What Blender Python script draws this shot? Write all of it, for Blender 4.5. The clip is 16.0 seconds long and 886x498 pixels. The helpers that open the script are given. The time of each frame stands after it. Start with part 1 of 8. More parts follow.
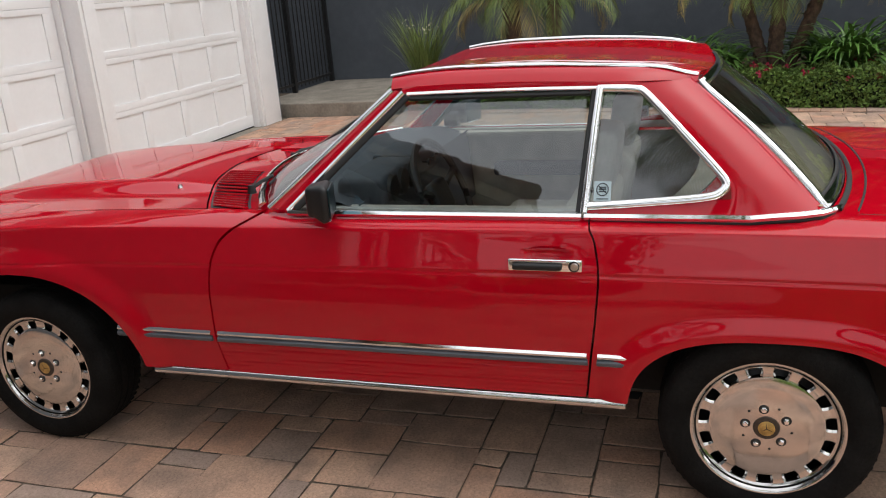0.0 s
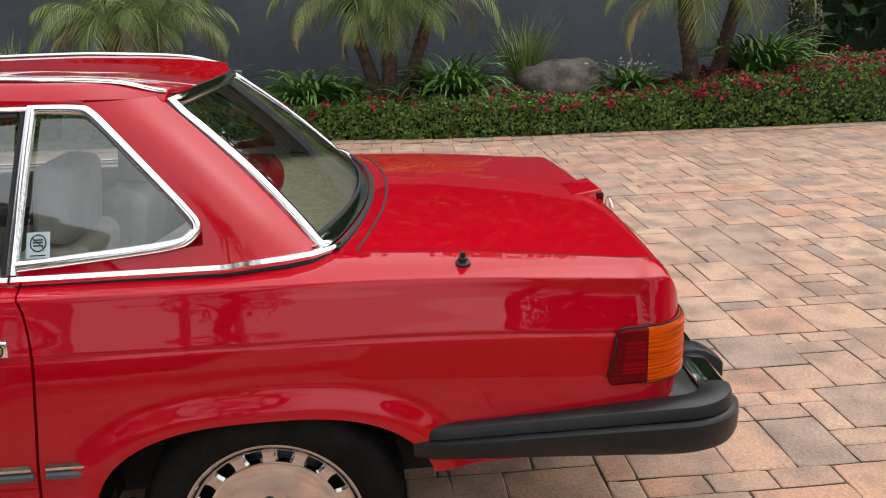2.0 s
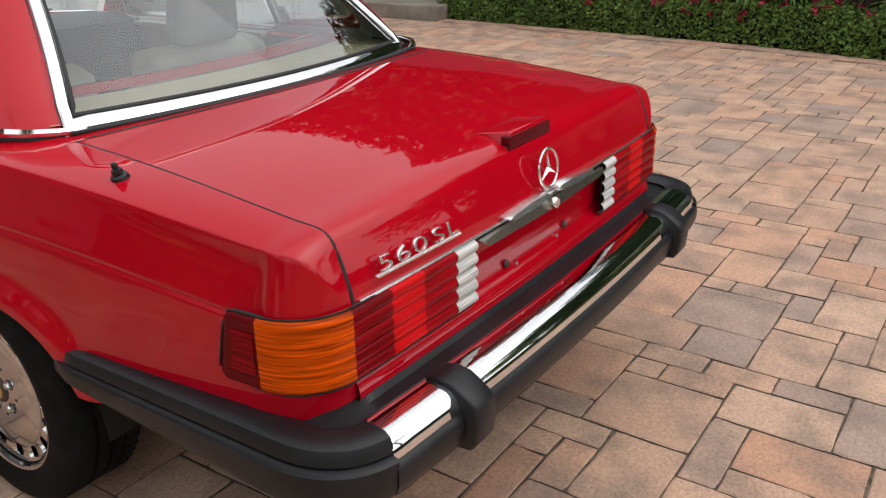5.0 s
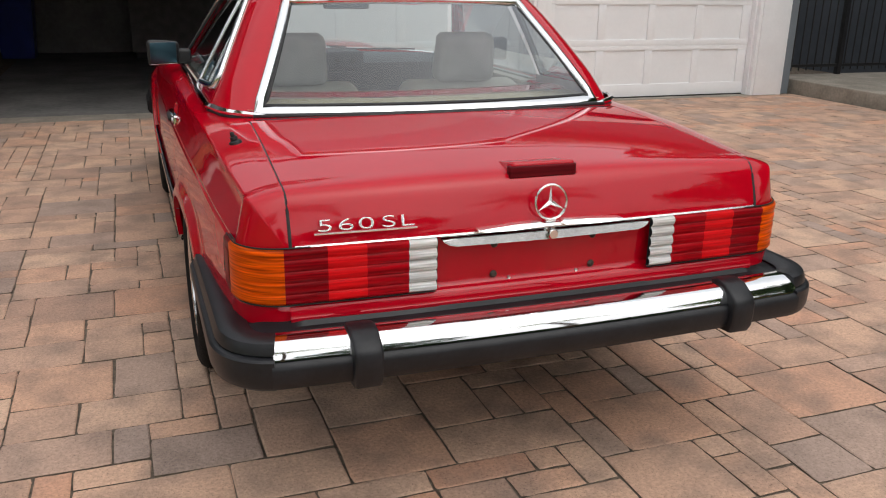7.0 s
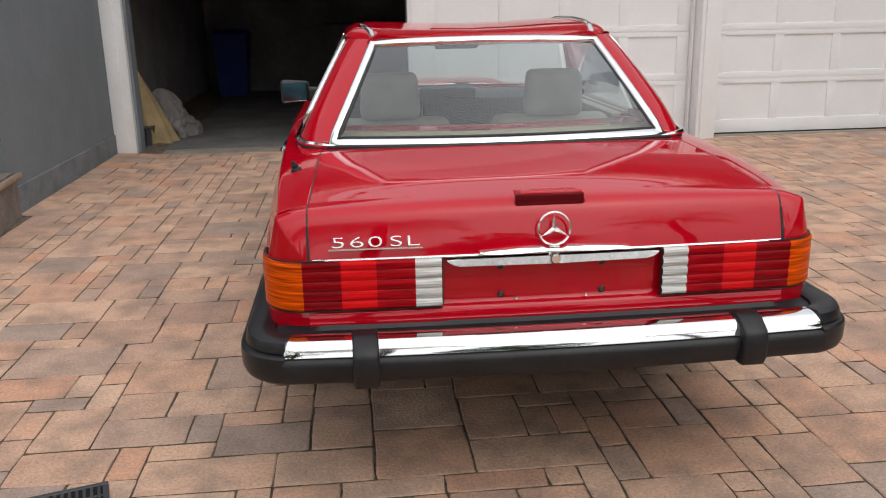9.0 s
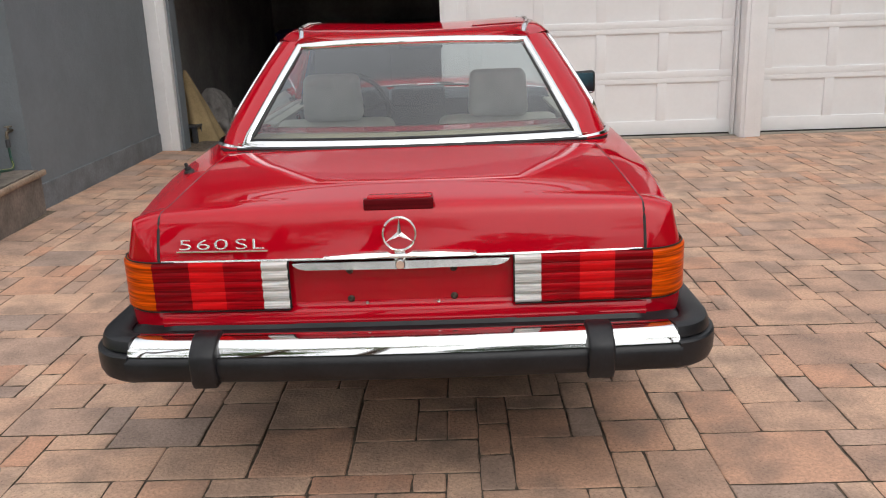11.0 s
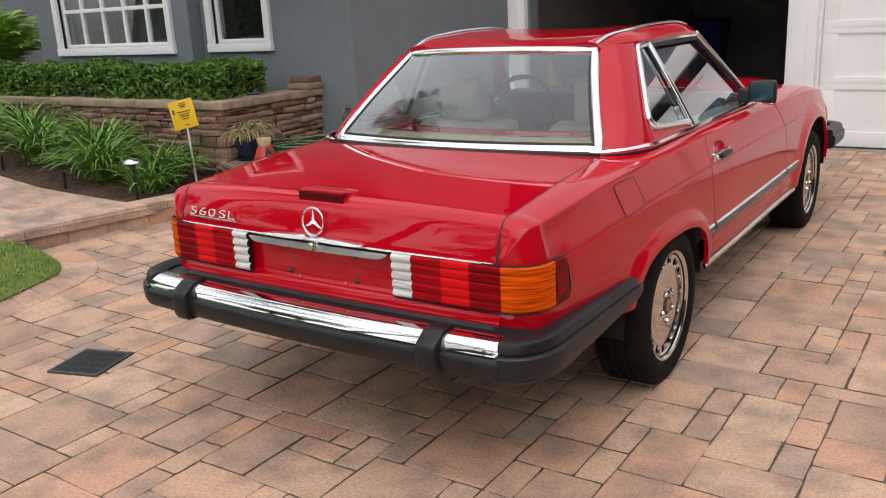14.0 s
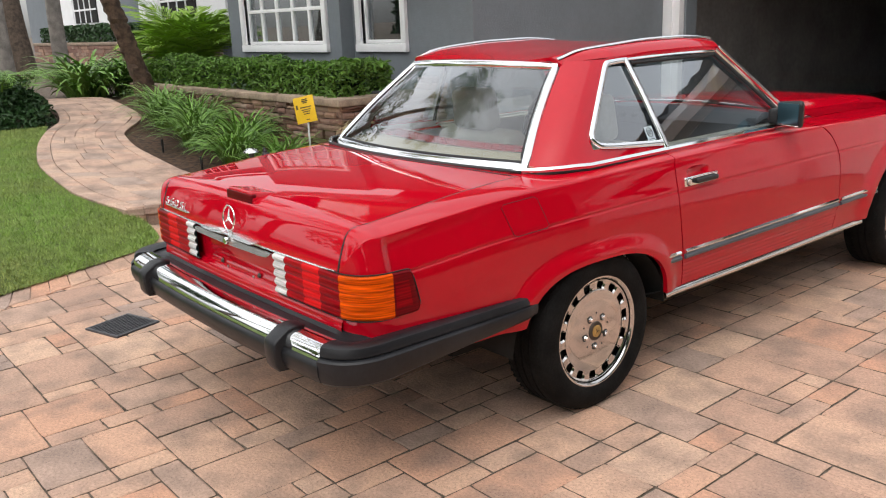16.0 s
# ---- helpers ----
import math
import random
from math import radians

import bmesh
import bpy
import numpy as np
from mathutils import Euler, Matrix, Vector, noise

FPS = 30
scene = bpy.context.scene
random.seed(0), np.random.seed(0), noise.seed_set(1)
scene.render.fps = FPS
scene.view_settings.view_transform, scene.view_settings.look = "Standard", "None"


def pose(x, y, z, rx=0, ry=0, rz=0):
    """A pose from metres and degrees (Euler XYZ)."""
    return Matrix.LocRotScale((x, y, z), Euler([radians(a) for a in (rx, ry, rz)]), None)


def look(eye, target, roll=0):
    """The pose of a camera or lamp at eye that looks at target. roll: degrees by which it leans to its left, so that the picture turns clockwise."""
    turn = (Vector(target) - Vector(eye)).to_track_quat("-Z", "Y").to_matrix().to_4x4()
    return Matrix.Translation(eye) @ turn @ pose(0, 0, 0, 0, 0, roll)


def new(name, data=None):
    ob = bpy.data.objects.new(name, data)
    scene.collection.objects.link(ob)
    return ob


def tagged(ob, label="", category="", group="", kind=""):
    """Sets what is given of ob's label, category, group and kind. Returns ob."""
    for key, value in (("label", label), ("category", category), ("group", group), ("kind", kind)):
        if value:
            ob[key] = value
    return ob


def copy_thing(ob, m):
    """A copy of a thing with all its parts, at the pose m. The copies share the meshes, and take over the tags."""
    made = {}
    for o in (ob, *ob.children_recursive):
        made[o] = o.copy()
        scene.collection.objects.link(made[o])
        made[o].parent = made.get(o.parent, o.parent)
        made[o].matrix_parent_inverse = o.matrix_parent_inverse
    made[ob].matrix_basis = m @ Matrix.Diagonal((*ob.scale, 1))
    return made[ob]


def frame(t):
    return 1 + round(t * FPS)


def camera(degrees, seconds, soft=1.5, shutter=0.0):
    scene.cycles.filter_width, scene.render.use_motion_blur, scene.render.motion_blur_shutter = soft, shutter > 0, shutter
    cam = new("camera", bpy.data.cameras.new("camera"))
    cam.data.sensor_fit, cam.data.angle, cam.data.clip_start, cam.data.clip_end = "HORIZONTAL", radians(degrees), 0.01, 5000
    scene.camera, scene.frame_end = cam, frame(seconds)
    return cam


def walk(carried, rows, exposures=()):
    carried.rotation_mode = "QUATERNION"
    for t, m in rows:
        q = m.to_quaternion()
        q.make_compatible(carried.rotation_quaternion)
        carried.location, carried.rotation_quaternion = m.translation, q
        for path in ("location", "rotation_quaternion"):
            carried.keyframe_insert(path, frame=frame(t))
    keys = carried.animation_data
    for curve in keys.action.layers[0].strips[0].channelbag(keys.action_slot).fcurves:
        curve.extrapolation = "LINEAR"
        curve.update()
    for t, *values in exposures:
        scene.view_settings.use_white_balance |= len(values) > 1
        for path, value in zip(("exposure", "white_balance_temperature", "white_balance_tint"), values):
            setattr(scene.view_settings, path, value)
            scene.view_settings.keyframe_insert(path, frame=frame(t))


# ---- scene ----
cam = camera(55.47, 16.0, 1.1)
PATH = [
    (0, (-2.991, 0.148, 1.530), (-1.190, 0.761, 0.915), -4.49),
    (0.5, (-2.955, 0.082, 1.514), (-1.070, 0.279, 0.875), -4.38),
    (1, (-2.880, -0.072, 1.513), (-0.988, -0.048, 0.863), -3.27),
    (1.5, (-2.692, -0.176, 1.466), (-0.791, -0.225, 0.845), -2.05),
    (2, (-2.445, -0.280, 1.393), (-0.534, -0.415, 0.820), -2.23),
    (2.5, (-2.257, -0.453, 1.377), (-0.353, -0.501, 0.768), -2.59),
    (3, (-2.110, -0.700, 1.335), (-0.235, -0.695, 0.638), -2.92),
    (3.5, (-1.940, -0.957, 1.317), (-0.101, -0.792, 0.547), -3.53),
    (4, (-1.830, -1.266, 1.294), (-0.051, -0.787, 0.514), -3.26),
    (4.5, (-1.698, -1.532, 1.285), (-0.009, -0.799, 0.504), -1.34),
    (5, (-1.577, -1.771, 1.296), (-0.058, -0.724, 0.524), -1.15),
    (5.2, (-1.525, -1.883, 1.289), (-0.115, -0.688, 0.526), -1.35),
    (7.3, (-0.835, -2.850, 1.277), (-0.275, -1.027, 0.675), 0.83),
    (7.5, (-0.757, -2.901, 1.288), (-0.273, -1.053, 0.698), 0.47),
    (8, (-0.610, -3.002, 1.305), (-0.302, -1.112, 0.729), 0.34),
    (8.5, (-0.544, -3.039, 1.300), (-0.318, -1.133, 0.737), -0.75),
    (9, (-0.509, -3.056, 1.304), (-0.312, -1.143, 0.756), -1.01),
    (9.5, (-0.413, -3.121, 1.295), (-0.259, -1.203, 0.746), -1.25),
    (10, (-0.252, -3.108, 1.300), (-0.142, -1.188, 0.750), -1.05),
    (10.2, (-0.177, -3.096, 1.308), (-0.090, -1.175, 0.757), -1.24),
    (12.3, (0.829, -3.066, 1.306), (0.298, -1.221, 0.743), -3.16),
    (12.5, (0.949, -3.074, 1.315), (0.299, -1.271, 0.746), -3.39),
    (13, (1.204, -3.029, 1.316), (0.353, -1.313, 0.739), -3.48),
    (13.5, (1.476, -2.922, 1.347), (0.543, -1.240, 0.798), -3.36),
    (14, (1.758, -2.834, 1.353), (0.672, -1.245, 0.810), -2.88),
    (14.5, (2.005, -2.687, 1.358), (0.796, -1.190, 0.813), -2.18),
    (15, (2.222, -2.497, 1.380), (0.917, -1.078, 0.848), -2.34),
    (15.5, (2.470, -2.347, 1.391), (1.039, -1.055, 0.859), -2.24),
    (16, (2.630, -2.172, 1.373), (1.133, -0.955, 0.845), -2.42),
]
walk(cam, [(t, look(eye, target, roll)) for t, eye, target, roll in PATH], exposures=[(0, 0.26), (0.5, 0.36), (1, 0.40), (1.5, 0.46), (2.5, 0.36), (3.5, 0.36), (4.2, 0.30), (5, 0.15), (7.5, 0.09), (10, 0.12), (13, 0.2), (14.5, 0.33), (16, 0.52)])

# ---- world and light: bright overcast ----
world = bpy.data.worlds.new("overcast_sky")
scene.world = world
world.use_nodes = True
wn, wl = world.node_tree.nodes, world.node_tree.links
sky = wn.new("ShaderNodeTexSky")
sky.sky_type = "NISHITA"
sky.sun_disc = False
sky.sun_elevation = radians(58)
sky.sun_rotation = radians(150)
sky.air_density, sky.dust_density, sky.ozone_density = 1.0, 6.0, 1.0
soft_sky = wn.new("ShaderNodeHueSaturation")
soft_sky.inputs["Saturation"].default_value = 0.35
even_sky = wn.new("ShaderNodeGamma")
even_sky.inputs["Gamma"].default_value = 0.45
wl.new(sky.outputs[0], even_sky.inputs["Color"])
wl.new(even_sky.outputs[0], soft_sky.inputs["Color"])
soft_sky.inputs["Value"].default_value = 3.3
wl.new(soft_sky.outputs[0], wn["Background"].inputs["Color"])
wn["Background"].inputs["Strength"].default_value = 0.15

sun_data = bpy.data.lights.new("sun", "SUN")
sun_data.energy, sun_data.angle, sun_data.color = 0.75, radians(115), (1.0, 0.975, 0.94)
sun = new("sun", sun_data)
sun.matrix_world = look((-6, -9, 20), (0, 0, 0))

# ---- materials ----
MATS = {}


def material(name, color, rough=0.5, metal=0.0, var=0.0, scale=8.0, bump=0.0, bump_scale=60.0, coat=0.0, island=0.0, obj=0.0, alt=None, spec=0.5, mix_lo=0.35, mix_hi=0.65):
    """A surface with colour variation at two scales, fine relief and, where asked, a random shade per piece."""
    m = bpy.data.materials.new(name)
    m.use_nodes = True
    n, l = m.node_tree.nodes, m.node_tree.links
    b = n["Principled BSDF"]
    b.inputs["Roughness"].default_value = rough
    b.inputs["Metallic"].default_value = metal
    b.inputs["Specular IOR Level"].default_value = spec
    if coat:
        b.inputs["Coat Weight"].default_value = coat
        b.inputs["Coat Roughness"].default_value = 0.02
    c = tuple(color) + (1,)
    tc = n.new("ShaderNodeTexCoord")
    out = None
    if var or alt:
        big = n.new("ShaderNodeTexNoise")
        big.inputs["Scale"].default_value = scale
        big.inputs["Detail"].default_value = 6
        l.new(tc.outputs["Object"], big.inputs["Vector"])
        ramp = n.new("ShaderNodeValToRGB")
        e = ramp.color_ramp.elements
        e[0].position, e[1].position = mix_lo, mix_hi
        lo = tuple(alt) if alt else tuple(v * (1 - var) for v in color)
        hi = tuple(min(1, v * (1 + var)) for v in color)
        e[0].color, e[1].color = lo + (1,), hi + (1,)
        l.new(big.outputs["Fac"], ramp.inputs["Fac"])
        fine = n.new("ShaderNodeTexNoise")
        fine.inputs["Scale"].default_value = scale * 9
        fine.inputs["Detail"].default_value = 4
        l.new(tc.outputs["Object"], fine.inputs["Vector"])
        fr = n.new("ShaderNodeMapRange")
        fr.inputs["From Min"].default_value, fr.inputs["From Max"].default_value = 0.3, 0.7
        fr.inputs["To Min"].default_value, fr.inputs["To Max"].default_value = 1 - var * 0.8, 1 + var * 0.6
        l.new(fine.outputs["Fac"], fr.inputs["Value"])
        mul = n.new("ShaderNodeMix")
        mul.data_type, mul.blend_type = "RGBA", "MULTIPLY"
        mul.inputs["Factor"].default_value = 1
        l.new(ramp.outputs["Color"], mul.inputs["A"])
        l.new(fr.outputs["Result"], mul.inputs["B"])
        out = mul.outputs["Result"]
    if island or obj:
        rnd = n.new("ShaderNodeNewGeometry") if island else n.new("ShaderNodeObjectInfo")
        hsv = n.new("ShaderNodeHueSaturation")
        mr = n.new("ShaderNodeMapRange")
        k = island or obj
        mr.inputs["To Min"].default_value, mr.inputs["To Max"].default_value = 1 - k, 1 + k
        l.new(rnd.outputs["Random Per Island" if island else "Random"], mr.inputs["Value"])
        l.new(mr.outputs["Result"], hsv.inputs["Value"])
        if out:
            l.new(out, hsv.inputs["Color"])
        else:
            hsv.inputs["Color"].default_value = c
        out = hsv.outputs["Color"]
    if out:
        l.new(out, b.inputs["Base Color"])
    else:
        b.inputs["Base Color"].default_value = c
    if bump:
        t = n.new("ShaderNodeTexNoise")
        t.inputs["Scale"].default_value = bump_scale
        t.inputs["Detail"].default_value = 8
        l.new(tc.outputs["Object"], t.inputs["Vector"])
        bp = n.new("ShaderNodeBump")
        bp.inputs["Strength"].default_value = bump
        bp.inputs["Distance"].default_value = 0.01
        l.new(t.outputs["Fac"], bp.inputs["Height"])
        l.new(bp.outputs["Normal"], b.inputs["Normal"])
    MATS[name] = m
    return m


def glass(name, tint, gloss=0.075, rough=0.0, rise=2.0):
    """Thin pane: tinted see-through with a mirror sheen that grows at grazing angles."""
    m = bpy.data.materials.new(name)
    m.use_nodes = True
    n, l = m.node_tree.nodes, m.node_tree.links
    n.remove(n["Principled BSDF"])
    tr, gl, mx, fr = n.new("ShaderNodeBsdfTransparent"), n.new("ShaderNodeBsdfGlossy"), n.new("ShaderNodeMixShader"), n.new("ShaderNodeLayerWeight")
    tr.inputs["Color"].default_value = tuple(tint) + (1,)
    gl.inputs["Roughness"].default_value = rough
    gl.inputs["Color"].default_value = (0.95, 0.97, 1, 1)
    power = n.new("ShaderNodeMath")
    power.operation = "POWER"
    power.inputs[1].default_value = rise
    l.new(fr.outputs["Facing"], power.inputs[0])
    add = n.new("ShaderNodeMath")
    add.operation = "MULTIPLY_ADD"
    add.inputs[1].default_value, add.inputs[2].default_value = 0.9, gloss
    add.use_clamp = True
    l.new(power.outputs[0], add.inputs[0])
    l.new(add.outputs[0], mx.inputs[0])
    l.new(tr.outputs[0], mx.inputs[1])
    l.new(gl.outputs[0], mx.inputs[2])
    l.new(mx.outputs[0], n["Material Output"].inputs["Surface"])
    MATS[name] = m
    return m


red = material("red_car_paint", (0.485, 0.0015, 0.0125), rough=0.45, coat=0.92, var=0.03, scale=3, spec=0.0)
chrome = material("chrome", (0.86, 0.87, 0.88), rough=0.05, metal=1.0, var=0.03, scale=10)
badge_chrome = material("bright_badge_chrome", (0.88, 0.88, 0.88), rough=0.24, metal=1.0, var=0.03, scale=10)
lip_steel = material("dull_brushed_lip", (0.46, 0.45, 0.44), rough=0.26, metal=1.0, var=0.10, scale=14)
satin = material("brushed_steel", (0.66, 0.64, 0.62), rough=0.30, metal=1.0, var=0.12, scale=14)
alloy = material("polished_alloy", (0.62, 0.61, 0.595), rough=0.11, metal=1.0, var=0.06, scale=20)
rubber = material("black_bumper_rubber", (0.012, 0.0125, 0.015), rough=0.38, spec=0.36, var=0.25, scale=9, bump=0.06, bump_scale=300)
tyre_mat = material("tyre_rubber", (0.0085, 0.0082, 0.0080), rough=0.8, spec=0.14, var=0.35, scale=12, bump=0.25, bump_scale=160)
black = material("black_trim", (0.012, 0.012, 0.013), rough=0.45, var=0.15, scale=15)
seal = material("black_rubber_and_gap_line", (0.015, 0.015, 0.016), rough=0.6, var=0.2, scale=20)
under = material("dark_underbody", (0.012, 0.011, 0.010), rough=0.9, var=0.3, scale=6, bump=0.3, bump_scale=30)
grey_strip = material("grey_rubbing_strip", (0.09, 0.10, 0.12), rough=0.45, var=0.1, scale=20)
gold = material("worn_gold_disc", (0.55, 0.36, 0.12), rough=0.4, metal=0.6, var=0.2, scale=60)
brown_ring = material("brown_black_ring", (0.05, 0.035, 0.025), rough=0.5, var=0.3, scale=60)
cream = material("cream_leather", (0.55, 0.50, 0.42), rough=0.5, var=0.10, scale=12, bump=0.12, bump_scale=180)
grey_leather = material("grey_beige_leather", (0.50, 0.475, 0.44), rough=0.5, var=0.10, scale=12, bump=0.12, bump_scale=180)
tan_carpet = material("tan_parcel_carpet", (0.46, 0.37, 0.24), rough=0.95, var=0.12, scale=30)
dash_mat = material("dark_blue_grey_vinyl", (0.060, 0.066, 0.080), rough=0.6, var=0.08, scale=15)
mirror_glass = material("blue_tinted_mirror", (0.055, 0.105, 0.13), rough=0.28, metal=1.0, var=0.02, scale=5)
car_glass = glass("car_glass", (0.70, 0.765, 0.765), 0.05, rise=2.2)
screen_glass = glass("windscreen_glass", (0.74, 0.80, 0.80), 0.06, rise=5.0)
side_glass = glass("car_side_glass", (0.76, 0.83, 0.83), 0.10)
pane_glass = glass("window_pane_glass", (0.72, 0.76, 0.76), 0.05)


def lens(name, color, glow, line=0.22):
    """Moulded plastic lens: saturated body colour crossed by fine level ribs and streaks."""
    m = material(name, color, rough=0.34, coat=0.08, spec=0.05)
    n, l = m.node_tree.nodes, m.node_tree.links
    b = n["Principled BSDF"]
    b.inputs["Subsurface Weight"].default_value = glow
    b.inputs["Subsurface Radius"].default_value = (0.02, 0.006, 0.004)
    tc, mp, streak, span, tint = n.new("ShaderNodeTexCoord"), n.new("ShaderNodeMapping"), n.new("ShaderNodeTexNoise"), n.new("ShaderNodeMapRange"), n.new("ShaderNodeHueSaturation")
    mp.inputs["Scale"].default_value = (8, 8, 210)
    streak.inputs["Scale"].default_value, streak.inputs["Detail"].default_value = 1.0, 4
    span.inputs["From Min"].default_value, span.inputs["From Max"].default_value = 0.3, 0.7
    span.inputs["To Min"].default_value, span.inputs["To Max"].default_value = 1 - line * 1.5, 1 + line
    tint.inputs["Color"].default_value = tuple(color) + (1,)
    l.new(tc.outputs["Object"], mp.inputs["Vector"])
    l.new(mp.outputs["Vector"], streak.inputs["Vector"])
    l.new(streak.outputs["Fac"], span.inputs["Value"])
    l.new(span.outputs["Result"], tint.inputs["Value"])
    l.new(tint.outputs["Color"], b.inputs["Base Color"])
    bp = n.new("ShaderNodeBump")
    bp.inputs["Strength"].default_value, bp.inputs["Distance"].default_value = 0.25, 0.002
    l.new(streak.outputs["Fac"], bp.inputs["Height"])
    l.new(bp.outputs["Normal"], b.inputs["Normal"])
    return m


lens_red = lens("dark_red_lens", (0.25, 0.001, 0.005), 0.1, 0.34)
lens_deep = lens("deep_red_lens", (0.36, 0.001, 0.006), 0.1, 0.34)
lens_amber = lens("amber_lens", (0.70, 0.085, 0.0015), 0.1, 0.42)
lens_side = lens("smoky_red_side_lens", (0.15, 0.003, 0.006), 0.0)
lens_clear = lens("clear_ribbed_lens", (0.62, 0.61, 0.60), 0.1, 0.3)
lens_bright = lens("bright_red_reflector_lens", (0.66, 0.006, 0.009), 0.1, 0.16)
amber_front = lens("amber_corner_lens", (0.62, 0.095, 0.004), 0.1)
brake_mat = lens("smoked_red_lens", (0.12, 0.005, 0.009), 0.0)

white_paint = material("white_door_paint", (0.86, 0.865, 0.875), rough=0.45, var=0.015, scale=3, bump=0.05, bump_scale=25)
white_trim = material("white_trim_paint", (0.87, 0.875, 0.885), rough=0.45, var=0.02, scale=5, bump=0.06, bump_scale=40)
stucco = material("slate_grey_stucco", (0.180, 0.203, 0.224), rough=0.9, var=0.045, scale=2.5, bump=0.35, bump_scale=70)
plinth_mat = material("dark_grey_plinth", (0.165, 0.180, 0.195), rough=0.85, var=0.16, scale=6, bump=0.3, bump_scale=60)
wall_blue = material("blue_grey_rendered_wall", (0.085, 0.097, 0.115), rough=0.9, var=0.09, scale=1.2, bump=0.25, bump_scale=60)
soffit_wood = material("weathered_soffit_wood", (0.20, 0.155, 0.085), rough=0.75, var=0.25, scale=5, bump=0.15, bump_scale=40)
roof_mat = material("brown_roof_tile", (0.17, 0.10, 0.07), rough=0.85, var=0.3, scale=4, bump=0.3, bump_scale=30)
garage_wall = material("unpainted_plaster_garage", (0.30, 0.29, 0.28), rough=0.95, var=0.15, scale=2, bump=0.2, bump_scale=30)
garage_floor_mat = material("dusty_garage_concrete", (0.135, 0.13, 0.125), rough=0.9, var=0.25, scale=2, bump=0.2, bump_scale=60)
concrete = material("weathered_concrete", (0.27, 0.24, 0.20), rough=0.9, var=0.20, scale=4, bump=0.35, bump_scale=80)
slab_mat = material("grey_brown_cast_step", (0.20, 0.17, 0.145), rough=0.85, var=0.25, scale=5, bump=0.4, bump_scale=60)
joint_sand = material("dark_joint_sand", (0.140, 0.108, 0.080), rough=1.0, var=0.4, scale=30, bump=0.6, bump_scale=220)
cap_mat = material("sandstone_cap", (0.30, 0.225, 0.165), rough=0.85, var=0.22, scale=7, bump=0.5, bump_scale=50, obj=0.12)
soil = material("dark_mulch_soil", (0.068, 0.038, 0.021), rough=1.0, var=0.6, scale=25, bump=1.0, bump_scale=60)
lawn_soil = material("lawn_thatch", (0.155, 0.215, 0.055), rough=1.0, var=0.35, scale=9, bump=1.0, bump_scale=130)
grass_mat = material("lawn_grass_blades", (0.175, 0.29, 0.048), rough=0.6, island=0.35, alt=(0.29, 0.32, 0.095), var=0.2, scale=1.3)
strap_leaf = material("green_strap_leaf", (0.15, 0.285, 0.050), rough=0.45, island=0.35, spec=0.4)
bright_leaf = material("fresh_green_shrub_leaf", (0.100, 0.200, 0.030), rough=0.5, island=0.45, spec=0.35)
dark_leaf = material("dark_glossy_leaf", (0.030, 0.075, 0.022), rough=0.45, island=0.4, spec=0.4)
agapanthus_leaf = material("dark_agapanthus_leaf", (0.095, 0.205, 0.036), rough=0.4, island=0.45, spec=0.5)
hedge_leaf = material("groundcover_leaf", (0.118, 0.190, 0.040), rough=0.65, island=0.45, spec=0.3)
# hedge filling: the shade among the twigs is put into its near-black colour
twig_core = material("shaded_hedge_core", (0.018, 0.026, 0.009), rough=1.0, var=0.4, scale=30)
red_flower = material("crimson_flower", (0.30, 0.010, 0.038), rough=0.6, island=0.4)
white_flower = material("cream_flower", (0.55, 0.52, 0.40), rough=0.6, island=0.2)
palm_leaf = material("palm_leaflet", (0.155, 0.215, 0.06), rough=0.45, island=0.35, spec=0.4)
palm_dry = material("dry_palm_leaflet", (0.34, 0.27, 0.10), rough=0.6, island=0.3)
palm_bark = material("palm_bark", (0.080, 0.050, 0.033), rough=0.95, var=0.4, scale=18, bump=1.0, bump_scale=45)
bark = material("rough_tree_bark", (0.085, 0.062, 0.046), rough=0.95, var=0.4, scale=14, bump=1.0, bump_scale=30)
grey_bark = material("pale_grey_bark", (0.22, 0.20, 0.18), rough=0.9, var=0.25, scale=8, bump=0.5, bump_scale=30)
pale_stone = material("pale_weathered_stone", (0.36, 0.34, 0.33), rough=0.9, var=0.25, scale=14, bump=0.6, bump_scale=60)
rock_mat = material("grey_brown_boulder", (0.125, 0.105, 0.092), rough=0.9, var=0.35, scale=6, bump=0.9, bump_scale=20)
gravel_mat = material("mixed_gravel", (0.19, 0.15, 0.125), rough=0.9, island=0.5)
iron = material("black_wrought_iron", (0.012, 0.012, 0.013), rough=0.4, var=0.2, scale=20)
grate_mat = material("black_plastic_grate", (0.045, 0.045, 0.050), rough=0.4, var=0.2, scale=20)
pit = material("drain_shade_black", (0.006, 0.006, 0.006), rough=1.0, var=0.3, scale=20)
yellow = material("yellow_sign_board", (0.78, 0.49, 0.015), rough=0.5, var=0.05, scale=9)
sign_ink = material("dark_sign_ink", (0.10, 0.075, 0.02), rough=0.6, var=0.2, scale=30)
stake_mat = material("white_sign_stake", (0.55, 0.56, 0.57), rough=0.5, var=0.1, scale=20)
pot_blue = material("dark_blue_glazed_pot", (0.018, 0.028, 0.065), rough=0.15, var=0.25, scale=10)
dry_grass = material("straw_spider_plant", (0.36, 0.29, 0.15), rough=0.7, island=0.35)
red_plastic = material("red_plastic", (0.42, 0.018, 0.014), rough=0.4, var=0.1, scale=20)
cream_plastic = material("cream_plastic_cap", (0.52, 0.38, 0.24), rough=0.5, var=0.1, scale=20)
hose_mat = material("green_garden_hose", (0.012, 0.065, 0.045), rough=0.35, var=0.15, scale=20)
hose_stripe = material("yellow_hose_stripe", (0.45, 0.38, 0.10), rough=0.4, var=0.1, scale=20)
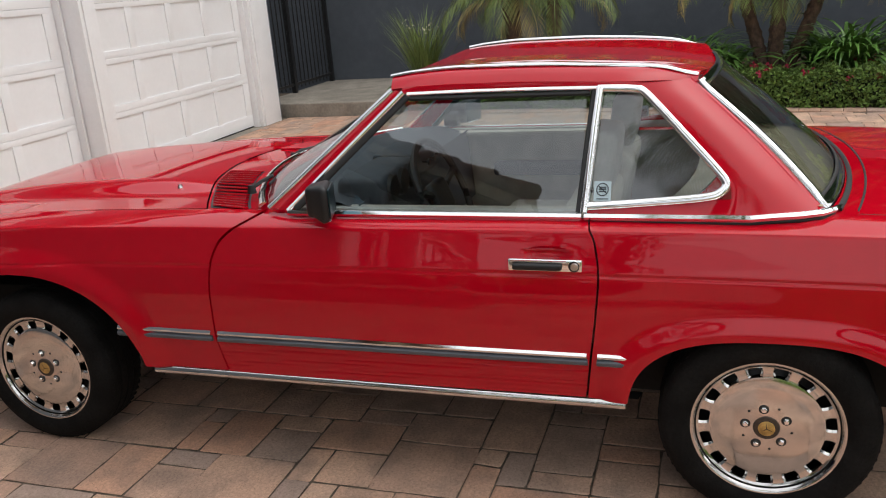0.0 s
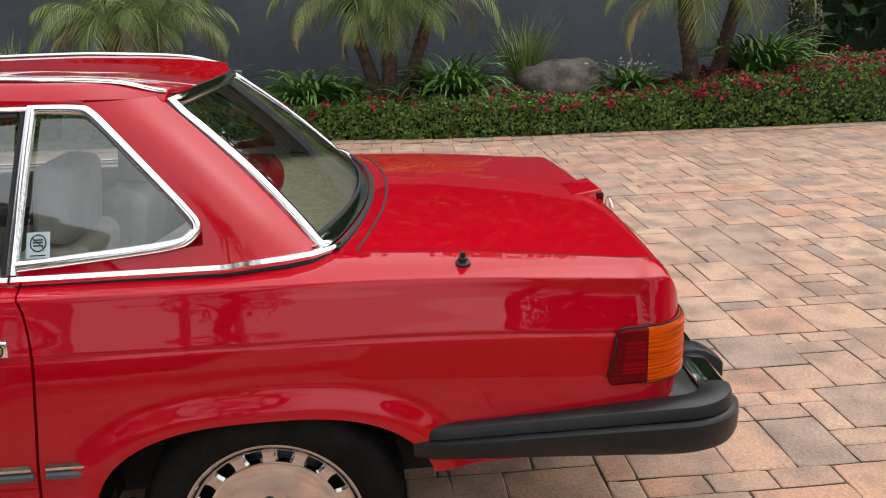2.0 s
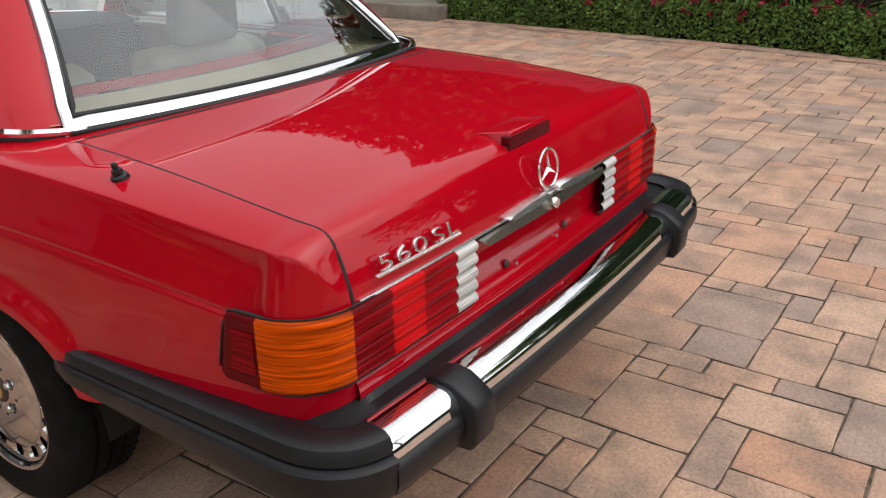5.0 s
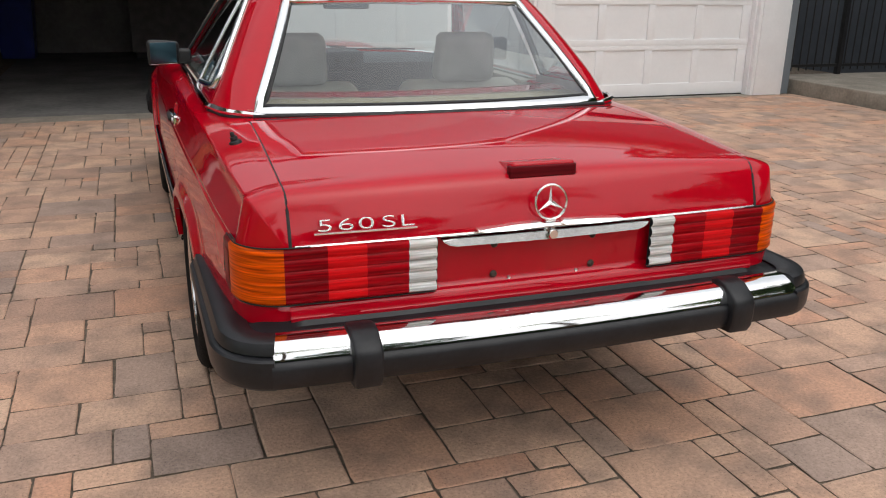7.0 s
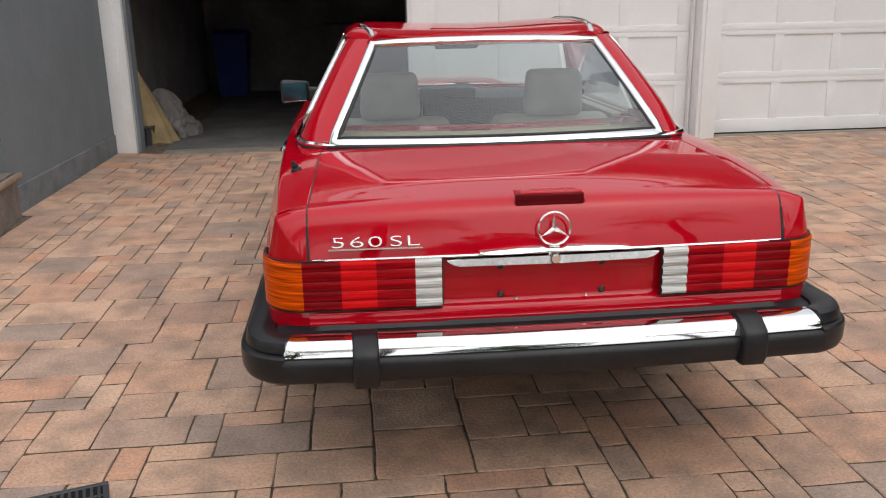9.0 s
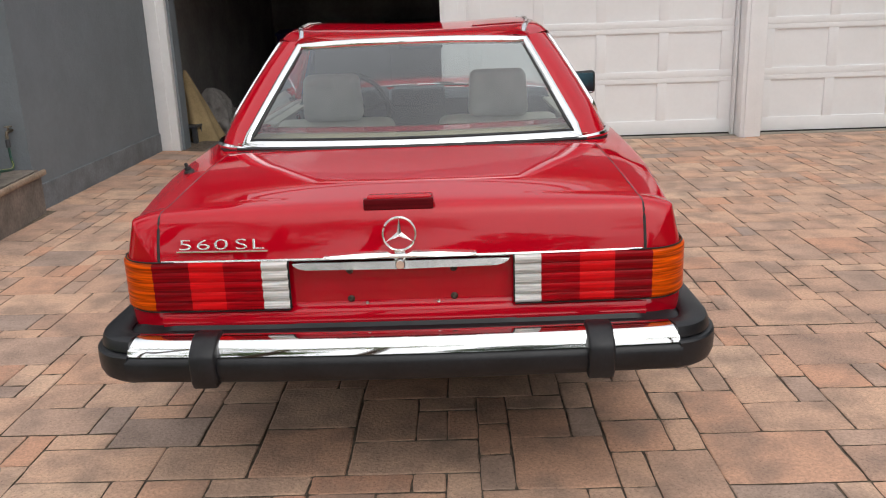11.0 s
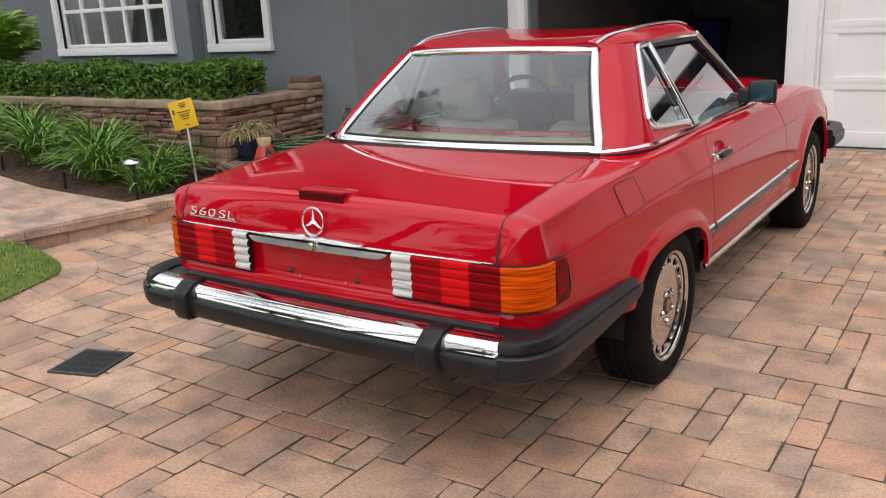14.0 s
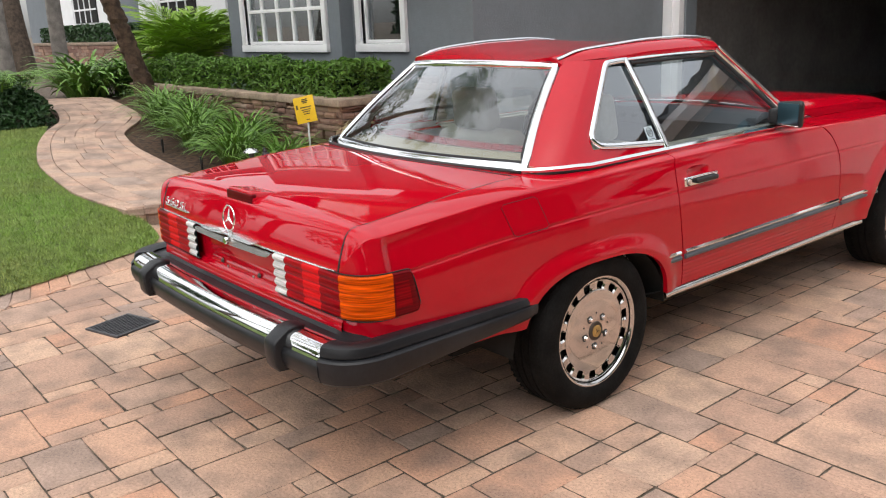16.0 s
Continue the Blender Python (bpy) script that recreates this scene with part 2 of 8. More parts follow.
brass = material("tarnished_brass", (0.22, 0.19, 0.14), rough=0.4, metal=0.8, var=0.25, scale=40)
blue_bin_mat = material("blue_bin_plastic", (0.012, 0.030, 0.22), rough=0.45, var=0.12, scale=6)
cardboard = material("tan_board", (0.34, 0.25, 0.13), rough=0.9, var=0.15, scale=6)
cloth_mat = material("grey_dust_sheet", (0.22, 0.205, 0.195), rough=0.95, var=0.15, scale=8, bump=0.3, bump_scale=120)
plastic_grey = material("dark_grey_plastic", (0.05, 0.052, 0.058), rough=0.5, var=0.1, scale=15)
curtain_mat = material("grey_net_curtain", (0.30, 0.29, 0.28), rough=0.95, var=0.15, scale=30)
# near-black paints the unlit rooms; also used for the screen and far panes
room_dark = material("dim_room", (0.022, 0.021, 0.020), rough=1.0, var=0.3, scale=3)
sticker_mat = material("pale_blue_sticker", (0.52, 0.64, 0.68), rough=0.5, var=0.05, scale=40)
ink = material("sticker_ink", (0.05, 0.06, 0.075), rough=0.6, var=0.1, scale=40)
black_paint = material("black_vehicle_paint", (0.008, 0.008, 0.010), rough=0.35, coat=0.2, var=0.1, scale=3)
asphalt = material("street_asphalt", (0.05, 0.05, 0.05), rough=0.9, var=0.2, scale=3, bump=0.4, bump_scale=90)


def paver_material(name, base, grey, pale=0.0):
    """Tumbled concrete paver: each piece has its own blend of terracotta, sand and grey, with mottling and pitted relief."""
    m = bpy.data.materials.new(name)
    m.use_nodes = True
    n, l = m.node_tree.nodes, m.node_tree.links
    b = n["Principled BSDF"]
    b.inputs["Roughness"].default_value = 0.82
    b.inputs["Specular IOR Level"].default_value = 0.35
    rnd = n.new("ShaderNodeObjectInfo") if base == "object" else n.new("ShaderNodeNewGeometry")
    r_out = rnd.outputs["Random" if base == "object" else "Random Per Island"]
    ramp = n.new("ShaderNodeValToRGB")
    ramp.color_ramp.interpolation = "LINEAR"
    e = ramp.color_ramp.elements
    cols = [(0.0, (0.37, 0.240, 0.175)), (0.12, (0.45, 0.290, 0.205)), (0.30, (0.51, 0.335, 0.232)), (0.44, (0.48, 0.268, 0.175)), (0.58, (0.53, 0.365, 0.258)), (0.74, (0.45, 0.295, 0.210)), (0.90, (0.40, 0.280, 0.212)), (1.0, (0.325, 0.245, 0.200))]
    cols = [(p, tuple(k * v + pale * (w - v) for v, w, k in zip(c, (0.44, 0.34, 0.275), (1.24, 1.22, 1.24)))) for p, c in cols]
    e[0].position, e[0].color = 0.0, cols[0][1] + (1,)
    e[1].position, e[1].color = 1.0, cols[-1][1] + (1,)
    for p, c in cols[1:-1]:
        x = e.new(p)
        x.color = c + (1,)
    l.new(r_out, ramp.inputs["Fac"])
    tc = n.new("ShaderNodeNewGeometry")
    cloud = n.new("ShaderNodeTexNoise")
    cloud.inputs["Scale"].default_value = 5.5
    cloud.inputs["Detail"].default_value = 5
    l.new(tc.outputs["Position"], cloud.inputs["Vector"])
    cr_ = n.new("ShaderNodeMapRange")
    cr_.inputs["From Min"].default_value, cr_.inputs["From Max"].default_value = 0.42, 0.66
    l.new(cloud.outputs["Fac"], cr_.inputs["Value"])
    mix = n.new("ShaderNodeMix")
    mix.data_type = "RGBA"
    kk = n.new("ShaderNodeMath")
    kk.operation = "MULTIPLY"
    kk.inputs[1].default_value = min(1.0, grey * 1.25)
    l.new(cr_.outputs["Result"], kk.inputs[0])
    l.new(kk.outputs[0], mix.inputs["Factor"])
    l.new(ramp.outputs["Color"], mix.inputs["A"])
    mix.inputs["B"].default_value = (0.24, 0.178, 0.147, 1)
    fine = n.new("ShaderNodeTexNoise")
    fine.inputs["Scale"].default_value = 90
    fine.inputs["Detail"].default_value = 6
    l.new(tc.outputs["Position"], fine.inputs["Vector"])
    fr = n.new("ShaderNodeMapRange")
    fr.inputs["From Min"].default_value, fr.inputs["From Max"].default_value = 0.3, 0.7
    fr.inputs["To Min"].default_value, fr.inputs["To Max"].default_value = 0.80, 1.13
    l.new(fine.outputs["Fac"], fr.inputs["Value"])
    mul = n.new("ShaderNodeMix")
    mul.data_type, mul.blend_type = "RGBA", "MULTIPLY"
    mul.inputs["Factor"].default_value = 1
    l.new(mix.outputs["Result"], mul.inputs["A"])
    l.new(fr.outputs["Result"], mul.inputs["B"])
    # small dark pits
    pits = n.new("ShaderNodeTexNoise")
    pits.inputs["Scale"].default_value = 210
    pits.inputs["Detail"].default_value = 3
    l.new(tc.outputs["Position"], pits.inputs["Vector"])
    pr_ = n.new("ShaderNodeMapRange")
    pr_.inputs["From Min"].default_value, pr_.inputs["From Max"].default_value = 0.30, 0.42
    pr_.inputs["To Min"].default_value, pr_.inputs["To Max"].default_value = 0.52, 1.0
    l.new(pits.outputs["Fac"], pr_.inputs["Value"])
    mul2 = n.new("ShaderNodeMix")
    mul2.data_type, mul2.blend_type = "RGBA", "MULTIPLY"
    mul2.inputs["Factor"].default_value = 1
    l.new(mul.outputs["Result"], mul2.inputs["A"])
    l.new(pr_.outputs["Result"], mul2.inputs["B"])
    l.new(mul2.outputs["Result"], b.inputs["Base Color"])
    bp = n.new("ShaderNodeBump")
    bp.inputs["Strength"].default_value = 0.55
    bp.inputs["Distance"].default_value = 0.007
    l.new(fine.outputs["Fac"], bp.inputs["Height"])
    l.new(bp.outputs["Normal"], b.inputs["Normal"])
    return m


paver_piece = paver_material("tumbled_paver", "object", 0.5)
paver_field = paver_material("tumbled_paver_field", "island", 0.5)
path_paver = paver_material("pale_path_paver", "object", 0.55, 0.5)


def stone_material(name, source):
    m = material(name, (0.17, 0.115, 0.085), rough=0.9, var=0.25, scale=9, bump=0.9, bump_scale=35)
    n, l = m.node_tree.nodes, m.node_tree.links
    rnd = n.new("ShaderNodeObjectInfo") if source == "object" else n.new("ShaderNodeNewGeometry")
    ramp = n.new("ShaderNodeValToRGB")
    e = ramp.color_ramp.elements
    e[0].color, e[1].color = (0.14, 0.095, 0.075, 1), (0.30, 0.225, 0.172, 1)
    for p, c in ((0.2, (0.25, 0.140, 0.098, 1)), (0.4, (0.36, 0.240, 0.165, 1)), (0.6, (0.20, 0.112, 0.087, 1)), (0.8, (0.28, 0.190, 0.140, 1))):
        e.new(p).color = c
    l.new(rnd.outputs["Random" if source == "object" else "Random Per Island"], ramp.inputs["Fac"])
    old = n["Principled BSDF"].inputs["Base Color"].links[0].from_node
    mul = n.new("ShaderNodeMix")
    mul.data_type, mul.blend_type = "RGBA", "MULTIPLY"
    mul.inputs["Factor"].default_value = 0.45
    l.new(ramp.outputs["Color"], mul.inputs["A"])
    gain = n.new("ShaderNodeMix")
    gain.data_type, gain.blend_type = "RGBA", "MULTIPLY"
    gain.inputs["Factor"].default_value = 1
    gain.inputs["B"].default_value = (6, 8, 11, 1)
    l.new(old.outputs["Result"], gain.inputs["A"])
    l.new(gain.outputs["Result"], mul.inputs["B"])
    l.new(mul.outputs["Result"], n["Principled BSDF"].inputs["Base Color"])
    return m


ledge_stone = stone_material("ledge_stone", "object")


# ---- mesh helpers ----
def finish(name, bm, mat, smooth=None):
    bmesh.ops.recalc_face_normals(bm, faces=bm.faces)
    me = bpy.data.meshes.new(name)
    bm.to_mesh(me)
    bm.free()
    for x in (mat if isinstance(mat, (list, tuple)) else [mat]):
        me.materials.append(x)
    if smooth:
        me.shade_smooth()
        me.set_sharp_from_angle(angle=radians(smooth))
    return me


def part(name, bm, mat, parent, label="", smooth=None):
    """One mesh object under a thing or a part, in the thing's own space."""
    ob = new(name, finish(name, bm, mat, smooth))
    ob.parent = parent
    return tagged(ob, label)


def thing(name, label, category, at=None, group="", kind=""):
    ob = new(name)
    ob.empty_display_size = 0.1
    if at is not None:
        ob.matrix_world = at
    return tagged(ob, label, category, group, kind)


def solid(name, bm, mat, label, category, smooth=None, group="", kind="", at=None):
    ob = new(name, finish(name, bm, mat, smooth))
    if at is not None:
        ob.matrix_world = at
    return tagged(ob, label, category, group, kind)


def box(bm, a, b, bevel=0.0, seg=2, m=None):
    """A bevelled block from corner a to corner b added to bm."""
    made = bmesh.ops.create_cube(bm, size=1.0)["verts"]
    for v in made:
        v.co = Vector([a[i] + (v.co[i] + 0.5) * (b[i] - a[i]) for i in range(3)])
    if bevel:
        edges = list({e for v in made for e in v.link_edges})
        r = bmesh.ops.bevel(bm, geom=edges, offset=bevel, segments=seg, profile=0.6, affect="EDGES")
        made = list({v for f in r["faces"] for v in f.verts} | {v for v in made if v.is_valid})
    if m is not None:
        bmesh.ops.transform(bm, matrix=m, verts=[v for v in made if v.is_valid])
    return bm


def blk(a, b, bevel=0.0, seg=2, m=None):
    return box(bmesh.new(), a, b, bevel, seg, m)


def grid(nu, nv, fn, closed=False, bm=None, flip=False):
    """A sheet of nu x nv quads through fn(u, v), u and v from 0 to 1."""
    bm = bm or bmesh.new()
    rows = [[bm.verts.new(fn(i / nu, j / nv)) for i in range(nu if closed else nu + 1)] for j in range(nv + 1)]
    for j in range(nv):
        for i in range(nu):
            k = (i + 1) % len(rows[j])
            q = (rows[j][i], rows[j][k], rows[j + 1][k], rows[j + 1][i])
            try:
                bm.faces.new(q[::-1] if flip else q)
            except ValueError:
                pass
    return bm


def lathe(profile, n=32, axis="z", m=None, bm=None, cap=True):
    """Turn (radius, height) pairs round an axis."""
    bm = bm or bmesh.new()
    rings = []
    for r, h in profile:
        ring = []
        for i in range(n):
            a = 2 * math.pi * i / n
            c, s = r * math.cos(a), r * math.sin(a)
            p = Vector((c, s, h)) if axis == "z" else Vector((h, c, s))
            ring.append(bm.verts.new(m @ p if m is not None else p))
        rings.append(ring)
    for a, b in zip(rings, rings[1:]):
        for i in range(n):
            bm.faces.new((a[i], a[(i + 1) % n], b[(i + 1) % n], b[i]))
    for ring in (rings[0], rings[-1]) if cap else ():
        if (ring[0].co - ring[n // 2].co).length > 1e-5:
            bm.faces.new(ring)
    bmesh.ops.remove_doubles(bm, verts=bm.verts, dist=1e-6)
    return bm


def tube(points, radius, n=8, closed=False, bm=None, taper=None):
    """A round bar along points."""
    bm = bm or bmesh.new()
    pts = [Vector(p) for p in points]
    rings = []
    count = len(pts)
    for i, p in enumerate(pts):
        a = pts[(i - 1) % count] if closed or i else p
        b = pts[(i + 1) % count] if closed or i < count - 1 else p
        d = (b - a).normalized()
        ref = Vector((0, 0, 1)) if abs(d.z) < 0.9 else Vector((1, 0, 0))
        s = d.cross(ref).normalized()
        t = d.cross(s)
        r = radius if taper is None else radius * taper(i / max(1, count - 1))
        rings.append([bm.verts.new(p + r * (math.cos(2 * math.pi * k / n) * s + math.sin(2 * math.pi * k / n) * t)) for k in range(n)])
    pairs = list(zip(rings, rings[1:])) + ([(rings[-1], rings[0])] if closed else [])
    for a, b in pairs:
        for k in range(n):
            bm.faces.new((a[k], a[(k + 1) % n], b[(k + 1) % n], b[k]))
    if not closed:
        bm.faces.new(rings[0])
        bm.faces.new(rings[-1])
    return bm


def band(points, normals, width, thick, closed=False, bm=None, round_=True):
    """A flat moulding, width across and thick proud, laid along points with the given outward normals."""
    bm = bm or bmesh.new()
    pts = [Vector(p) for p in points]
    count = len(pts)
    sec = [(-0.5, 0.0), (-0.46, 0.6), (-0.25, 1.0), (0.25, 1.0), (0.46, 0.6), (0.5, 0.0)] if round_ else [(-0.5, 0), (-0.5, 1), (0.5, 1), (0.5, 0)]
    rings = []
    for i, p in enumerate(pts):
        a = pts[(i - 1) % count] if closed or i else p
        b = pts[(i + 1) % count] if closed or i < count - 1 else p
        d = (b - a).normalized()
        nn = Vector(normals[i] if isinstance(normals, list) else normals)
        nn = (nn - d * nn.dot(d)).normalized()
        s = d.cross(nn)
        w = width[i] if isinstance(width, list) else width
        rings.append([bm.verts.new(p + s * (u * w) + nn * (v * thick)) for u, v in sec])
    pairs = list(zip(rings, rings[1:])) + ([(rings[-1], rings[0])] if closed else [])
    k = len(sec)
    for a, b in pairs:
        for j in range(k):
            bm.faces.new((a[j], a[(j + 1) % k], b[(j + 1) % k], b[j]))
    if not closed:
        bm.faces.new(rings[0])
        bm.faces.new(rings[-1])
    return bm


def smooth_path(points, n=8, closed=False):
    """Points along a rounded curve through the given ones."""
    p = [Vector(q) for q in points]
    c = len(p)
    out = []
    for i in range(c if closed else c - 1):
        g = [p[(i + k) % c] if closed else p[min(max(i + k, 0), c - 1)] for k in (-1, 0, 1, 2)]
        for j in range(n):
            t = j / n
            out.append(0.5 * (2 * g[1] + (g[2] - g[0]) * t + (2 * g[0] - 5 * g[1] + 4 * g[2] - g[3]) * t * t + (3 * g[1] - g[0] - 3 * g[2] + g[3]) * t ** 3))
    if not closed:
        out.append(p[-1])
    return out


def curve(x, xs, ys):
    """Smooth interpolation without overshoot."""
    i = int(np.clip(np.searchsorted(xs, x) - 1, 0, len(xs) - 2))
    x = min(max(x, xs[0]), xs[-1])
    h = xs[i + 1] - xs[i]
    d = [(ys[k + 1] - ys[k]) / (xs[k + 1] - xs[k]) for k in range(len(xs) - 1)]

    def slope(k):
        if k == 0:
            return d[0]
        if k == len(xs) - 1:
            return d[-1]
        return 0.0 if d[k - 1] * d[k] <= 0 else 2 * d[k - 1] * d[k] / (d[k - 1] + d[k])

    t = (x - xs[i]) / h
    return (1 + 2 * t) * (1 - t) ** 2 * ys[i] + t * (1 - t) ** 2 * h * slope(i) + t * t * (3 - 2 * t) * ys[i + 1] + t * t * (t - 1) * h * slope(i + 1)


def step01(a, b, x):
    t = min(max((x - a) / (b - a), 0.0), 1.0)
    return t * t * (3 - 2 * t)

# ---- ground, walls and buildings ----


def land(x, y):
    """Height of the ground: level drive, rising to the lawn side."""
    rise = max(0.0, min(-x - 2.0, 5.6)) * 0.105
    edge = max(-3.2, min(-2.75, -2.89 - 0.174 * (1.42 - y)))
    drop = 1 - 0.60 * step01(-0.38, -0.06, y) * step01(edge - 0.18, edge - 0.03, x)
    return rise * drop * step01(-2.0, -2.6, x) if x < -2.0 else 0.0


def garden(x):
    """Height of the ground on the garden side of the kerb."""
    return max(0.0, min(-x - 2.0, 5.6)) * 0.105


gx = [-300, -120, -60, -30, -18, -12, -9] + [-8 + 0.5 * i for i in range(0, 10)] + [-3.5 + 0.05 * i for i in range(35)] + [-1.5, 0, 2, 4, 6, 9, 12, 18, 30, 60, 120, 300]
gy = [-300, -120, -60, -30, -18, -12, -9, -7, -5, -4, -3, -2, -1.4] + [-1 + 0.1 * i for i in range(5)] + [-0.5 + 0.04 * i for i in range(14)] + [0.1, 0.25, 0.5, 0.75, 1, 1.25, 1.5, 2, 3, 4, 6, 9, 12, 18, 30, 60, 120, 300]
gb = bmesh.new()
gv = [[gb.verts.new((x, y, land(x, y) - 0.0062)) for x in gx] for y in gy]
for j in range(len(gy) - 1):
    for i in range(len(gx) - 1):
        gb.faces.new((gv[j][i], gv[j][i + 1], gv[j + 1][i + 1], gv[j + 1][i]))
solid("ground", gb, joint_sand, "sandy ground under the driveway and garden", "ground", kind="structure", smooth=60)
# unseen street, added only for what the car reflects
solid("road", blk((-60, -21, -0.03), (60, -13, -0.004)), asphalt, "unseen grey asphalt street added behind the driveway", "road", kind="structure")

G_Y = 5.26


def wall_x(name, y0, y1, x0, x1, z0, z1, holes, mat, label):
    """A wall along x with openings (x0, x1, z0, z1) cut right through."""
    bm = bmesh.new()
    xs = sorted({x0, x1, *[h[0] for h in holes], *[h[1] for h in holes]})
    for a, b in zip(xs, xs[1:]):
        cut = sorted([(h[2], h[3]) for h in holes if h[0] <= a + 1e-6 and h[1] >= b - 1e-6])
        z = z0
        for c, d in cut:
            if c > z + 1e-6:
                box(bm, (a, y0, z), (b, y1, c))
            z = d
        if z < z1 - 1e-6:
            box(bm, (a, y0, z), (b, y1, z1))
    bmesh.ops.remove_doubles(bm, verts=bm.verts, dist=1e-5)
    return solid(name, bm, mat, label, "wall", kind="structure")


BAYS = ((-2.56, 0.04), (0.285, 2.90), (3.115, 5.78))
wall_x("wall_garage", G_Y + 0.06, G_Y + 0.24, -2.98, 6.24, -0.02, 3.0, [(a, b, -0.02, 2.14) for a, b in BAYS], stucco, "slate grey stucco garage wall with three door bays")
# white casings
tr = thing("trim_garage", "white painted casings and posts round the garage bays", "trim", kind="structure")
for a, b, front in ((-2.81, -2.585, 0.02), (0.04, 0.285, 0.06), (2.905, 3.105, 0.15), (5.78, 6.22, 0.03)):
    p = part("post", blk((a, G_Y - front, -0.01), (b, G_Y + 0.062, 2.30), 0.006), white_trim, tr, "white garage post", 30)
    part("post_moulding", blk((a + 0.035, G_Y - front - 0.016, -0.008), (b - 0.075, G_Y - front + 0.002, 2.25), 0.005), white_trim, p, "", 30)
part("lintel", blk((-2.81, G_Y - 0.03, 2.14), (6.22, G_Y + 0.062, 2.34), 0.006), white_trim, tr, "white lintel", 30)
for a, b in BAYS[1:]:
    for x in (a, b - 0.022):
        part("stop", blk((x, G_Y + 0.02, 0), (x + 0.022, G_Y + 0.10, 2.14), 0.003), white_trim, tr, "", 30)


def garage_door(name, a, b):
    """Four hinged sections with hairline joints, each with four recessed panels between proud rails and stiles."""
    d = thing(name, "closed white sectional garage door with recessed panels", "garage door", kind="structure")
    w = (b - a - 0.20) / 4
    for r in range(4):
        z0, z1 = (0.018 if r == 0 else 0.0865 + 0.48 * r), 0.5655 + 0.48 * r
        low, high = 0.152 + 0.48 * r, 0.517 + 0.48 * r
        bm = bmesh.new()
        box(bm, (a + 0.024, G_Y + 0.10, z0), (b - 0.024, G_Y + 0.13, z1))
        y0, y1 = G_Y + 0.086, G_Y + 0.1005
        box(bm, (a + 0.024, y0, z0), (b - 0.024, y1, low), 0.004, 2)
        box(bm, (a + 0.024, y0, high), (b - 0.024, y1, z1), 0.004, 2)
        for i in range(5):
            x = a + 0.10 + w * i
            box(bm, (a + 0.024 if i == 0 else x - 0.047, y0 + 0.0005, low - 0.004), (b - 0.024 if i == 4 else x + 0.047, y1, high + 0.004), 0.004, 2)
        part("panel_row", bm, white_paint, d, "", 30)
    part("bottom_seal", blk((a + 0.022, G_Y + 0.09, 0.0), (b - 0.022, G_Y + 0.13, 0.018), 0.004), seal, d, "dark rubber bottom seal", 30)
    return d


garage_door("door_1", *BAYS[1])
garage_door("door_2", *BAYS[2])
solid("threshold", blk((-2.75, G_Y - 0.05, -0.02), (6.14, G_Y + 0.30, 0.004), 0.003), concrete, "worn concrete strip at the garage threshold", "threshold", kind="structure")

# garage room
solid("garage_floor", blk((-2.98, G_Y + 0.24, -0.05), (6.2, 11.8, 0.006)), garage_floor_mat, "dusty concrete garage floor", "floor", kind="structure")
solid("wall_garage_left", blk((-3.10, G_Y + 0.24, -0.05), (-2.90, 11.8, 3.0)), garage_wall, "bare plaster garage side wall", "wall", kind="structure")
solid("wall_garage_back", blk((-3.10, 11.8, -0.05), (6.4, 12.0, 3.0)), garage_wall, "bare plaster garage back wall", "wall", kind="structure")
solid("wall_garage_right", blk((6.24, G_Y + 0.061, -0.05), (6.40, 11.8, 3.0)), stucco, "slate grey garage side wall", "wall", kind="structure")
solid("ceiling_garage", blk((-3.10, G_Y + 0.03, 3.0), (6.4, 12.0, 3.12)), garage_wall, "plain garage ceiling", "ceiling", kind="structure")

# house beside the garage
W2 = (-4.40, -3.745, 1.165, 2.05)
W1 = (-6.53, -4.85, 1.165, 2.25)
solid("wall_house_side", blk((-2.98, 2.65, -0.02), (-2.78, G_Y + 0.06, 3.0)), stucco, "slate grey stucco house wall", "wall", kind="structure")
solid("plinth", blk((-2.80, 2.66, -0.02), (-2.762, G_Y - 0.02, 0.205), 0.006), plinth_mat, "darker rendered plinth along the house wall", "plinth", kind="structure")
wall_x("wall_house_front", 2.65, 2.85, -4.56, -2.98, -0.02, 3.0, [W2], stucco, "slate grey stucco house front with one window")
wall_x("wall_house_bay", 2.50, 2.70, -6.95, -4.56, -0.02, 3.0, [W1], stucco, "slate grey stucco bay with a wide window")
solid("wall_bay_left", blk((-6.95, 2.70, -0.02), (-6.80, 3.2, 3.0)), stucco, "slate grey stucco bay return", "wall", kind="structure")
solid("wall_house_left", blk((-7.35, 2.95, -0.02), (-6.95, 3.15, 3.0)), stucco, "slate grey stucco house front", "wall", kind="structure")
solid("wall_house_end", blk((-7.35, 3.15, -0.02), (-7.2, 8.0, 3.0)), stucco, "slate grey stucco house end wall", "wall", kind="structure")
solid("wall_room_back", blk((-7.2, 4.6, -0.02), (-2.98, 4.7, 3.0)), room_dark, "near-black wall standing in for the unlit room", "wall", kind="structure")
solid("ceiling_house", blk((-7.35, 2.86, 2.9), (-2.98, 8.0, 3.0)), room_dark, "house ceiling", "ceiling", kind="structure")


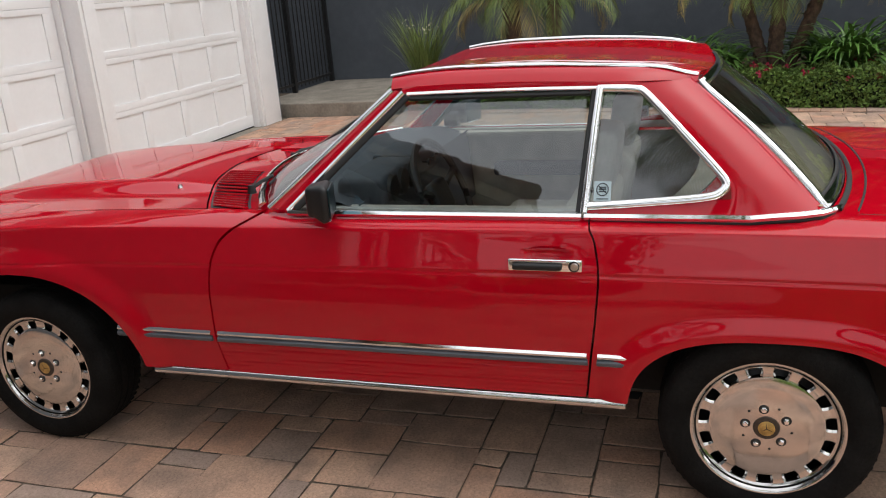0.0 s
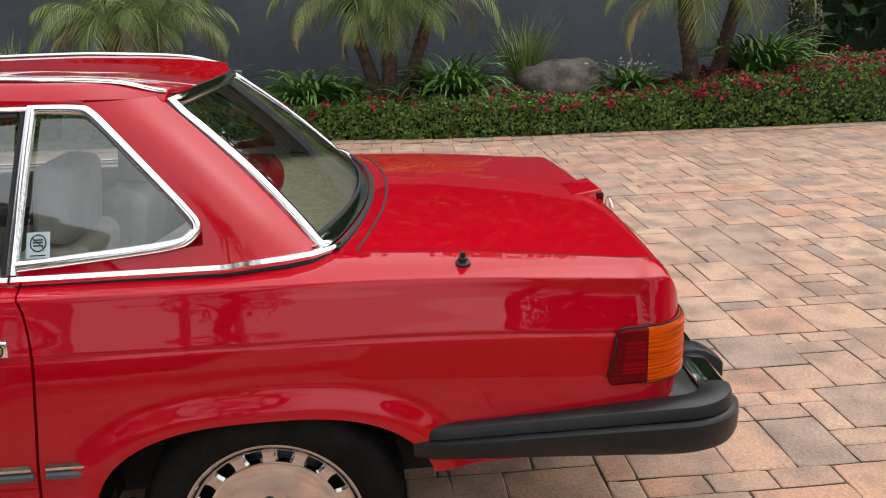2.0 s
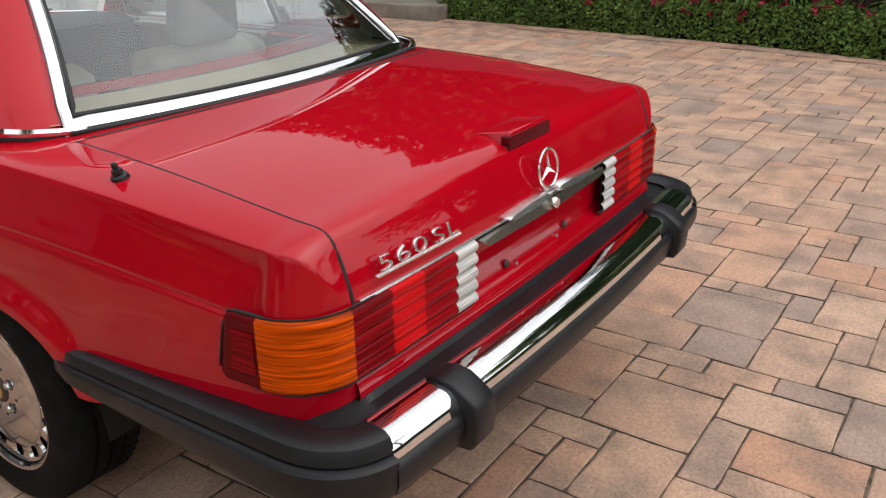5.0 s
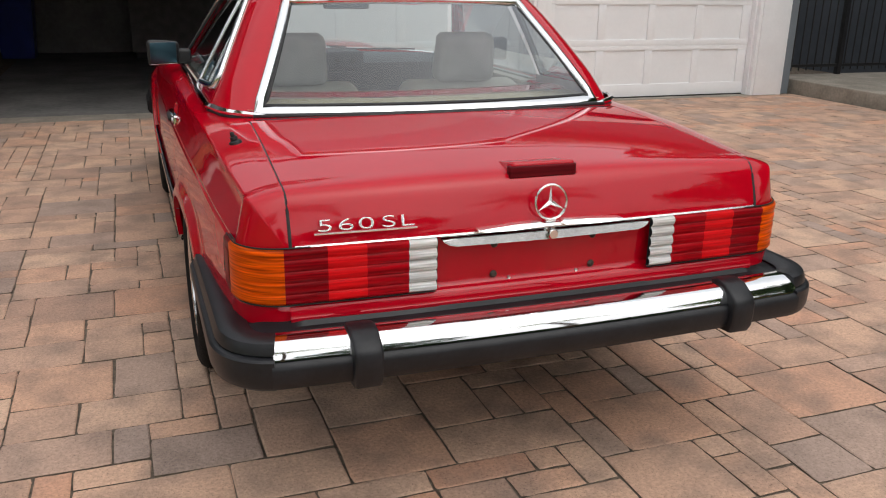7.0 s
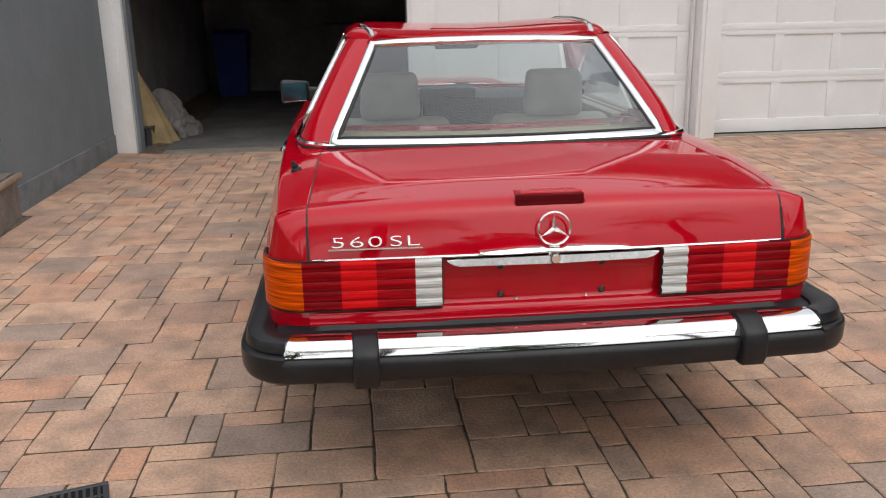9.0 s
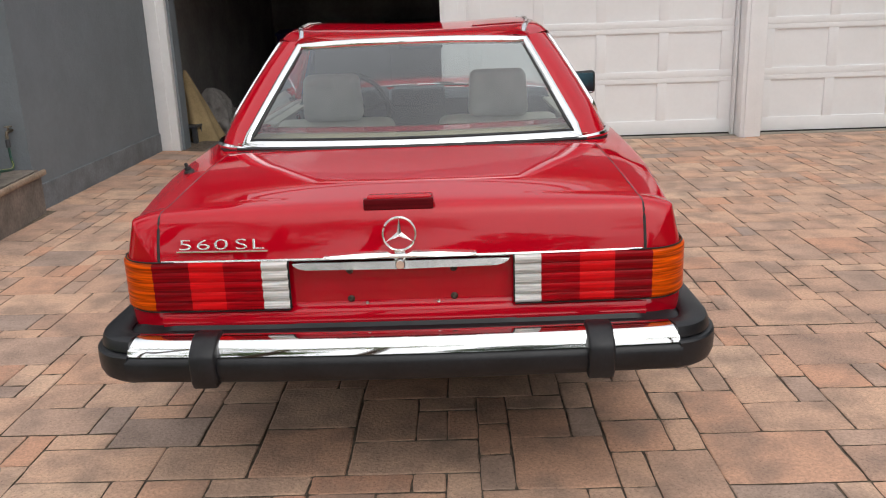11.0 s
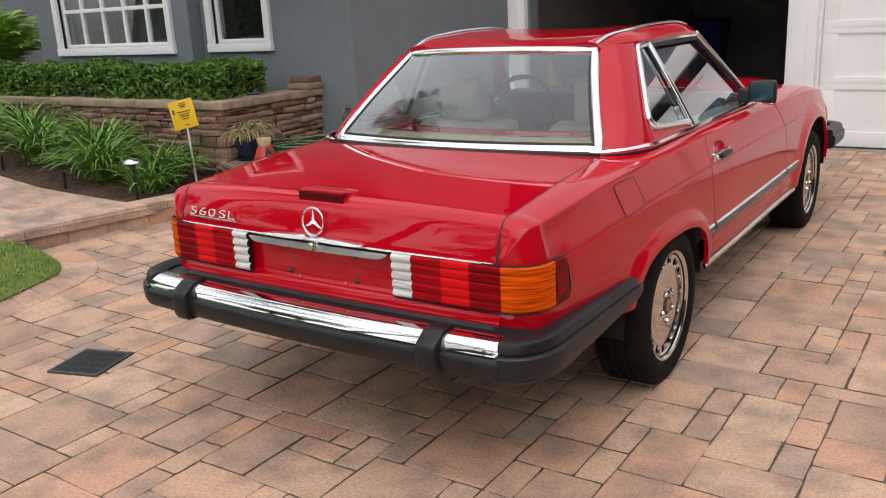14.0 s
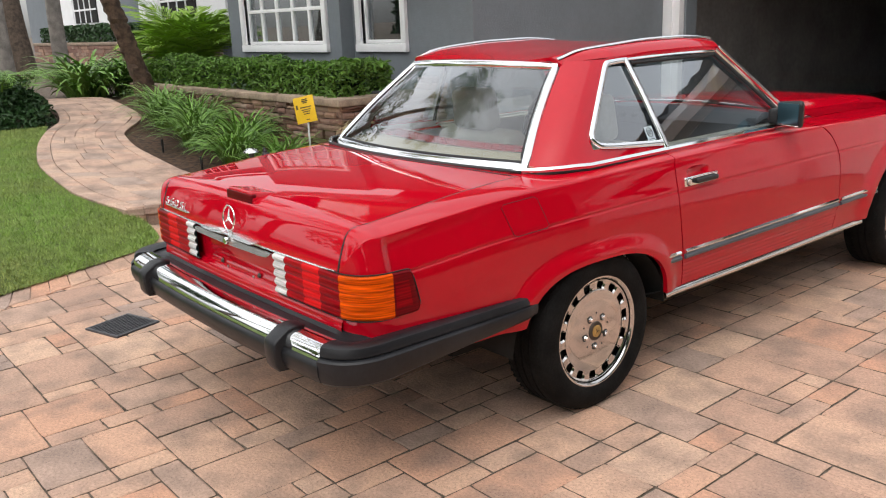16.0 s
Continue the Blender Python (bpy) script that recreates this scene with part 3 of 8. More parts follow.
def window(name, x0, x1, z0, z1, y, cols, rows, curtain, label):
    w = thing(name, label, "window", kind="structure")
    fr = bmesh.new()
    c = 0.075
    for a, b in (((x0 - c, y - 0.035, z0 - c), (x0, y + 0.03, z1 + c)), ((x1, y - 0.035, z0 - c), (x1 + c, y + 0.03, z1 + c)), ((x0, y - 0.035, z1), (x1, y + 0.03, z1 + c))):
        box(fr, a, b, 0.006)
    part("window_frame", fr, white_trim, w, "white painted window frame", 30)
    part("window_sill", blk((x0 - c - 0.004, y - 0.042, z0 - c), (x1 + c + 0.004, y + 0.03, z0), 0.006), white_trim, w, "white window sill", 30)
    sash = bmesh.new()
    e = 0.035
    for a, b in (((x0, y + 0.03, z0), (x0 + e, y + 0.07, z1)), ((x1 - e, y + 0.03, z0), (x1, y + 0.07, z1)), ((x0 + e, y + 0.03, z0), (x1 - e, y + 0.07, z0 + e)), ((x0 + e, y + 0.03, z1 - e), (x1 - e, y + 0.07, z1))):
        box(sash, a, b, 0.005)
    part("sash", sash, white_trim, w, "", 30)
    for i in range(1, cols):
        x = x0 + (x1 - x0) * i / cols
        part("muntin", blk((x - 0.018, y + 0.026, z0 + e), (x + 0.018, y + 0.066, z1 - e), 0.004), white_trim, w, "", 30)
    for j in range(1, rows):
        z = z0 + (z1 - z0) * j / rows
        part("muntin", blk((x0 + e, y + 0.028, z - 0.018), (x1 - e, y + 0.064, z + 0.018), 0.004), white_trim, w, "", 30)
    for i in range(cols):
        for j in range(rows):
            a, b = x0 + (x1 - x0) * i / cols, x0 + (x1 - x0) * (i + 1) / cols
            p, q = z0 + (z1 - z0) * j / rows, z0 + (z1 - z0) * (j + 1) / rows
            pn = part("pane", blk((a + 0.008, y + 0.048, p + 0.008), (b - 0.008, y + 0.052, q - 0.008)), pane_glass, w, "")
            pn.visible_shadow = False
    if curtain:
        for a, b in ((x0 + 0.03, x0 + (x1 - x0) * 0.47), (x0 + (x1 - x0) * 0.52, x1 - 0.03)):
            part("curtain", grid(60, 2, lambda u, v: (a + (b - a) * u, y + 0.16 + 0.018 * math.sin(u * 70), z0 - 0.05 + (z1 - z0 + 0.1) * v)), curtain_mat, w, "grey net curtain", 40)
    else:
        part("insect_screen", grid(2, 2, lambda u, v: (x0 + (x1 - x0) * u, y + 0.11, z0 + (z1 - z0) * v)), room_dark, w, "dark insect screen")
    return w


window("window_1", *W1, 2.50, 5, 3, True, "wide white window with small panes and net curtains")
window("window_2", *W2, 2.65, 1, 1, False, "small white framed window with dark screen")

def sloped_board(x0, x1, y0, y1, line, lo, hi, n=10):
    """A board that follows a sloping line from y0 to y1."""
    bm = bmesh.new()
    rows = []
    for k in range(n + 1):
        y = y0 + (y1 - y0) * k / n
        rows.append([bm.verts.new(p) for p in ((x0, y, line(y) + lo), (x1, y, line(y) + lo), (x1, y, line(y) + hi), (x0, y, line(y) + hi))])
    for a, b in zip(rows, rows[1:]):
        for j in range(4):
            bm.faces.new((a[j], a[(j + 1) % 4], b[(j + 1) % 4], b[j]))
    bm.faces.new(rows[0][::-1])
    bm.faces.new(rows[-1])
    bmesh.ops.recalc_face_normals(bm, faces=bm.faces)
    return bm


# tiled eaves over house and garage
ev = thing("roof", "brown tiled eaves of the house", "roof", kind="structure")
EAVE_Y, EAVE_Z, RAKE_X, PITCH = 1.27, 2.66, -2.72, 0.63


def gable_z(y):
    return EAVE_Z + PITCH * (min(y, 10.4 - y) - EAVE_Y)


# boarded underside of the house roof, its fascia and its bargeboard
for k in range(4):
    x1 = RAKE_X - 0.02 - 0.19 * k
    part("soffit_board", sloped_board(x1 - 0.183, x1, EAVE_Y + 0.03, 5.2, gable_z, -0.105, -0.085), soffit_wood, ev, "brown soffit board")
for k in range(2):
    x1 = RAKE_X - 0.10 - 0.48 * k
    part("rafter", sloped_board(x1 - 0.09, x1, EAVE_Y + 0.06, 2.60, gable_z, -0.225, -0.107), soffit_wood, ev, "brown timber rafter")
# unseen main soffit, made white to bounce light onto the house wall
part("soffit", sloped_board(-8.0, RAKE_X - 0.78, 2.2, 5.2, gable_z, -0.105, -0.085), white_trim, ev, "white soffit")
part("fascia", blk((RAKE_X - 0.78, EAVE_Y - 0.02, EAVE_Z - 0.20), (RAKE_X + 0.02, EAVE_Y + 0.025, EAVE_Z + 0.005), 0.006), white_trim, ev, "white fascia board")
part("bargeboard", sloped_board(RAKE_X - 0.012, RAKE_X + 0.022, EAVE_Y + 0.027, 5.2, gable_z, -0.20, 0.0), soffit_wood, ev, "brown bargeboard")
part("gable_panel", grid(30, 2, lambda u, v: (-2.80, 2.62 + 2.66 * u, 2.98 + (gable_z(2.62 + 2.66 * u) - 0.11 - 2.98) * v)), stucco, ev, "slate grey gable wall")
part("soffit_garage", blk((-2.70, 4.98, 3.12), (6.6, 12.2, 3.22), 0.01), white_trim, ev, "white soffit")
rb = bmesh.new()
for x0, x1, y0, y1, top in ((-8.1, RAKE_X - 0.80, 2.15, 9.1, gable_z), (RAKE_X - 0.80, RAKE_X - 0.02, EAVE_Y - 0.05, 9.1, gable_z), (-2.66, 6.7, 4.88, 8.4, lambda y: 3.23 + 0.43 * (y - 4.88))):
    n = int((x1 - x0) / 0.24)
    grid(n * 4, 24, lambda u, v: (x0 + (x1 - x0) * u, y0 + (y1 - y0) * v, top(y0 + (y1 - y0) * v) + 0.02 + 0.035 * abs(math.sin(math.pi * n * u))), bm=rb)
part("tiles", rb, roof_mat, ev, "wavy brown roof tiles", 60)
# barrel tiles lapping up the gable edge
for k in range(13):
    y = EAVE_Y - 0.06 + 0.30 * k
    part("rake_tile", tube([(RAKE_X, y, gable_z(y) + 0.018), (RAKE_X, y + 0.36, gable_z(y + 0.36) - 0.012)], 0.085, 12, taper=lambda t: 1.0 - 0.22 * t), roof_mat, ev, "", 50)

# boundary wall, gate and raised step on the far side of the drive
solid("wall_boundary", blk((8.75, -6.0, -0.05), (8.97, 9.0, 2.7), 0.01), wall_blue, "blue-grey rendered boundary wall behind the palms", "wall", kind="structure")
solid("step_side", blk((6.42, 3.75, -0.02), (8.75, 5.72, 0.165), 0.02, 3), concrete, "weathered concrete landing below the iron gate", "step", kind="structure", smooth=30)
gate = thing("iron_gate", "black wrought iron gate between garage and boundary wall", "gate")
for x in (6.22, 7.42, 8.62):
    part("gate_post", blk((x - 0.03, 5.60, 0.165), (x + 0.03, 5.66, 2.2), 0.004), iron, gate, "")
for z in (0.26, 2.05):
    part("gate_rail", blk((6.25, 5.615, z), (8.62, 5.645, z + 0.035), 0.003), iron, gate, "")
for i in range(20):
    x = 6.34 + i * 0.117
    part("gate_bar", tube([(x, 5.63, 0.22), (x, 5.63, 2.12)], 0.009, 6), iron, gate, "")

# far neighbouring house
fh = thing("far_house", "grey neighbouring house with white shuttered windows", "house")
fw = bmesh.new()
box(fw, (-30, 6.2, 0.0), (-13, 6.5, 4.2))
part("wall", fw, stucco, fh, "grey wall")
for x in (-23.5, -16.9):
    wf = part("window_frame", blk((x - 1.15, 6.12, 1.50), (x + 1.15, 6.2, 3.5), 0.02), white_trim, fh, "white window frame")
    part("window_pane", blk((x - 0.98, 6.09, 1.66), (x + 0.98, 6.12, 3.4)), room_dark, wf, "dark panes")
    for k in (-1, 0, 1):
        part("muntin", blk((x + k * 0.49 - 0.025, 6.07, 1.66), (x + k * 0.49 + 0.025, 6.09, 3.4)), white_trim, wf, "")
    for z in (2.0, 2.4, 2.8):
        part("muntin", blk((x - 0.98, 6.065, z), (x + 0.98, 6.088, z + 0.05)), white_trim, wf, "")
    for s in (-1, 1):
        part("shutter", blk((x + s * 1.82 - 0.64, 6.10, 1.45), (x + s * 1.82 + 0.64, 6.19, 3.5), 0.02), white_trim, fh, "white shutter")
part("roof", grid(40, 4, lambda u, v: (-31 + 19 * u, 5.6 + 4 * v, 4.2 + 1.8 * v + 0.05 * abs(math.sin(160 * u)))), roof_mat, fh, "brown tiled roof")

# ---- the red coupe ----
car = thing("car", "glossy red hardtop car with chrome trim parked on the driveway", "car")

YT = [-0.98, -0.84, -0.6, -0.445, -0.2, 0.2, 0.6, 1.2, 1.6, 2.1, 2.6, 2.9, 3.1, 3.25, 3.36]
ZT = [0.795, 0.806, 0.828, 0.840, 0.850, 0.856, 0.858, 0.855, 0.851, 0.842, 0.822, 0.795, 0.765, 0.73, 0.69]
YW = [-0.98, -0.84, -0.6, -0.38, 0.0, 0.45, 1.0, 1.7, 2.1, 2.5, 2.9, 3.1, 3.25, 3.36]
WW = [0.758, 0.765, 0.785, 0.798, 0.812, 0.820, 0.824, 0.824, 0.822, 0.815, 0.795, 0.772, 0.73, 0.66]
DS = [0.0, 0.006, 0.014, 0.0215, 0.0245, 0.045, 0.08, 0.11, 0.15, 0.25, 0.36, 0.42, 0.50, 0.58]
IN = [0.178, 0.128, 0.088, 0.059, 0.0530, 0.0450, 0.0335, 0.0240, 0.0120, 0.003, 0.0, 0.003, 0.011, 0.024]
WHEEL_Y = (0.0, 2.455)
ARCH = ((0.0, 0.292, 0.372, 0.262), (2.455, 0.292, 0.475, 0.362))
AP = (2.7, 2.15)
HUB_Z, TYRE_R = 0.285, 0.292


def top_z(y):
    return curve(y, YT, ZT)


def half_w(y):
    return curve(y, YW, WW)


def flare(y, z):
    f = 0.0
    for c, zc, a, b in ARCH:
        r = (abs((y - c) / a) ** AP[c > 1] + (max(z - zc, 0) / b) ** AP[c > 1]) ** (1 / AP[c > 1]) if z > zc else abs(y - c) / a + 0.6 * (zc - z)
        f = max(f, 1 - step01(1.05, 1.26, r))
    return 0.020 * f


def ribs(y, z):
    if not 0.345 < z < 0.445:
        return 0.0
    return -0.0024 * max(0.0, math.sin((z - 0.345) / 0.0165 * 2 * math.pi)) * step01(0.345, 0.352, z) * step01(0.445, 0.438, z)


CREASE = 0.0032


def depths(depth, nv):
    """Steps down the body side, closer together at the pressed crease."""
    return sorted([depth * (j / nv) ** 1.7 for j in range(nv + 1)] + [0.0191, 0.0205, 0.0219, 0.0233, 0.0247, 0.0263, 0.1291, 0.1332, 0.1361, 0.1391, 0.1421, 0.1451, 0.1482, 0.1513, 0.1554])


def lid_w(y):
    """Half width of the boot lid at y."""
    return curve(-y, [0.2, 0.9], [0.622, 0.642])


def seam_fit(y):
    """Narrows the shoulder towards the tail, so that the fender ends at the lid's seam."""
    return 1 + ((half_w(y) - lid_w(y) - 0.003) / 0.178 - 1) * step01(0.1, -0.15, y)


def skin(y, d):
    """Half width at y, d below the shoulder line."""
    z = top_z(y) - d
    x = half_w(y) - curve(d, DS, IN) * (1 + (seam_fit(y) - 1) * step01(0.07, 0.0, d))
    x -= CREASE * math.exp(-(((d - 0.142) / 0.0042) ** 2))
    return x + flare(y, z) + (ribs(y, z) if 0.375 < y < 2.0 else 0.0)


def arch_z(y, low):
    for c, zc, a, b in ARCH:
        t = abs(y - c) / a
        if t < 1:
            return max(low, zc + b * (1 - t ** AP[c > 1]) ** (1 / AP[c > 1]) if t < 0.999 else low)
    return low


def sided(bm, s):
    if s < 0:
        for v in bm.verts:
            v.co.x = -v.co.x
        bmesh.ops.reverse_faces(bm, faces=bm.faces)
    return bm


def rim_in(bm, depth, centre):
    """Turn the open edges of a sheet inwards, so that the panel shows its thickness at the gaps."""
    edges = [e for e in bm.edges if e.is_boundary]
    made = bmesh.ops.extrude_edge_only(bm, edges=edges)["geom"]
    for v in made:
        if isinstance(v, bmesh.types.BMVert):
            v.co += (Vector(centre(v.co)) - v.co).normalized() * depth
    return bm


def toward_axis(co):
    return (0.0, co.y, min(co.z, 0.55))


def door_front_y(z):
    return curve(z, [0.30, 0.342, 0.48, 0.60, 0.72, 0.78, 0.82, 0.845, 0.86], [1.662, 1.668, 1.690, 1.690, 1.676, 1.650, 1.605, 1.555, 1.52])


def door_rear_y(z):
    return curve(z, [0.30, 0.342, 0.48, 0.60, 0.71, 0.80, 0.86], [0.494, 0.488, 0.472, 0.458, 0.450, 0.462, 0.492])


GAP = 0.003

LP_Y = [-0.295, -0.5, -0.7, -0.82, -0.884, -0.908, -0.925, -0.939, -0.9565, -0.9625]
LP_Z = [0.866, 0.856, 0.840, 0.827, 0.8185, 0.811, 0.795, 0.766, 0.715, 0.687]
LP_S = [0.0]
for i in range(1, 10):
    LP_S.append(LP_S[-1] + math.hypot(LP_Y[i] - LP_Y[i - 1], LP_Z[i] - LP_Z[i - 1]))
LID_W = 0.640


def lid_pt(u, s):
    """Boot lid skin: u from -1 to 1 across, s metres from the front edge along the middle."""
    yc, zc = curve(s, LP_S, LP_Y), curve(s, LP_S, LP_Z)
    sweep = 0.005 + 0.012 * step01(-0.86, -0.955, yc) + 0.078 * step01(0.30, 0.0, s)
    edge_y = yc + sweep
    crown = zc - top_z(edge_y) if edge_y > -0.84 else curve(-edge_y, [0.84, 0.90, 0.945], [LID_DROP, 0.012, 0.003])
    y = yc + sweep * u * u
    return Vector(((lid_w(y) - 0.002) * u, y, zc - crown * abs(u) ** 2.2))


LID_DROP = 0.0175
LID_S84 = LP_S[3] + 0.0205


# rear fenders, wrapping the tail corner up to the boot lid
CORNER, REAR_Y = (0.645, -0.84), -0.948


def corner_r(k):
    return (half_w(-0.84) - CORNER[0]) * (1 - k) + (CORNER[1] - REAR_Y) * k


def tail_point(s, d):
    """Body skin at the tail. s: metres of y down to -0.84, then 0 to 1 round the corner."""
    kind, q = s
    if kind == "y":
        return Vector((skin(q, d), q, top_z(q) - d))
    k = step01(0, 1, q)
    a = q * math.pi / 2
    edge = lid_pt(1.0, LID_S84 + (LP_S[-1] - LID_S84) * q) + Vector((GAP + 0.002, 0, 0))
    z = edge.z - d
    below = max(0.0, 0.556 - z)
    r = corner_r(k) - 0.10 * below - CREASE * (1 - k) * math.exp(-(((d - 0.142) / 0.0042) ** 2)) * step01(0.7, 0.3, q)
    wall = Vector((CORNER[0] + r * math.cos(a), CORNER[1] - r * math.sin(a), z))
    g = curve(d * (1 + 0.8 * q), DS, IN) / IN[0] if d < 0.3 else 0.0
    return Vector((wall.x + (edge.x - wall.x) * g, wall.y + (edge.y - wall.y) * g, z))


def rear_fender(s):
    cols = []
    a = ARCH[0]
    ys = [0.46 - 0.085 * i / 8 for i in range(8)] + [a[2] * math.cos(math.pi * i / 40) for i in range(41)] + [-0.375 - (0.465 - 0.001) * i / 26 for i in range(1, 27)]
    cols = [("y", y) for y in ys] + [("a", i / 16) for i in range(1, 17)]
    bm = bmesh.new()
    nv = 56
    table = []
    for c in cols:
        col = []
        yb = c[1] if c[0] == "y" else -0.84
        low = 0.342 if yb > 0.3 else (0.396 if c[0] == "y" else 0.402)
        zt = top_z(yb)
        depth = zt - arch_z(yb, low)
        if c[0] == "a":
            depth = tail_point(c, 0.0).z - low
        for d in depths(depth, nv):
            if c[0] == "y":
                z = zt - d
                y = yb + (door_rear_y(z) - 0.46 - GAP) * step01(0.36, 0.46, yb)
                p = Vector((skin(y, d), y, z))
            else:
                p = tail_point(c, d)
            col.append(bm.verts.new(p))
        table.append(col)
    for a_, b_ in zip(table, table[1:]):
        for j in range(nv + 15):
            bm.faces.new((a_[j], b_[j], b_[j + 1], a_[j + 1]))
    bmesh.ops.remove_doubles(bm, verts=bm.verts, dist=2e-5)
    rim_in(bm, 0.018, toward_axis)
    return sided(bm, s)


def front_fender(s):
    a = ARCH[1]
    ys = [1.69 + (1.98 - 1.69) * i / 16 for i in range(16)] + [a[0] - a[2] * math.cos(math.pi * i / 44) for i in range(45)] + [2.932 + (3.36 - 2.932) * i / 14 for i in range(1, 15)]
    bm, nv, table = bmesh.new(), 56, []
    for yb in ys:
        zt = top_z(yb)
        low = 0.342 if yb < 2.4 else 0.34
        depth = zt - arch_z(yb, low)
        col = []
        for d in depths(depth, nv):
            z = zt - d
            y = yb + (door_front_y(z) - 1.69 + GAP) * step01(1.80, 1.69, yb)
            col.append(bm.verts.new((skin(y, d), y, z)))
        table.append(col)
    for a_, b_ in zip(table, table[1:]):
        for j in range(nv + 15):
            bm.faces.new((a_[j], b_[j], b_[j + 1], a_[j + 1]))
    bmesh.ops.remove_doubles(bm, verts=bm.verts, dist=2e-5)
    rim_in(bm, 0.018, toward_axis)
    return sided(bm, s)


def door_shell(s):
    def fn(u, v):
        d = 0.514 * v ** 1.25
        z = top_z(1.0) - d
        y0, y1 = door_rear_y(z) + GAP, door_front_y(z) - GAP
        y = y0 + (y1 - y0) * u
        z = top_z(y) - d
        x = skin(y, d)
        # finger recess above the handle
        dy, dz = (y - 0.595) / 0.062, (z - 0.765) / 0.026
        x -= 0.016 * max(0.0, 1 - dy ** 4 - dz * dz) ** 0.5 if abs(dy) < 1 and abs(dz) < 1 and dy ** 4 + dz * dz < 1 else 0.0
        return (x, y, z)
    bm = grid(90, 130, fn)
    rim_in(bm, 0.018, toward_axis)
    return sided(bm, s)


def window_x(z):
    return 0.705 - 0.50 * (z - 0.86) - 0.16 * (z - 0.86) ** 2


def side_pt(y, z, out=0.0):
    return Vector((window_x(z) + out, y, z))


SIDE_N = Vector((1, 0, 0.55)).normalized()


def mir(p, s):
    p = Vector(p)
    p.x *= s
    return p


def strip_path(y0, y1, z, out, n=24):
    pts = []
    for i in range(n + 1):
        y = y0 + (y1 - y0) * i / n
        pts.append(Vector((skin(y, top_z(y) - z) - 0.8 * flare(y, z) + out, y, z)))
    return pts


def toe_in(bm):
    """Turn a mirror's outer end back, towards the driver."""
    for v in bm.verts:
        k = max(v.co.x - 0.735, 0.0)
        v.co.y -= 0.30 * k
        v.co.x -= 0.05 * k
    return bm


def rub_strip(s, y0, y1, parent):
    """Rubbing strip: grey rubber body with a chrome upper half."""
    ob = part("rubbing_strip", sided(band(strip_path(y0, y1, 0.4615, -0.001), Vector((1, 0, -0.1)), 0.019, 0.012), s), grey_strip, parent, "grey rubber rubbing strip", 40)
    part("chrome_insert", sided(band(strip_path(y0 + 0.002, y1 - 0.002, 0.4795, -0.001), Vector((1, 0, 0.85)), 0.018, 0.010), s), chrome, ob, "chrome insert of the rubbing strip", 40)


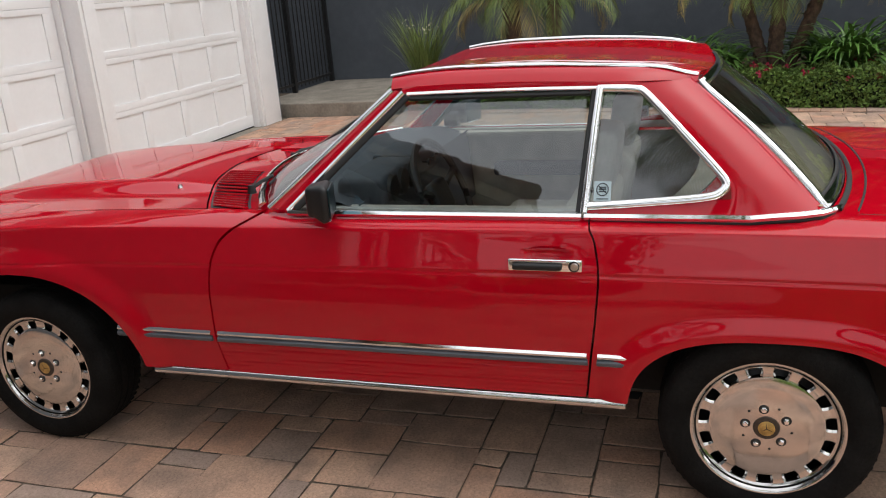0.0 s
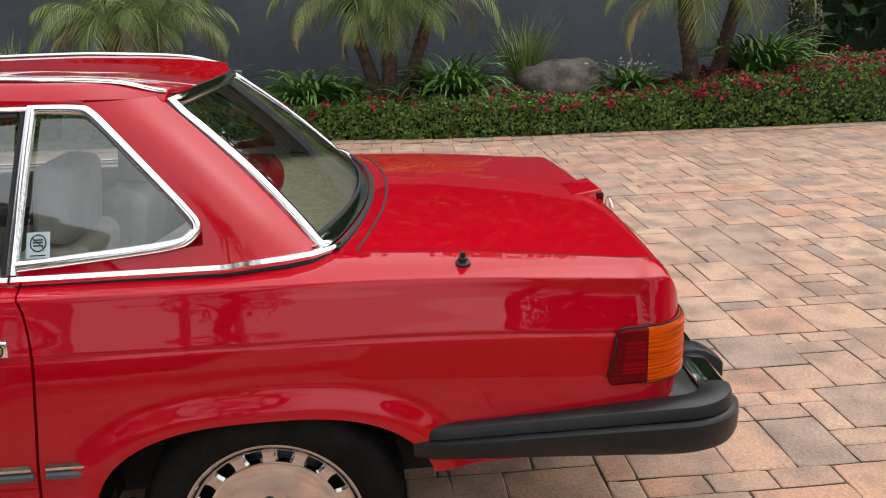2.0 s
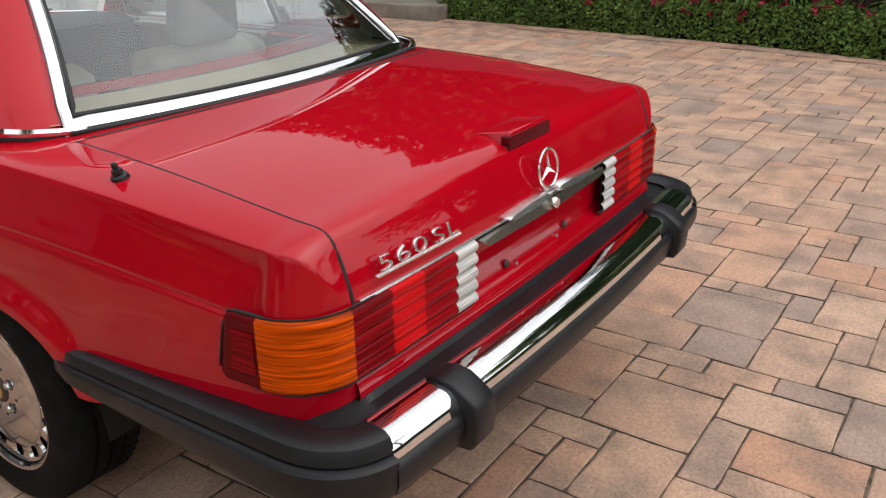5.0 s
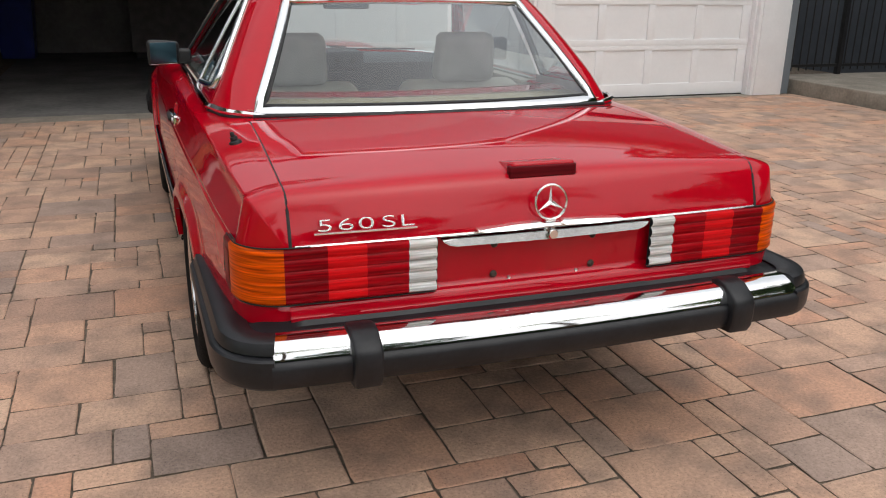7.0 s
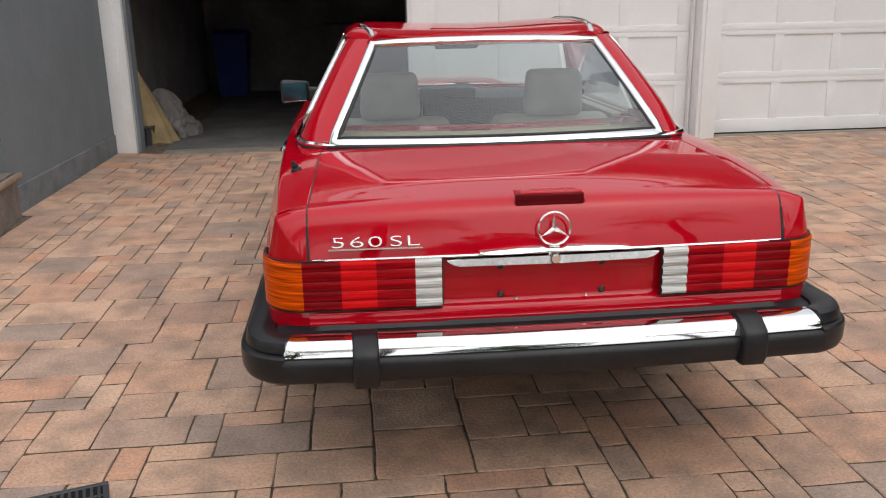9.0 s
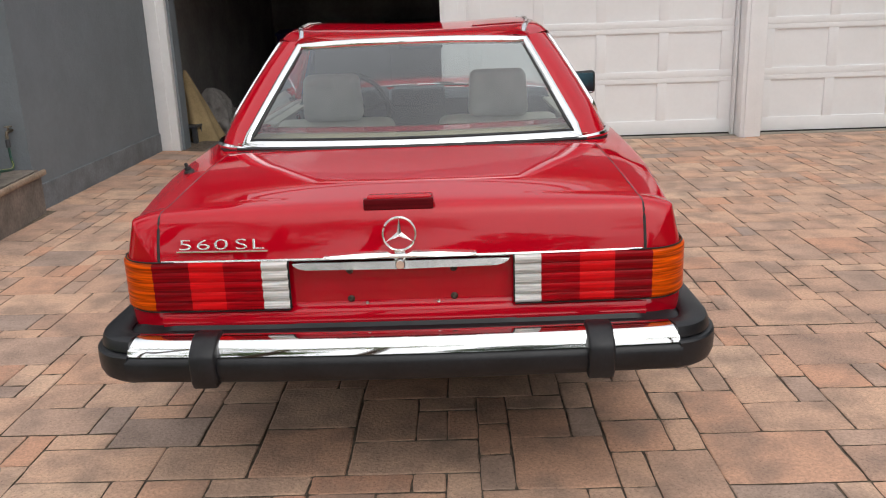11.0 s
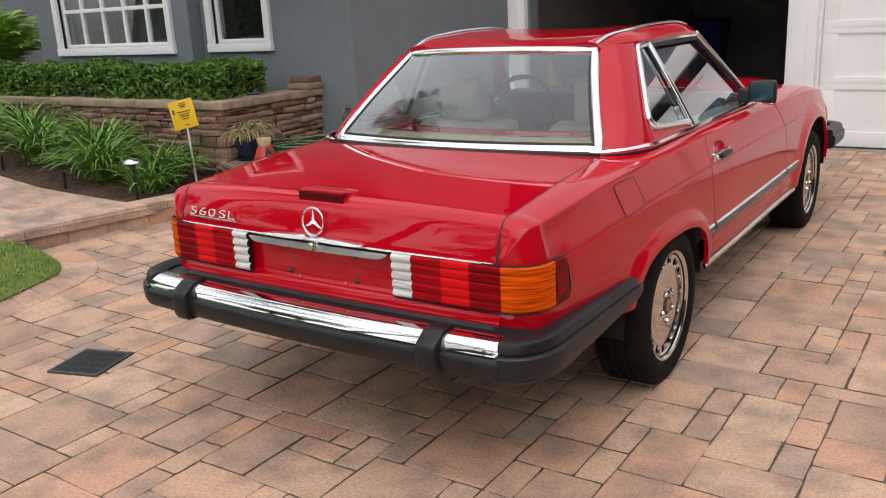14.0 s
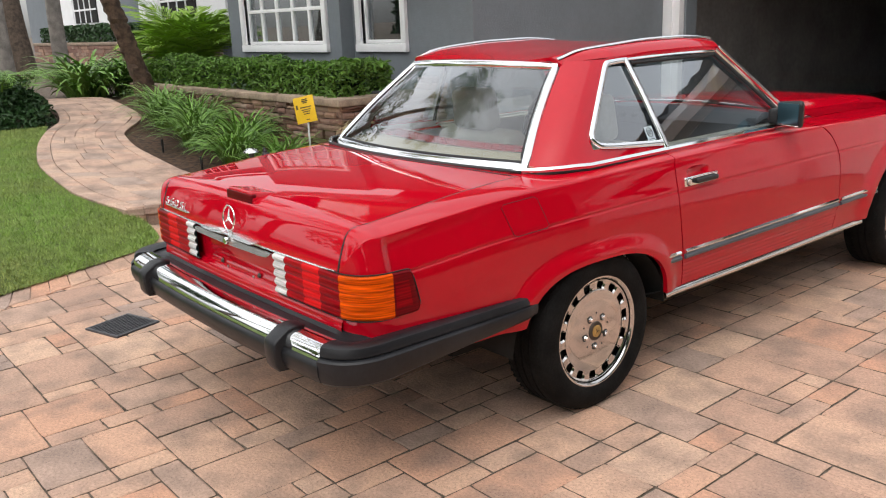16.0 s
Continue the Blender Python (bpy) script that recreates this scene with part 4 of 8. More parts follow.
for s in (-1, 1):
    fender = part("rear_fender", rear_fender(s), red, car, "glossy red rear fender with flared wheel arch", 50)
    rub_strip(s, 0.330, 0.456, fender)
    part("front_fender", front_fender(s), red, car, "glossy red front fender", 50)
    rub_strip(s, 1.702, 2.068, car)
    door = part("door", door_shell(s), red, car, "closed red door with fine ribs along the bottom", 40)
    rub_strip(s, 0.482, 1.680, door)
    # door handle
    hx = 0.800
    h = bmesh.new()
    box(h, (hx - 0.012, 0.493, 0.724), (hx + 0.007, 0.703, 0.760), 0.006, 3)
    hb = part("handle", sided(h, s), chrome, door, "chrome door handle with black grip", 40)
    part("handle_grip", sided(blk((hx + 0.002, 0.548, 0.732), (hx + 0.024, 0.688, 0.751), 0.008, 3), s), black, hb, "black grip", 40)
    part("grip_trim", sided(blk((hx + 0.003, 0.536, 0.7535), (hx + 0.013, 0.694, 0.7580), 0.0015, 2), s), chrome, hb, "", 40)
    part("lock_ring", sided(lathe([(0.0, 0.0075), (0.0155, 0.0075), (0.0155, 0.006)], 24, "x", pose(hx, 0.516, 0.742)), s), black, hb, "", 40)
    part("lock_button", sided(lathe([(0.0, 0.013), (0.010, 0.013), (0.0115, 0.009), (0.0115, 0.0)], 20, "x", pose(hx, 0.514, 0.742)), s), satin, hb, "round lock button", 40)
    # sill and rocker strip
    part("sill", sided(grid(60, 10, lambda u, v: (0.796 - 0.16 * v - (0.004 if v < 0.1 else 0), 0.345 + 1.63 * u, 0.341 - 0.060 * v)), s), under, car, "dark lower sill", 40)
    pts = [Vector((skin(y, top_z(y) - 0.345) - 0.9 * flare(y, 0.345), y, 0.328)) for y in np.linspace(0.378, 1.955, 40)]
    part("rocker_strip", sided(band(pts, Vector((1, 0, 0.35)), 0.024, 0.010), s), alloy, car, "worn bright metal rocker strip", 40)
    # belt mouldings
    pts = [Vector((window_x(0.858) + 0.004, y, 0.8575)) for y in np.linspace(0.506, 1.425, 24)]
    part("belt_moulding", sided(band(pts, Vector((1, 0, 0.7)), 0.021, 0.011), s), chrome, door, "chrome window sill moulding", 40)
    # side window glass in the door
    def dg(u, v):
        z = 0.862 + 0.328 * v
        yf = 1.405 - (1.405 - 1.062) * v
        return side_pt(0.512 + (yf - 0.512) * u, z, -0.012)
    part("window_sill_trim", sided(blk((window_x(0.87) - 0.050, 0.512, 0.842), (window_x(0.87) - 0.022, 1.42, 0.866), 0.006, 2), s), grey_leather, door, "grey padded inner window sill", 40)
    part("side_window", sided(grid(6, 4, dg), s), side_glass, door, "tinted side window glass", 40)
    # door mirror
    mm = bmesh.new()
    box(mm, (0.724, 1.252, 0.866), (0.868, 1.330, 0.980), 0.024, 4)
    for v in mm.verts:
        if v.co.y > 1.29:
            v.co.x = 0.735 + (v.co.x - 0.735) * 0.80
            v.co.z = 0.930 + (v.co.z - 0.930) * 0.82
        if v.co.x < 0.76:
            v.co.z = 0.922 + (v.co.z - 0.922) * 0.85
    box(mm, (0.672, 1.280, 0.868), (0.745, 1.345, 0.935), 0.014, 3)
    toe_in(mm)
    mo = part("door_mirror", sided(mm, s), black, car, "black door mirror housing", 50)
    g = blk((0.738, 1.2475, 0.880), (0.856, 1.2535, 0.968), 0.0025, 2)
    toe_in(g)
    part("mirror_glass", sided(g, s), mirror_glass, mo, "blue-tinted mirror glass", 40)
    part("mirror_trim", sided(toe_in(blk((0.7355, 1.2505, 0.8735), (0.860, 1.2545, 0.8770), 0.001, 1)), s), chrome, mo, "", 40)

# boot lid
def lid_fn(u, v):
    return lid_pt(2 * u - 1, LP_S[-1] * v)


bm = grid(60, 64, lid_fn)
rim_in(bm, 0.016, lambda co: (co.x * 0.2, -0.6, 0.6))
lid = part("boot_lid", bm, red, car, "glossy red boot lid", 45)
# black tube along the lid's edge draws the shade in its gap
run = [lid_pt(-1, LP_S[-1] * k / 40) + Vector((-0.0015, 0, -0.004)) for k in range(40, -1, -1)] + [lid_pt(k / 20, 0) + Vector((0, 0.002, -0.0015)) for k in range(-19, 20)] + [lid_pt(1, LP_S[-1] * k / 40) + Vector((0.0015, 0, -0.004)) for k in range(41)]
part("lid_seal", tube(run, 0.0042, 6), seal, lid, "black line drawn as the shaded gap round the lid", 60)


def across(xs, y, z, bend=0.012):
    return [Vector((x, y + bend * (x / LID_W) ** 2, z)) for x in xs]


xs = np.linspace(-0.632, 0.632, 40)
part("lid_chrome_strip", band(across(xs, -0.9605, 0.6825, 0.014), Vector((0, -1, 0.45)), 0.009, 0.008), badge_chrome, lid, "thin chrome strip", 40)
# grip bar: two tapered chrome blades over a wide steel lip


def plate_xz(bm, outline, y0, y1, bevel=0.003):
    """An upright plate: outline of (x, z) between two depths, y0 nearer the rear."""
    f = [bm.verts.new((x, y0, z)) for x, z in outline]
    g = [bm.verts.new((x, y1, z)) for x, z in outline]
    top = bm.faces.new(f)
    bm.faces.new(g[::-1])
    n = len(outline)
    for i in range(n):
        bm.faces.new((f[i], g[i], g[(i + 1) % n], f[(i + 1) % n]))
    bmesh.ops.bevel(bm, geom=list(top.edges), offset=bevel, segments=2, affect="EDGES")
    return bm


bar = bmesh.new()
for sg in (-1, 1):
    plate_xz(bar, [(sg * x, z) for x, z in ((0.198, 0.6915), (0.180, 0.6895), (0.10, 0.6885), (0.030, 0.6900), (0.022, 0.7000), (0.034, 0.7075), (0.10, 0.7050), (0.180, 0.6990), (0.198, 0.6965))], -0.978, -0.958)
box(bar, (-0.05, -0.972, 0.689), (0.05, -0.957, 0.699), 0.003)
for v in bar.verts:
    v.co.z = 0.6935 + (v.co.z - 0.6935) * 0.68
for v in bar.verts:
    v.co.y -= (0.7075 - v.co.z) * 0.7 if v.co.y < -0.968 else 0.0
part("lid_grip", bar, badge_chrome, lid, "chrome boot lid grip", 40)
lip = plate_xz(bmesh.new(), [(-0.285, 0.6750), (-0.280, 0.6690), (-0.268, 0.6625), (-0.25, 0.6585), (0.0, 0.6565), (0.25, 0.6585), (0.268, 0.6625), (0.280, 0.6690), (0.285, 0.6750), (0.25, 0.6765), (-0.25, 0.6765)], -0.974, -0.940)
for v in lip.verts:
    v.co.y -= (0.6765 - v.co.z) * 0.35 if v.co.y < -0.955 else 0.0
part("plate_lamp_lip", lip, lip_steel, lid, "brushed steel lip over the plate recess", 40)
part("boot_lock", lathe([(0.0, -0.034), (0.011, -0.034), (0.0135, -0.030), (0.0135, -0.012), (0.017, -0.010), (0.017, 0.0)], 24, "z", pose(0, -0.958, 0.671, -90, 0, 0)), chrome, lid, "round chrome boot lock", 40)
# ring emblem with three tapering bars
em = bmesh.new()
emc = Vector((0.0, -0.9625, 0.7475))
ring = [emc + Vector((0.0425 * math.cos(a), -0.004 + 0.12 * 0.0425 * math.sin(a), 0.0425 * math.sin(a))) for a in np.linspace(0, 2 * math.pi, 48, endpoint=False)]
tube(ring, 0.0032, 8, True, em)
for k in range(3):
    a = math.pi / 2 + k * 2 * math.pi / 3
    w = Vector((math.cos(a), 0.12 * math.sin(a), math.sin(a)))
    sd = Vector((-math.sin(a), 0.12 * math.cos(a), math.cos(a)))
    c0 = emc + Vector((0, -0.004, 0))
    tip, l_, r_ = c0 + w * 0.041, c0 + sd * 0.0075 - w * 0.004, c0 - sd * 0.0075 - w * 0.004
    up = c0 + Vector((0, -0.006, 0))
    vs = [em.verts.new(p) for p in (tip, l_, r_, up)]
    for f in ((0, 1, 3), (0, 3, 2), (0, 2, 1), (1, 2, 3)):
        em.faces.new([vs[i] for i in f])
box(em, (-0.014, -0.972, 0.698), (0.014, -0.955, 0.707), 0.002)
part("ring_emblem", em, badge_chrome, lid, "round chrome emblem with three bars", 40)


def text_mesh(body, size, depth, spacing=1.0):
    c = bpy.data.curves.new("letters", "FONT")
    c.body, c.size, c.extrude, c.space_character = body, size, depth, spacing
    c.bevel_depth, c.offset = 0.0005, -0.0009
    ob = bpy.data.objects.new("letters", c)
    scene.collection.objects.link(ob)
    bpy.context.view_layer.update()
    me = bpy.data.meshes.new_from_object(ob.evaluated_get(bpy.context.evaluated_depsgraph_get()))
    bpy.data.objects.remove(ob)
    bpy.data.curves.remove(c)
    bm = bmesh.new()
    bm.from_mesh(me)
    bpy.data.meshes.remove(me)
    return bm


# model number letters on a chrome underline
for txt, x0, wide in (("560", -0.580, 0.130), ("SL", -0.430, 0.077)):
    tb = text_mesh(txt, 0.040, 0.0025, 1.12)
    lo, hi = min(v.co.x for v in tb.verts), max(v.co.x for v in tb.verts)
    hz = max(v.co.y for v in tb.verts)
    for v in tb.verts:
        x = x0 + (v.co.x - lo) / (hi - lo) * wide
        z = 0.7185 + v.co.y * 0.0255 / hz
        v.co = Vector((x, -0.9665 + 0.017 * (x / LID_W) ** 2 + (z - 0.73) * 0.30 - v.co.z, z))
    part("badge_letters", tb, badge_chrome, lid, "chrome model number letters", 40)
part("badge_underline", band(across(np.linspace(-0.588, -0.346, 12), -0.9635, 0.7115, 0.017), Vector((0, -1, 0)), 0.0055, 0.007), badge_chrome, lid, "chrome underline", 40)
# third brake lamp on the lid
bl = bmesh.new()
box(bl, (-0.105, -0.918, 0.78), (0.105, -0.828, 0.839), 0.008, 3)
for v in bl.verts:
    k = step01(0.78, 0.839, v.co.z)
    v.co.x *= 1 - 0.20 * k
    if v.co.y > -0.87:
        v.co.z = min(v.co.z, 0.826)
brake = part("high_brake_light", bl, red, lid, "red housing of the high brake light", 40)
part("brake_lens", blk((-0.094, -0.9215, 0.800), (0.090, -0.900, 0.831), 0.005, 3), brake_mat, brake, "smoked red lens", 40)
# antenna stub
part("antenna_base", lathe([(0.0, 0.034), (0.004, 0.034), (0.006, 0.030), (0.006, 0.022), (0.010, 0.021), (0.011, 0.014), (0.009, 0.012), (0.016, 0.008), (0.018, 0.0)], 20, "z", pose(-0.692, -0.446, 0.829, 0, -18, 0)), black, car, "black rubber antenna base", 40)

# fuel flap on the right rear fender


def flap_fn(u, v):
    y = -0.408 + 0.152 * u
    d = 0.040 + 0.105 * v
    y += 0.030 * v
    return Vector((skin(y, d) + 0.0016, y, top_z(y) - d))


flap = part("fuel_flap", grid(12, 12, flap_fn), red, car, "red fuel flap", 40)
# no gap is cut: a thin black loop paints the seam's shade
edge = [flap_fn(u, 0) for u in np.linspace(0.08, 0.92, 8)] + [flap_fn(1, v) for v in np.linspace(0.08, 0.92, 8)] + [flap_fn(u, 1) for u in np.linspace(0.92, 0.08, 8)] + [flap_fn(0, v) for v in np.linspace(0.92, 0.08, 8)]
part("flap_gap", tube(edge, 0.0010, 5, True), black, flap, "black line drawn as the gap round the flap")

# rear deck between glass and lid


def deck_fn(u, v):
    x = (2 * u - 1) * 0.634
    k = (x / LID_W) ** 2
    y1 = -0.295 + (0.078 + 0.005) * k + GAP
    y0 = -0.118 - 0.080 * (1 - (x / 0.634) ** 2)
    y = y0 + (y1 - y0) * v
    z_lid = lid_pt(max(-1, min(1, x / LID_W)), 0.0).z
    return Vector((x, y, z_lid + 0.0 - 0.012 * (1 - v) * (1 - k)))


part("rear_deck", grid(40, 14, deck_fn), red, car, "red deck below the rear glass", 40)

# tail panel, lower edge and recess for the plate
TP_Z = [0.692, 0.680, 0.560, 0.548, 0.540, 0.525, 0.510, 0.500, 0.490]
TP_Y = [-0.935, -0.944, -0.940, -0.946, -0.958, -0.964, -0.966, -0.962, -0.940]


def tail_fn(u, v):
    x = (2 * u - 1) * 0.648
    z = 0.692 + (0.490 - 0.692) * v
    y = curve(-z, [-q for q in TP_Z], TP_Y) + 0.012 * (x / 0.648) ** 2
    return (x, y, z)


tail = part("tail_panel", grid(40, 44, tail_fn), red, car, "red tail panel with empty plate recess", 40)
for x, z in ((-0.115, 0.662), (0.115, 0.662), (-0.115, 0.563), (0.115, 0.563)):
    part("plate_bolt", lathe([(0.0, 0.006), (0.005, 0.006), (0.007, 0.003), (0.010, 0.0)], 14, "z", pose(x * 1.2, -0.943, 0.645 if z > 0.6 else 0.566, 90)), brown_ring, tail, "dark rubber plate plug", 40)
    part("plate_screw", lathe([(0.0, 0.005), (0.004, 0.004), (0.005, 0.0)], 12, "z", pose(x * 0.83, -0.943, 0.653 if z > 0.6 else 0.553, 90)), satin, tail, "", 40)

# tail lamps wrapping the corner
LZ0, LZ1 = 0.546, 0.684


def lamp_base(s):
    """Plan of the lamp face, s metres from its inner edge: point and outward normal."""
    inner = 0.298
    if s < CORNER[0] - inner:
        x = inner + s
        return Vector((x, -0.965 + 0.012 * (x / 0.648) ** 2, 0)), Vector((0, -1, 0))
    arc = 0.185
    t = (s - (CORNER[0] - inner)) / arc
    if t < 1:
        a = (1 - t) * math.pi / 2
        k = step01(0, 1, 1 - t)
        r = corner_r(k) + 0.005 * k - 0.004 * (1 - k)
        return Vector((CORNER[0] + r * math.cos(a), CORNER[1] - r * math.sin(a), 0)), Vector((math.cos(a), -math.sin(a), 0))
    y = CORNER[1] + (s - (CORNER[0] - inner) - arc)
    return Vector((half_w(y) - 0.004, y, 0)), Vector((1, 0, 0))


LAMP_LEN = 0.347 + 0.185 + 0.066


def lamp_pt(s, v, rib, proud, z0=LZ0, z1=LZ1):
    """Lens skin: five deep level ribs across the tail that fade out round the corner, and a slanted, round-cornered end."""
    p, nn = lamp_base(s)
    r = abs(math.sin(math.pi * v * 5)) ** 0.7
    fade = 1 - 0.86 * step01(0.40, 0.52, s)
    o = proud + rib * fade * (r - 0.6) - 0.010 * (1 - min(1, 14 * min(v, 1 - v))) ** 2
    end = min(max((s - LAMP_LEN + 0.018) / 0.018, 0.0), 1.0)
    inset = 0.020 * (1 - math.sqrt(1 - end * end))
    o -= 0.006 * end ** 3
    q = p + nn * o
    q.z = z0 + inset + (z1 - z0 - 2 * inset) * v
    q.y += 0.024 * (1 - v) * step01(LAMP_LEN - 0.07, LAMP_LEN, s)
    return q


def lamp_piece(s0, s1, nu, rib=0.0045, proud=0.0070, z0=LZ0, z1=LZ1):
    return grid(nu, 60, lambda u, v: lamp_pt(s0 + (s1 - s0) * u, v, rib, proud, z0, z1))


for sd in (-1, 1):
    lampo = part("tail_light", sided(lamp_piece(-0.004, LAMP_LEN + 0.0015, 70, 0.0, 0.0010, LZ0 + 0.001, LZ1 - 0.001), sd), black, car, "wrap-round ribbed tail light", 40)
    for nm, a, b, n, rb, mt, lb in (("reverse_lens", 0.0, 0.069, 8, 0.009, lens_clear, "clear ribbed reversing lens"), ("red_lens", 0.069, 0.170, 12, 0.0045, lens_deep, "deep red ribbed lens"), ("reflector", 0.170, 0.262, 8, 0.0050, lens_bright, "bright red reflector lens"), ("outer_red_lens", 0.262, 0.361, 10, 0.0045, lens_red, "dark red ribbed lens"), ("turn_lens", 0.361, 0.528, 40, 0.0030, lens_amber, "amber ribbed turn lens"), ("side_lens", 0.528, LAMP_LEN, 20, 0.0045, lens_side, "dark red side lens")):
        part(nm, sided(lamp_piece(a, b, n, rb), sd), mt, lampo, lb, 60)
    part("side_reflector", sided(grid(8, 12, lambda u, v: lamp_pt(0.5335 + 0.042 * u, 0.22 + 0.56 * v, 0.0, 0.0088)), sd), lens_red, lampo, "red side reflector", 60)
    rim = [lamp_pt(q, 1.0, 0.0, 0.010) for q in np.linspace(0.30, LAMP_LEN, 50)] + [lamp_pt(LAMP_LEN, v, 0.0, 0.010) for v in np.linspace(0.95, 0.05, 14)] + [lamp_pt(q, 0.0, 0.0, 0.010) for q in np.linspace(LAMP_LEN, 0.0, 60)]
    part("lamp_seal", sided(tube(rim, 0.0020, 6), sd), seal, lampo, "black rubber seal round the lens", 60)

# rear bumper


def bump_plan(s):
    """Outer plan line of the rear bumper, s from -1 (front tip, one side) over 0 (middle) to 1."""
    t = abs(s)
    if t < 0.5:
        x = 0.66 * t / 0.5
        p, nn = Vector((x, -1.098 + 0.022 * (x / 0.66) ** 2, 0)), Vector((0.05 * x, -1, 0)).normalized()
    elif t < 0.72:
        a = (t - 0.5) / 0.22 * math.pi / 2
        p = Vector((0.66 + 0.164 * math.sin(a) ** 0.84, -0.900 - 0.176 * math.cos(a) ** 0.84, 0))
        nn = Vector((math.sin(a), -math.cos(a), 0))
    else:
        q = (t - 0.72) / 0.28
        p, nn = Vector((0.824 + 0.004 * q, -0.900 + 0.585 * q, 0)), Vector((1, 0, 0))
    if s < 0:
        p.x, nn.x = -p.x, -nn.x
    return p, nn


def bump_sweep(section, s0, s1, n, shape=None):
    bm = bmesh.new()
    rings = []
    for i in range(n + 1):
        s = s0 + (s1 - s0) * i / n
        p, nn = bump_plan(s)
        ring = []
        for o, z in section:
            oo, zz = shape(abs(s), o, z) if shape else (o, z)
            q = p + nn * oo
            q.z = zz
            ring.append(bm.verts.new(q))
        rings.append(ring)
    k = len(section)
    for a, b in zip(rings, rings[1:]):
        for j in range(k):
            bm.faces.new((a[j], a[(j + 1) % k], b[(j + 1) % k], b[j]))
    bm.faces.new(rings[0])
    bm.faces.new(rings[-1])
    return bm


END_SEC = [(-0.082, 0.500), (-0.058, 0.509), (-0.024, 0.510), (-0.012, 0.5045), (-0.007, 0.494), (-0.0045, 0.479), (-0.0085, 0.4755), (0.0035, 0.472), (0.0085, 0.467), (0.010, 0.450), (0.0085, 0.418), (0.002, 0.402), (-0.014, 0.390), (-0.070, 0.387)]


def end_shape(t, o, z):
    if t > 0.72:
        q = (t - 0.72) / 0.28
        z = z + (0.49 - z) * 0.46 * q * (1 if z < 0.48 else 0) - 0.008 * q
        o = o - 0.012 * step01(0.9, 1.0, q)
        if z < 0.47:
            o -= 0.004 * q
    return o, z


bumper = part("rear_bumper", bump_sweep([(-0.07, 0.466), (-0.004, 0.467), (0.008, 0.461), (0.013, 0.448), (0.012, 0.424), (0.004, 0.402), (-0.012, 0.393), (-0.07, 0.391)], -0.536, 0.536, 60), rubber, car, "black rubber faced rear bumper", 45)
part("chrome_bar", bump_sweep([(-0.085, 0.500), (-0.072, 0.506), (-0.052, 0.5075), (-0.032, 0.5055), (-0.021, 0.502), (-0.0125, 0.4955), (-0.006, 0.486), (-0.001, 0.475), (0.001, 0.4665), (-0.05, 0.4675)], -0.534, 0.534, 60), chrome, bumper, "polished chrome bumper bar", 50)
for s in (-1, 1):
    part("bumper_end", bump_sweep(END_SEC, s * 0.532, s * 1.0, 60, end_shape), rubber, bumper, "black rubber bumper end wrapping the corner", 28)
    gb = bmesh.new()
    gp = [(-0.078, 0.512), (-0.048, 0.519), (-0.018, 0.514), (0.006, 0.500), (0.026, 0.486), (0.034, 0.474), (0.035, 0.440), (0.031, 0.408), (0.020, 0.390), (-0.03, 0.386), (-0.06, 0.41)]
    cols = []
    for x, sc in ((-0.033, 0.86), (-0.031, 0.95), (-0.026, 1.0), (0.026, 1.0), (0.031, 0.95), (0.033, 0.86)):
        p, nn = bump_plan(s * 0.505 * 0.5 / 0.66)
        cols.append([gb.verts.new((p.x + x * (1.0), p.y - (o * sc - 0.02 * (1 - sc)), 0.45 + (z - 0.45) * (0.6 + 0.4 * sc) if sc < 1 else z)) for o, z in gp])
    for a, b in zip(cols, cols[1:]):
        for j in range(len(gp)):
            gb.faces.new((a[j], a[(j + 1) % len(gp)], b[(j + 1) % len(gp)], b[j]))
    gb.faces.new(cols[0])
    gb.faces.new(cols[-1])
    part("bumper_guard", gb, rubber, bumper, "black rubber bumper guard", 45)
# black filler between tail panel and bumper: a shelf with a raised lip against the body
bm = bmesh.new()
rows_ = []
for i in range(97):
    s = -0.97 + 1.94 * i / 96
    p, nn = bump_plan(s)
    t, sg_ = abs(s), (1 if s > 0 else -1)
    if t < 0.5:
        q = Vector((p.x * 0.94, -0.928, 0))
    elif t < 0.72:
        a = (t - 0.5) / 0.22 * math.pi / 2
        q = Vector((sg_ * (0.62 + 0.100 * math.sin(a)), -0.850 - 0.078 * math.cos(a), 0))
    else:
        k = (t - 0.72) / 0.28
        q = Vector((sg_ * (0.720 + 0.040 * k), -0.850 + 0.535 * k, 0))
    hi = (0.512 if abs(p.x) > 0.30 else 0.518) if t < 0.5 else 0.506 - 0.030 * step01(0.72, 0.95, t)
    o = p - nn * 0.066
    m1, m2 = q.lerp(o, 0.30), q.lerp(o, 0.42)
    rows_.append([bm.verts.new((q.x, q.y, hi)), bm.verts.new((m1.x, m1.y, hi - 0.002)), bm.verts.new((m2.x, m2.y, 0.496 - 0.020 * step01(0.72, 0.95, t))), bm.verts.new((o.x, o.y, 0.492 - 0.020 * step01(0.72, 0.95, t)))])
for a, b in zip(rows_, rows_[1:]):
    for j in range(3):
        bm.faces.new((a[j], b[j], b[j + 1], a[j + 1]))
part("bumper_filler", bm, rubber, bumper, "black plastic filler behind the bumper", 40)
part("rear_valance", grid(30, 6, lambda u, v: ((2 * u - 1) * 0.70, -0.93 + 0.10 * v, 0.49 - 0.13 * v)), under, car, "dark rear valance", 40)

# hardtop


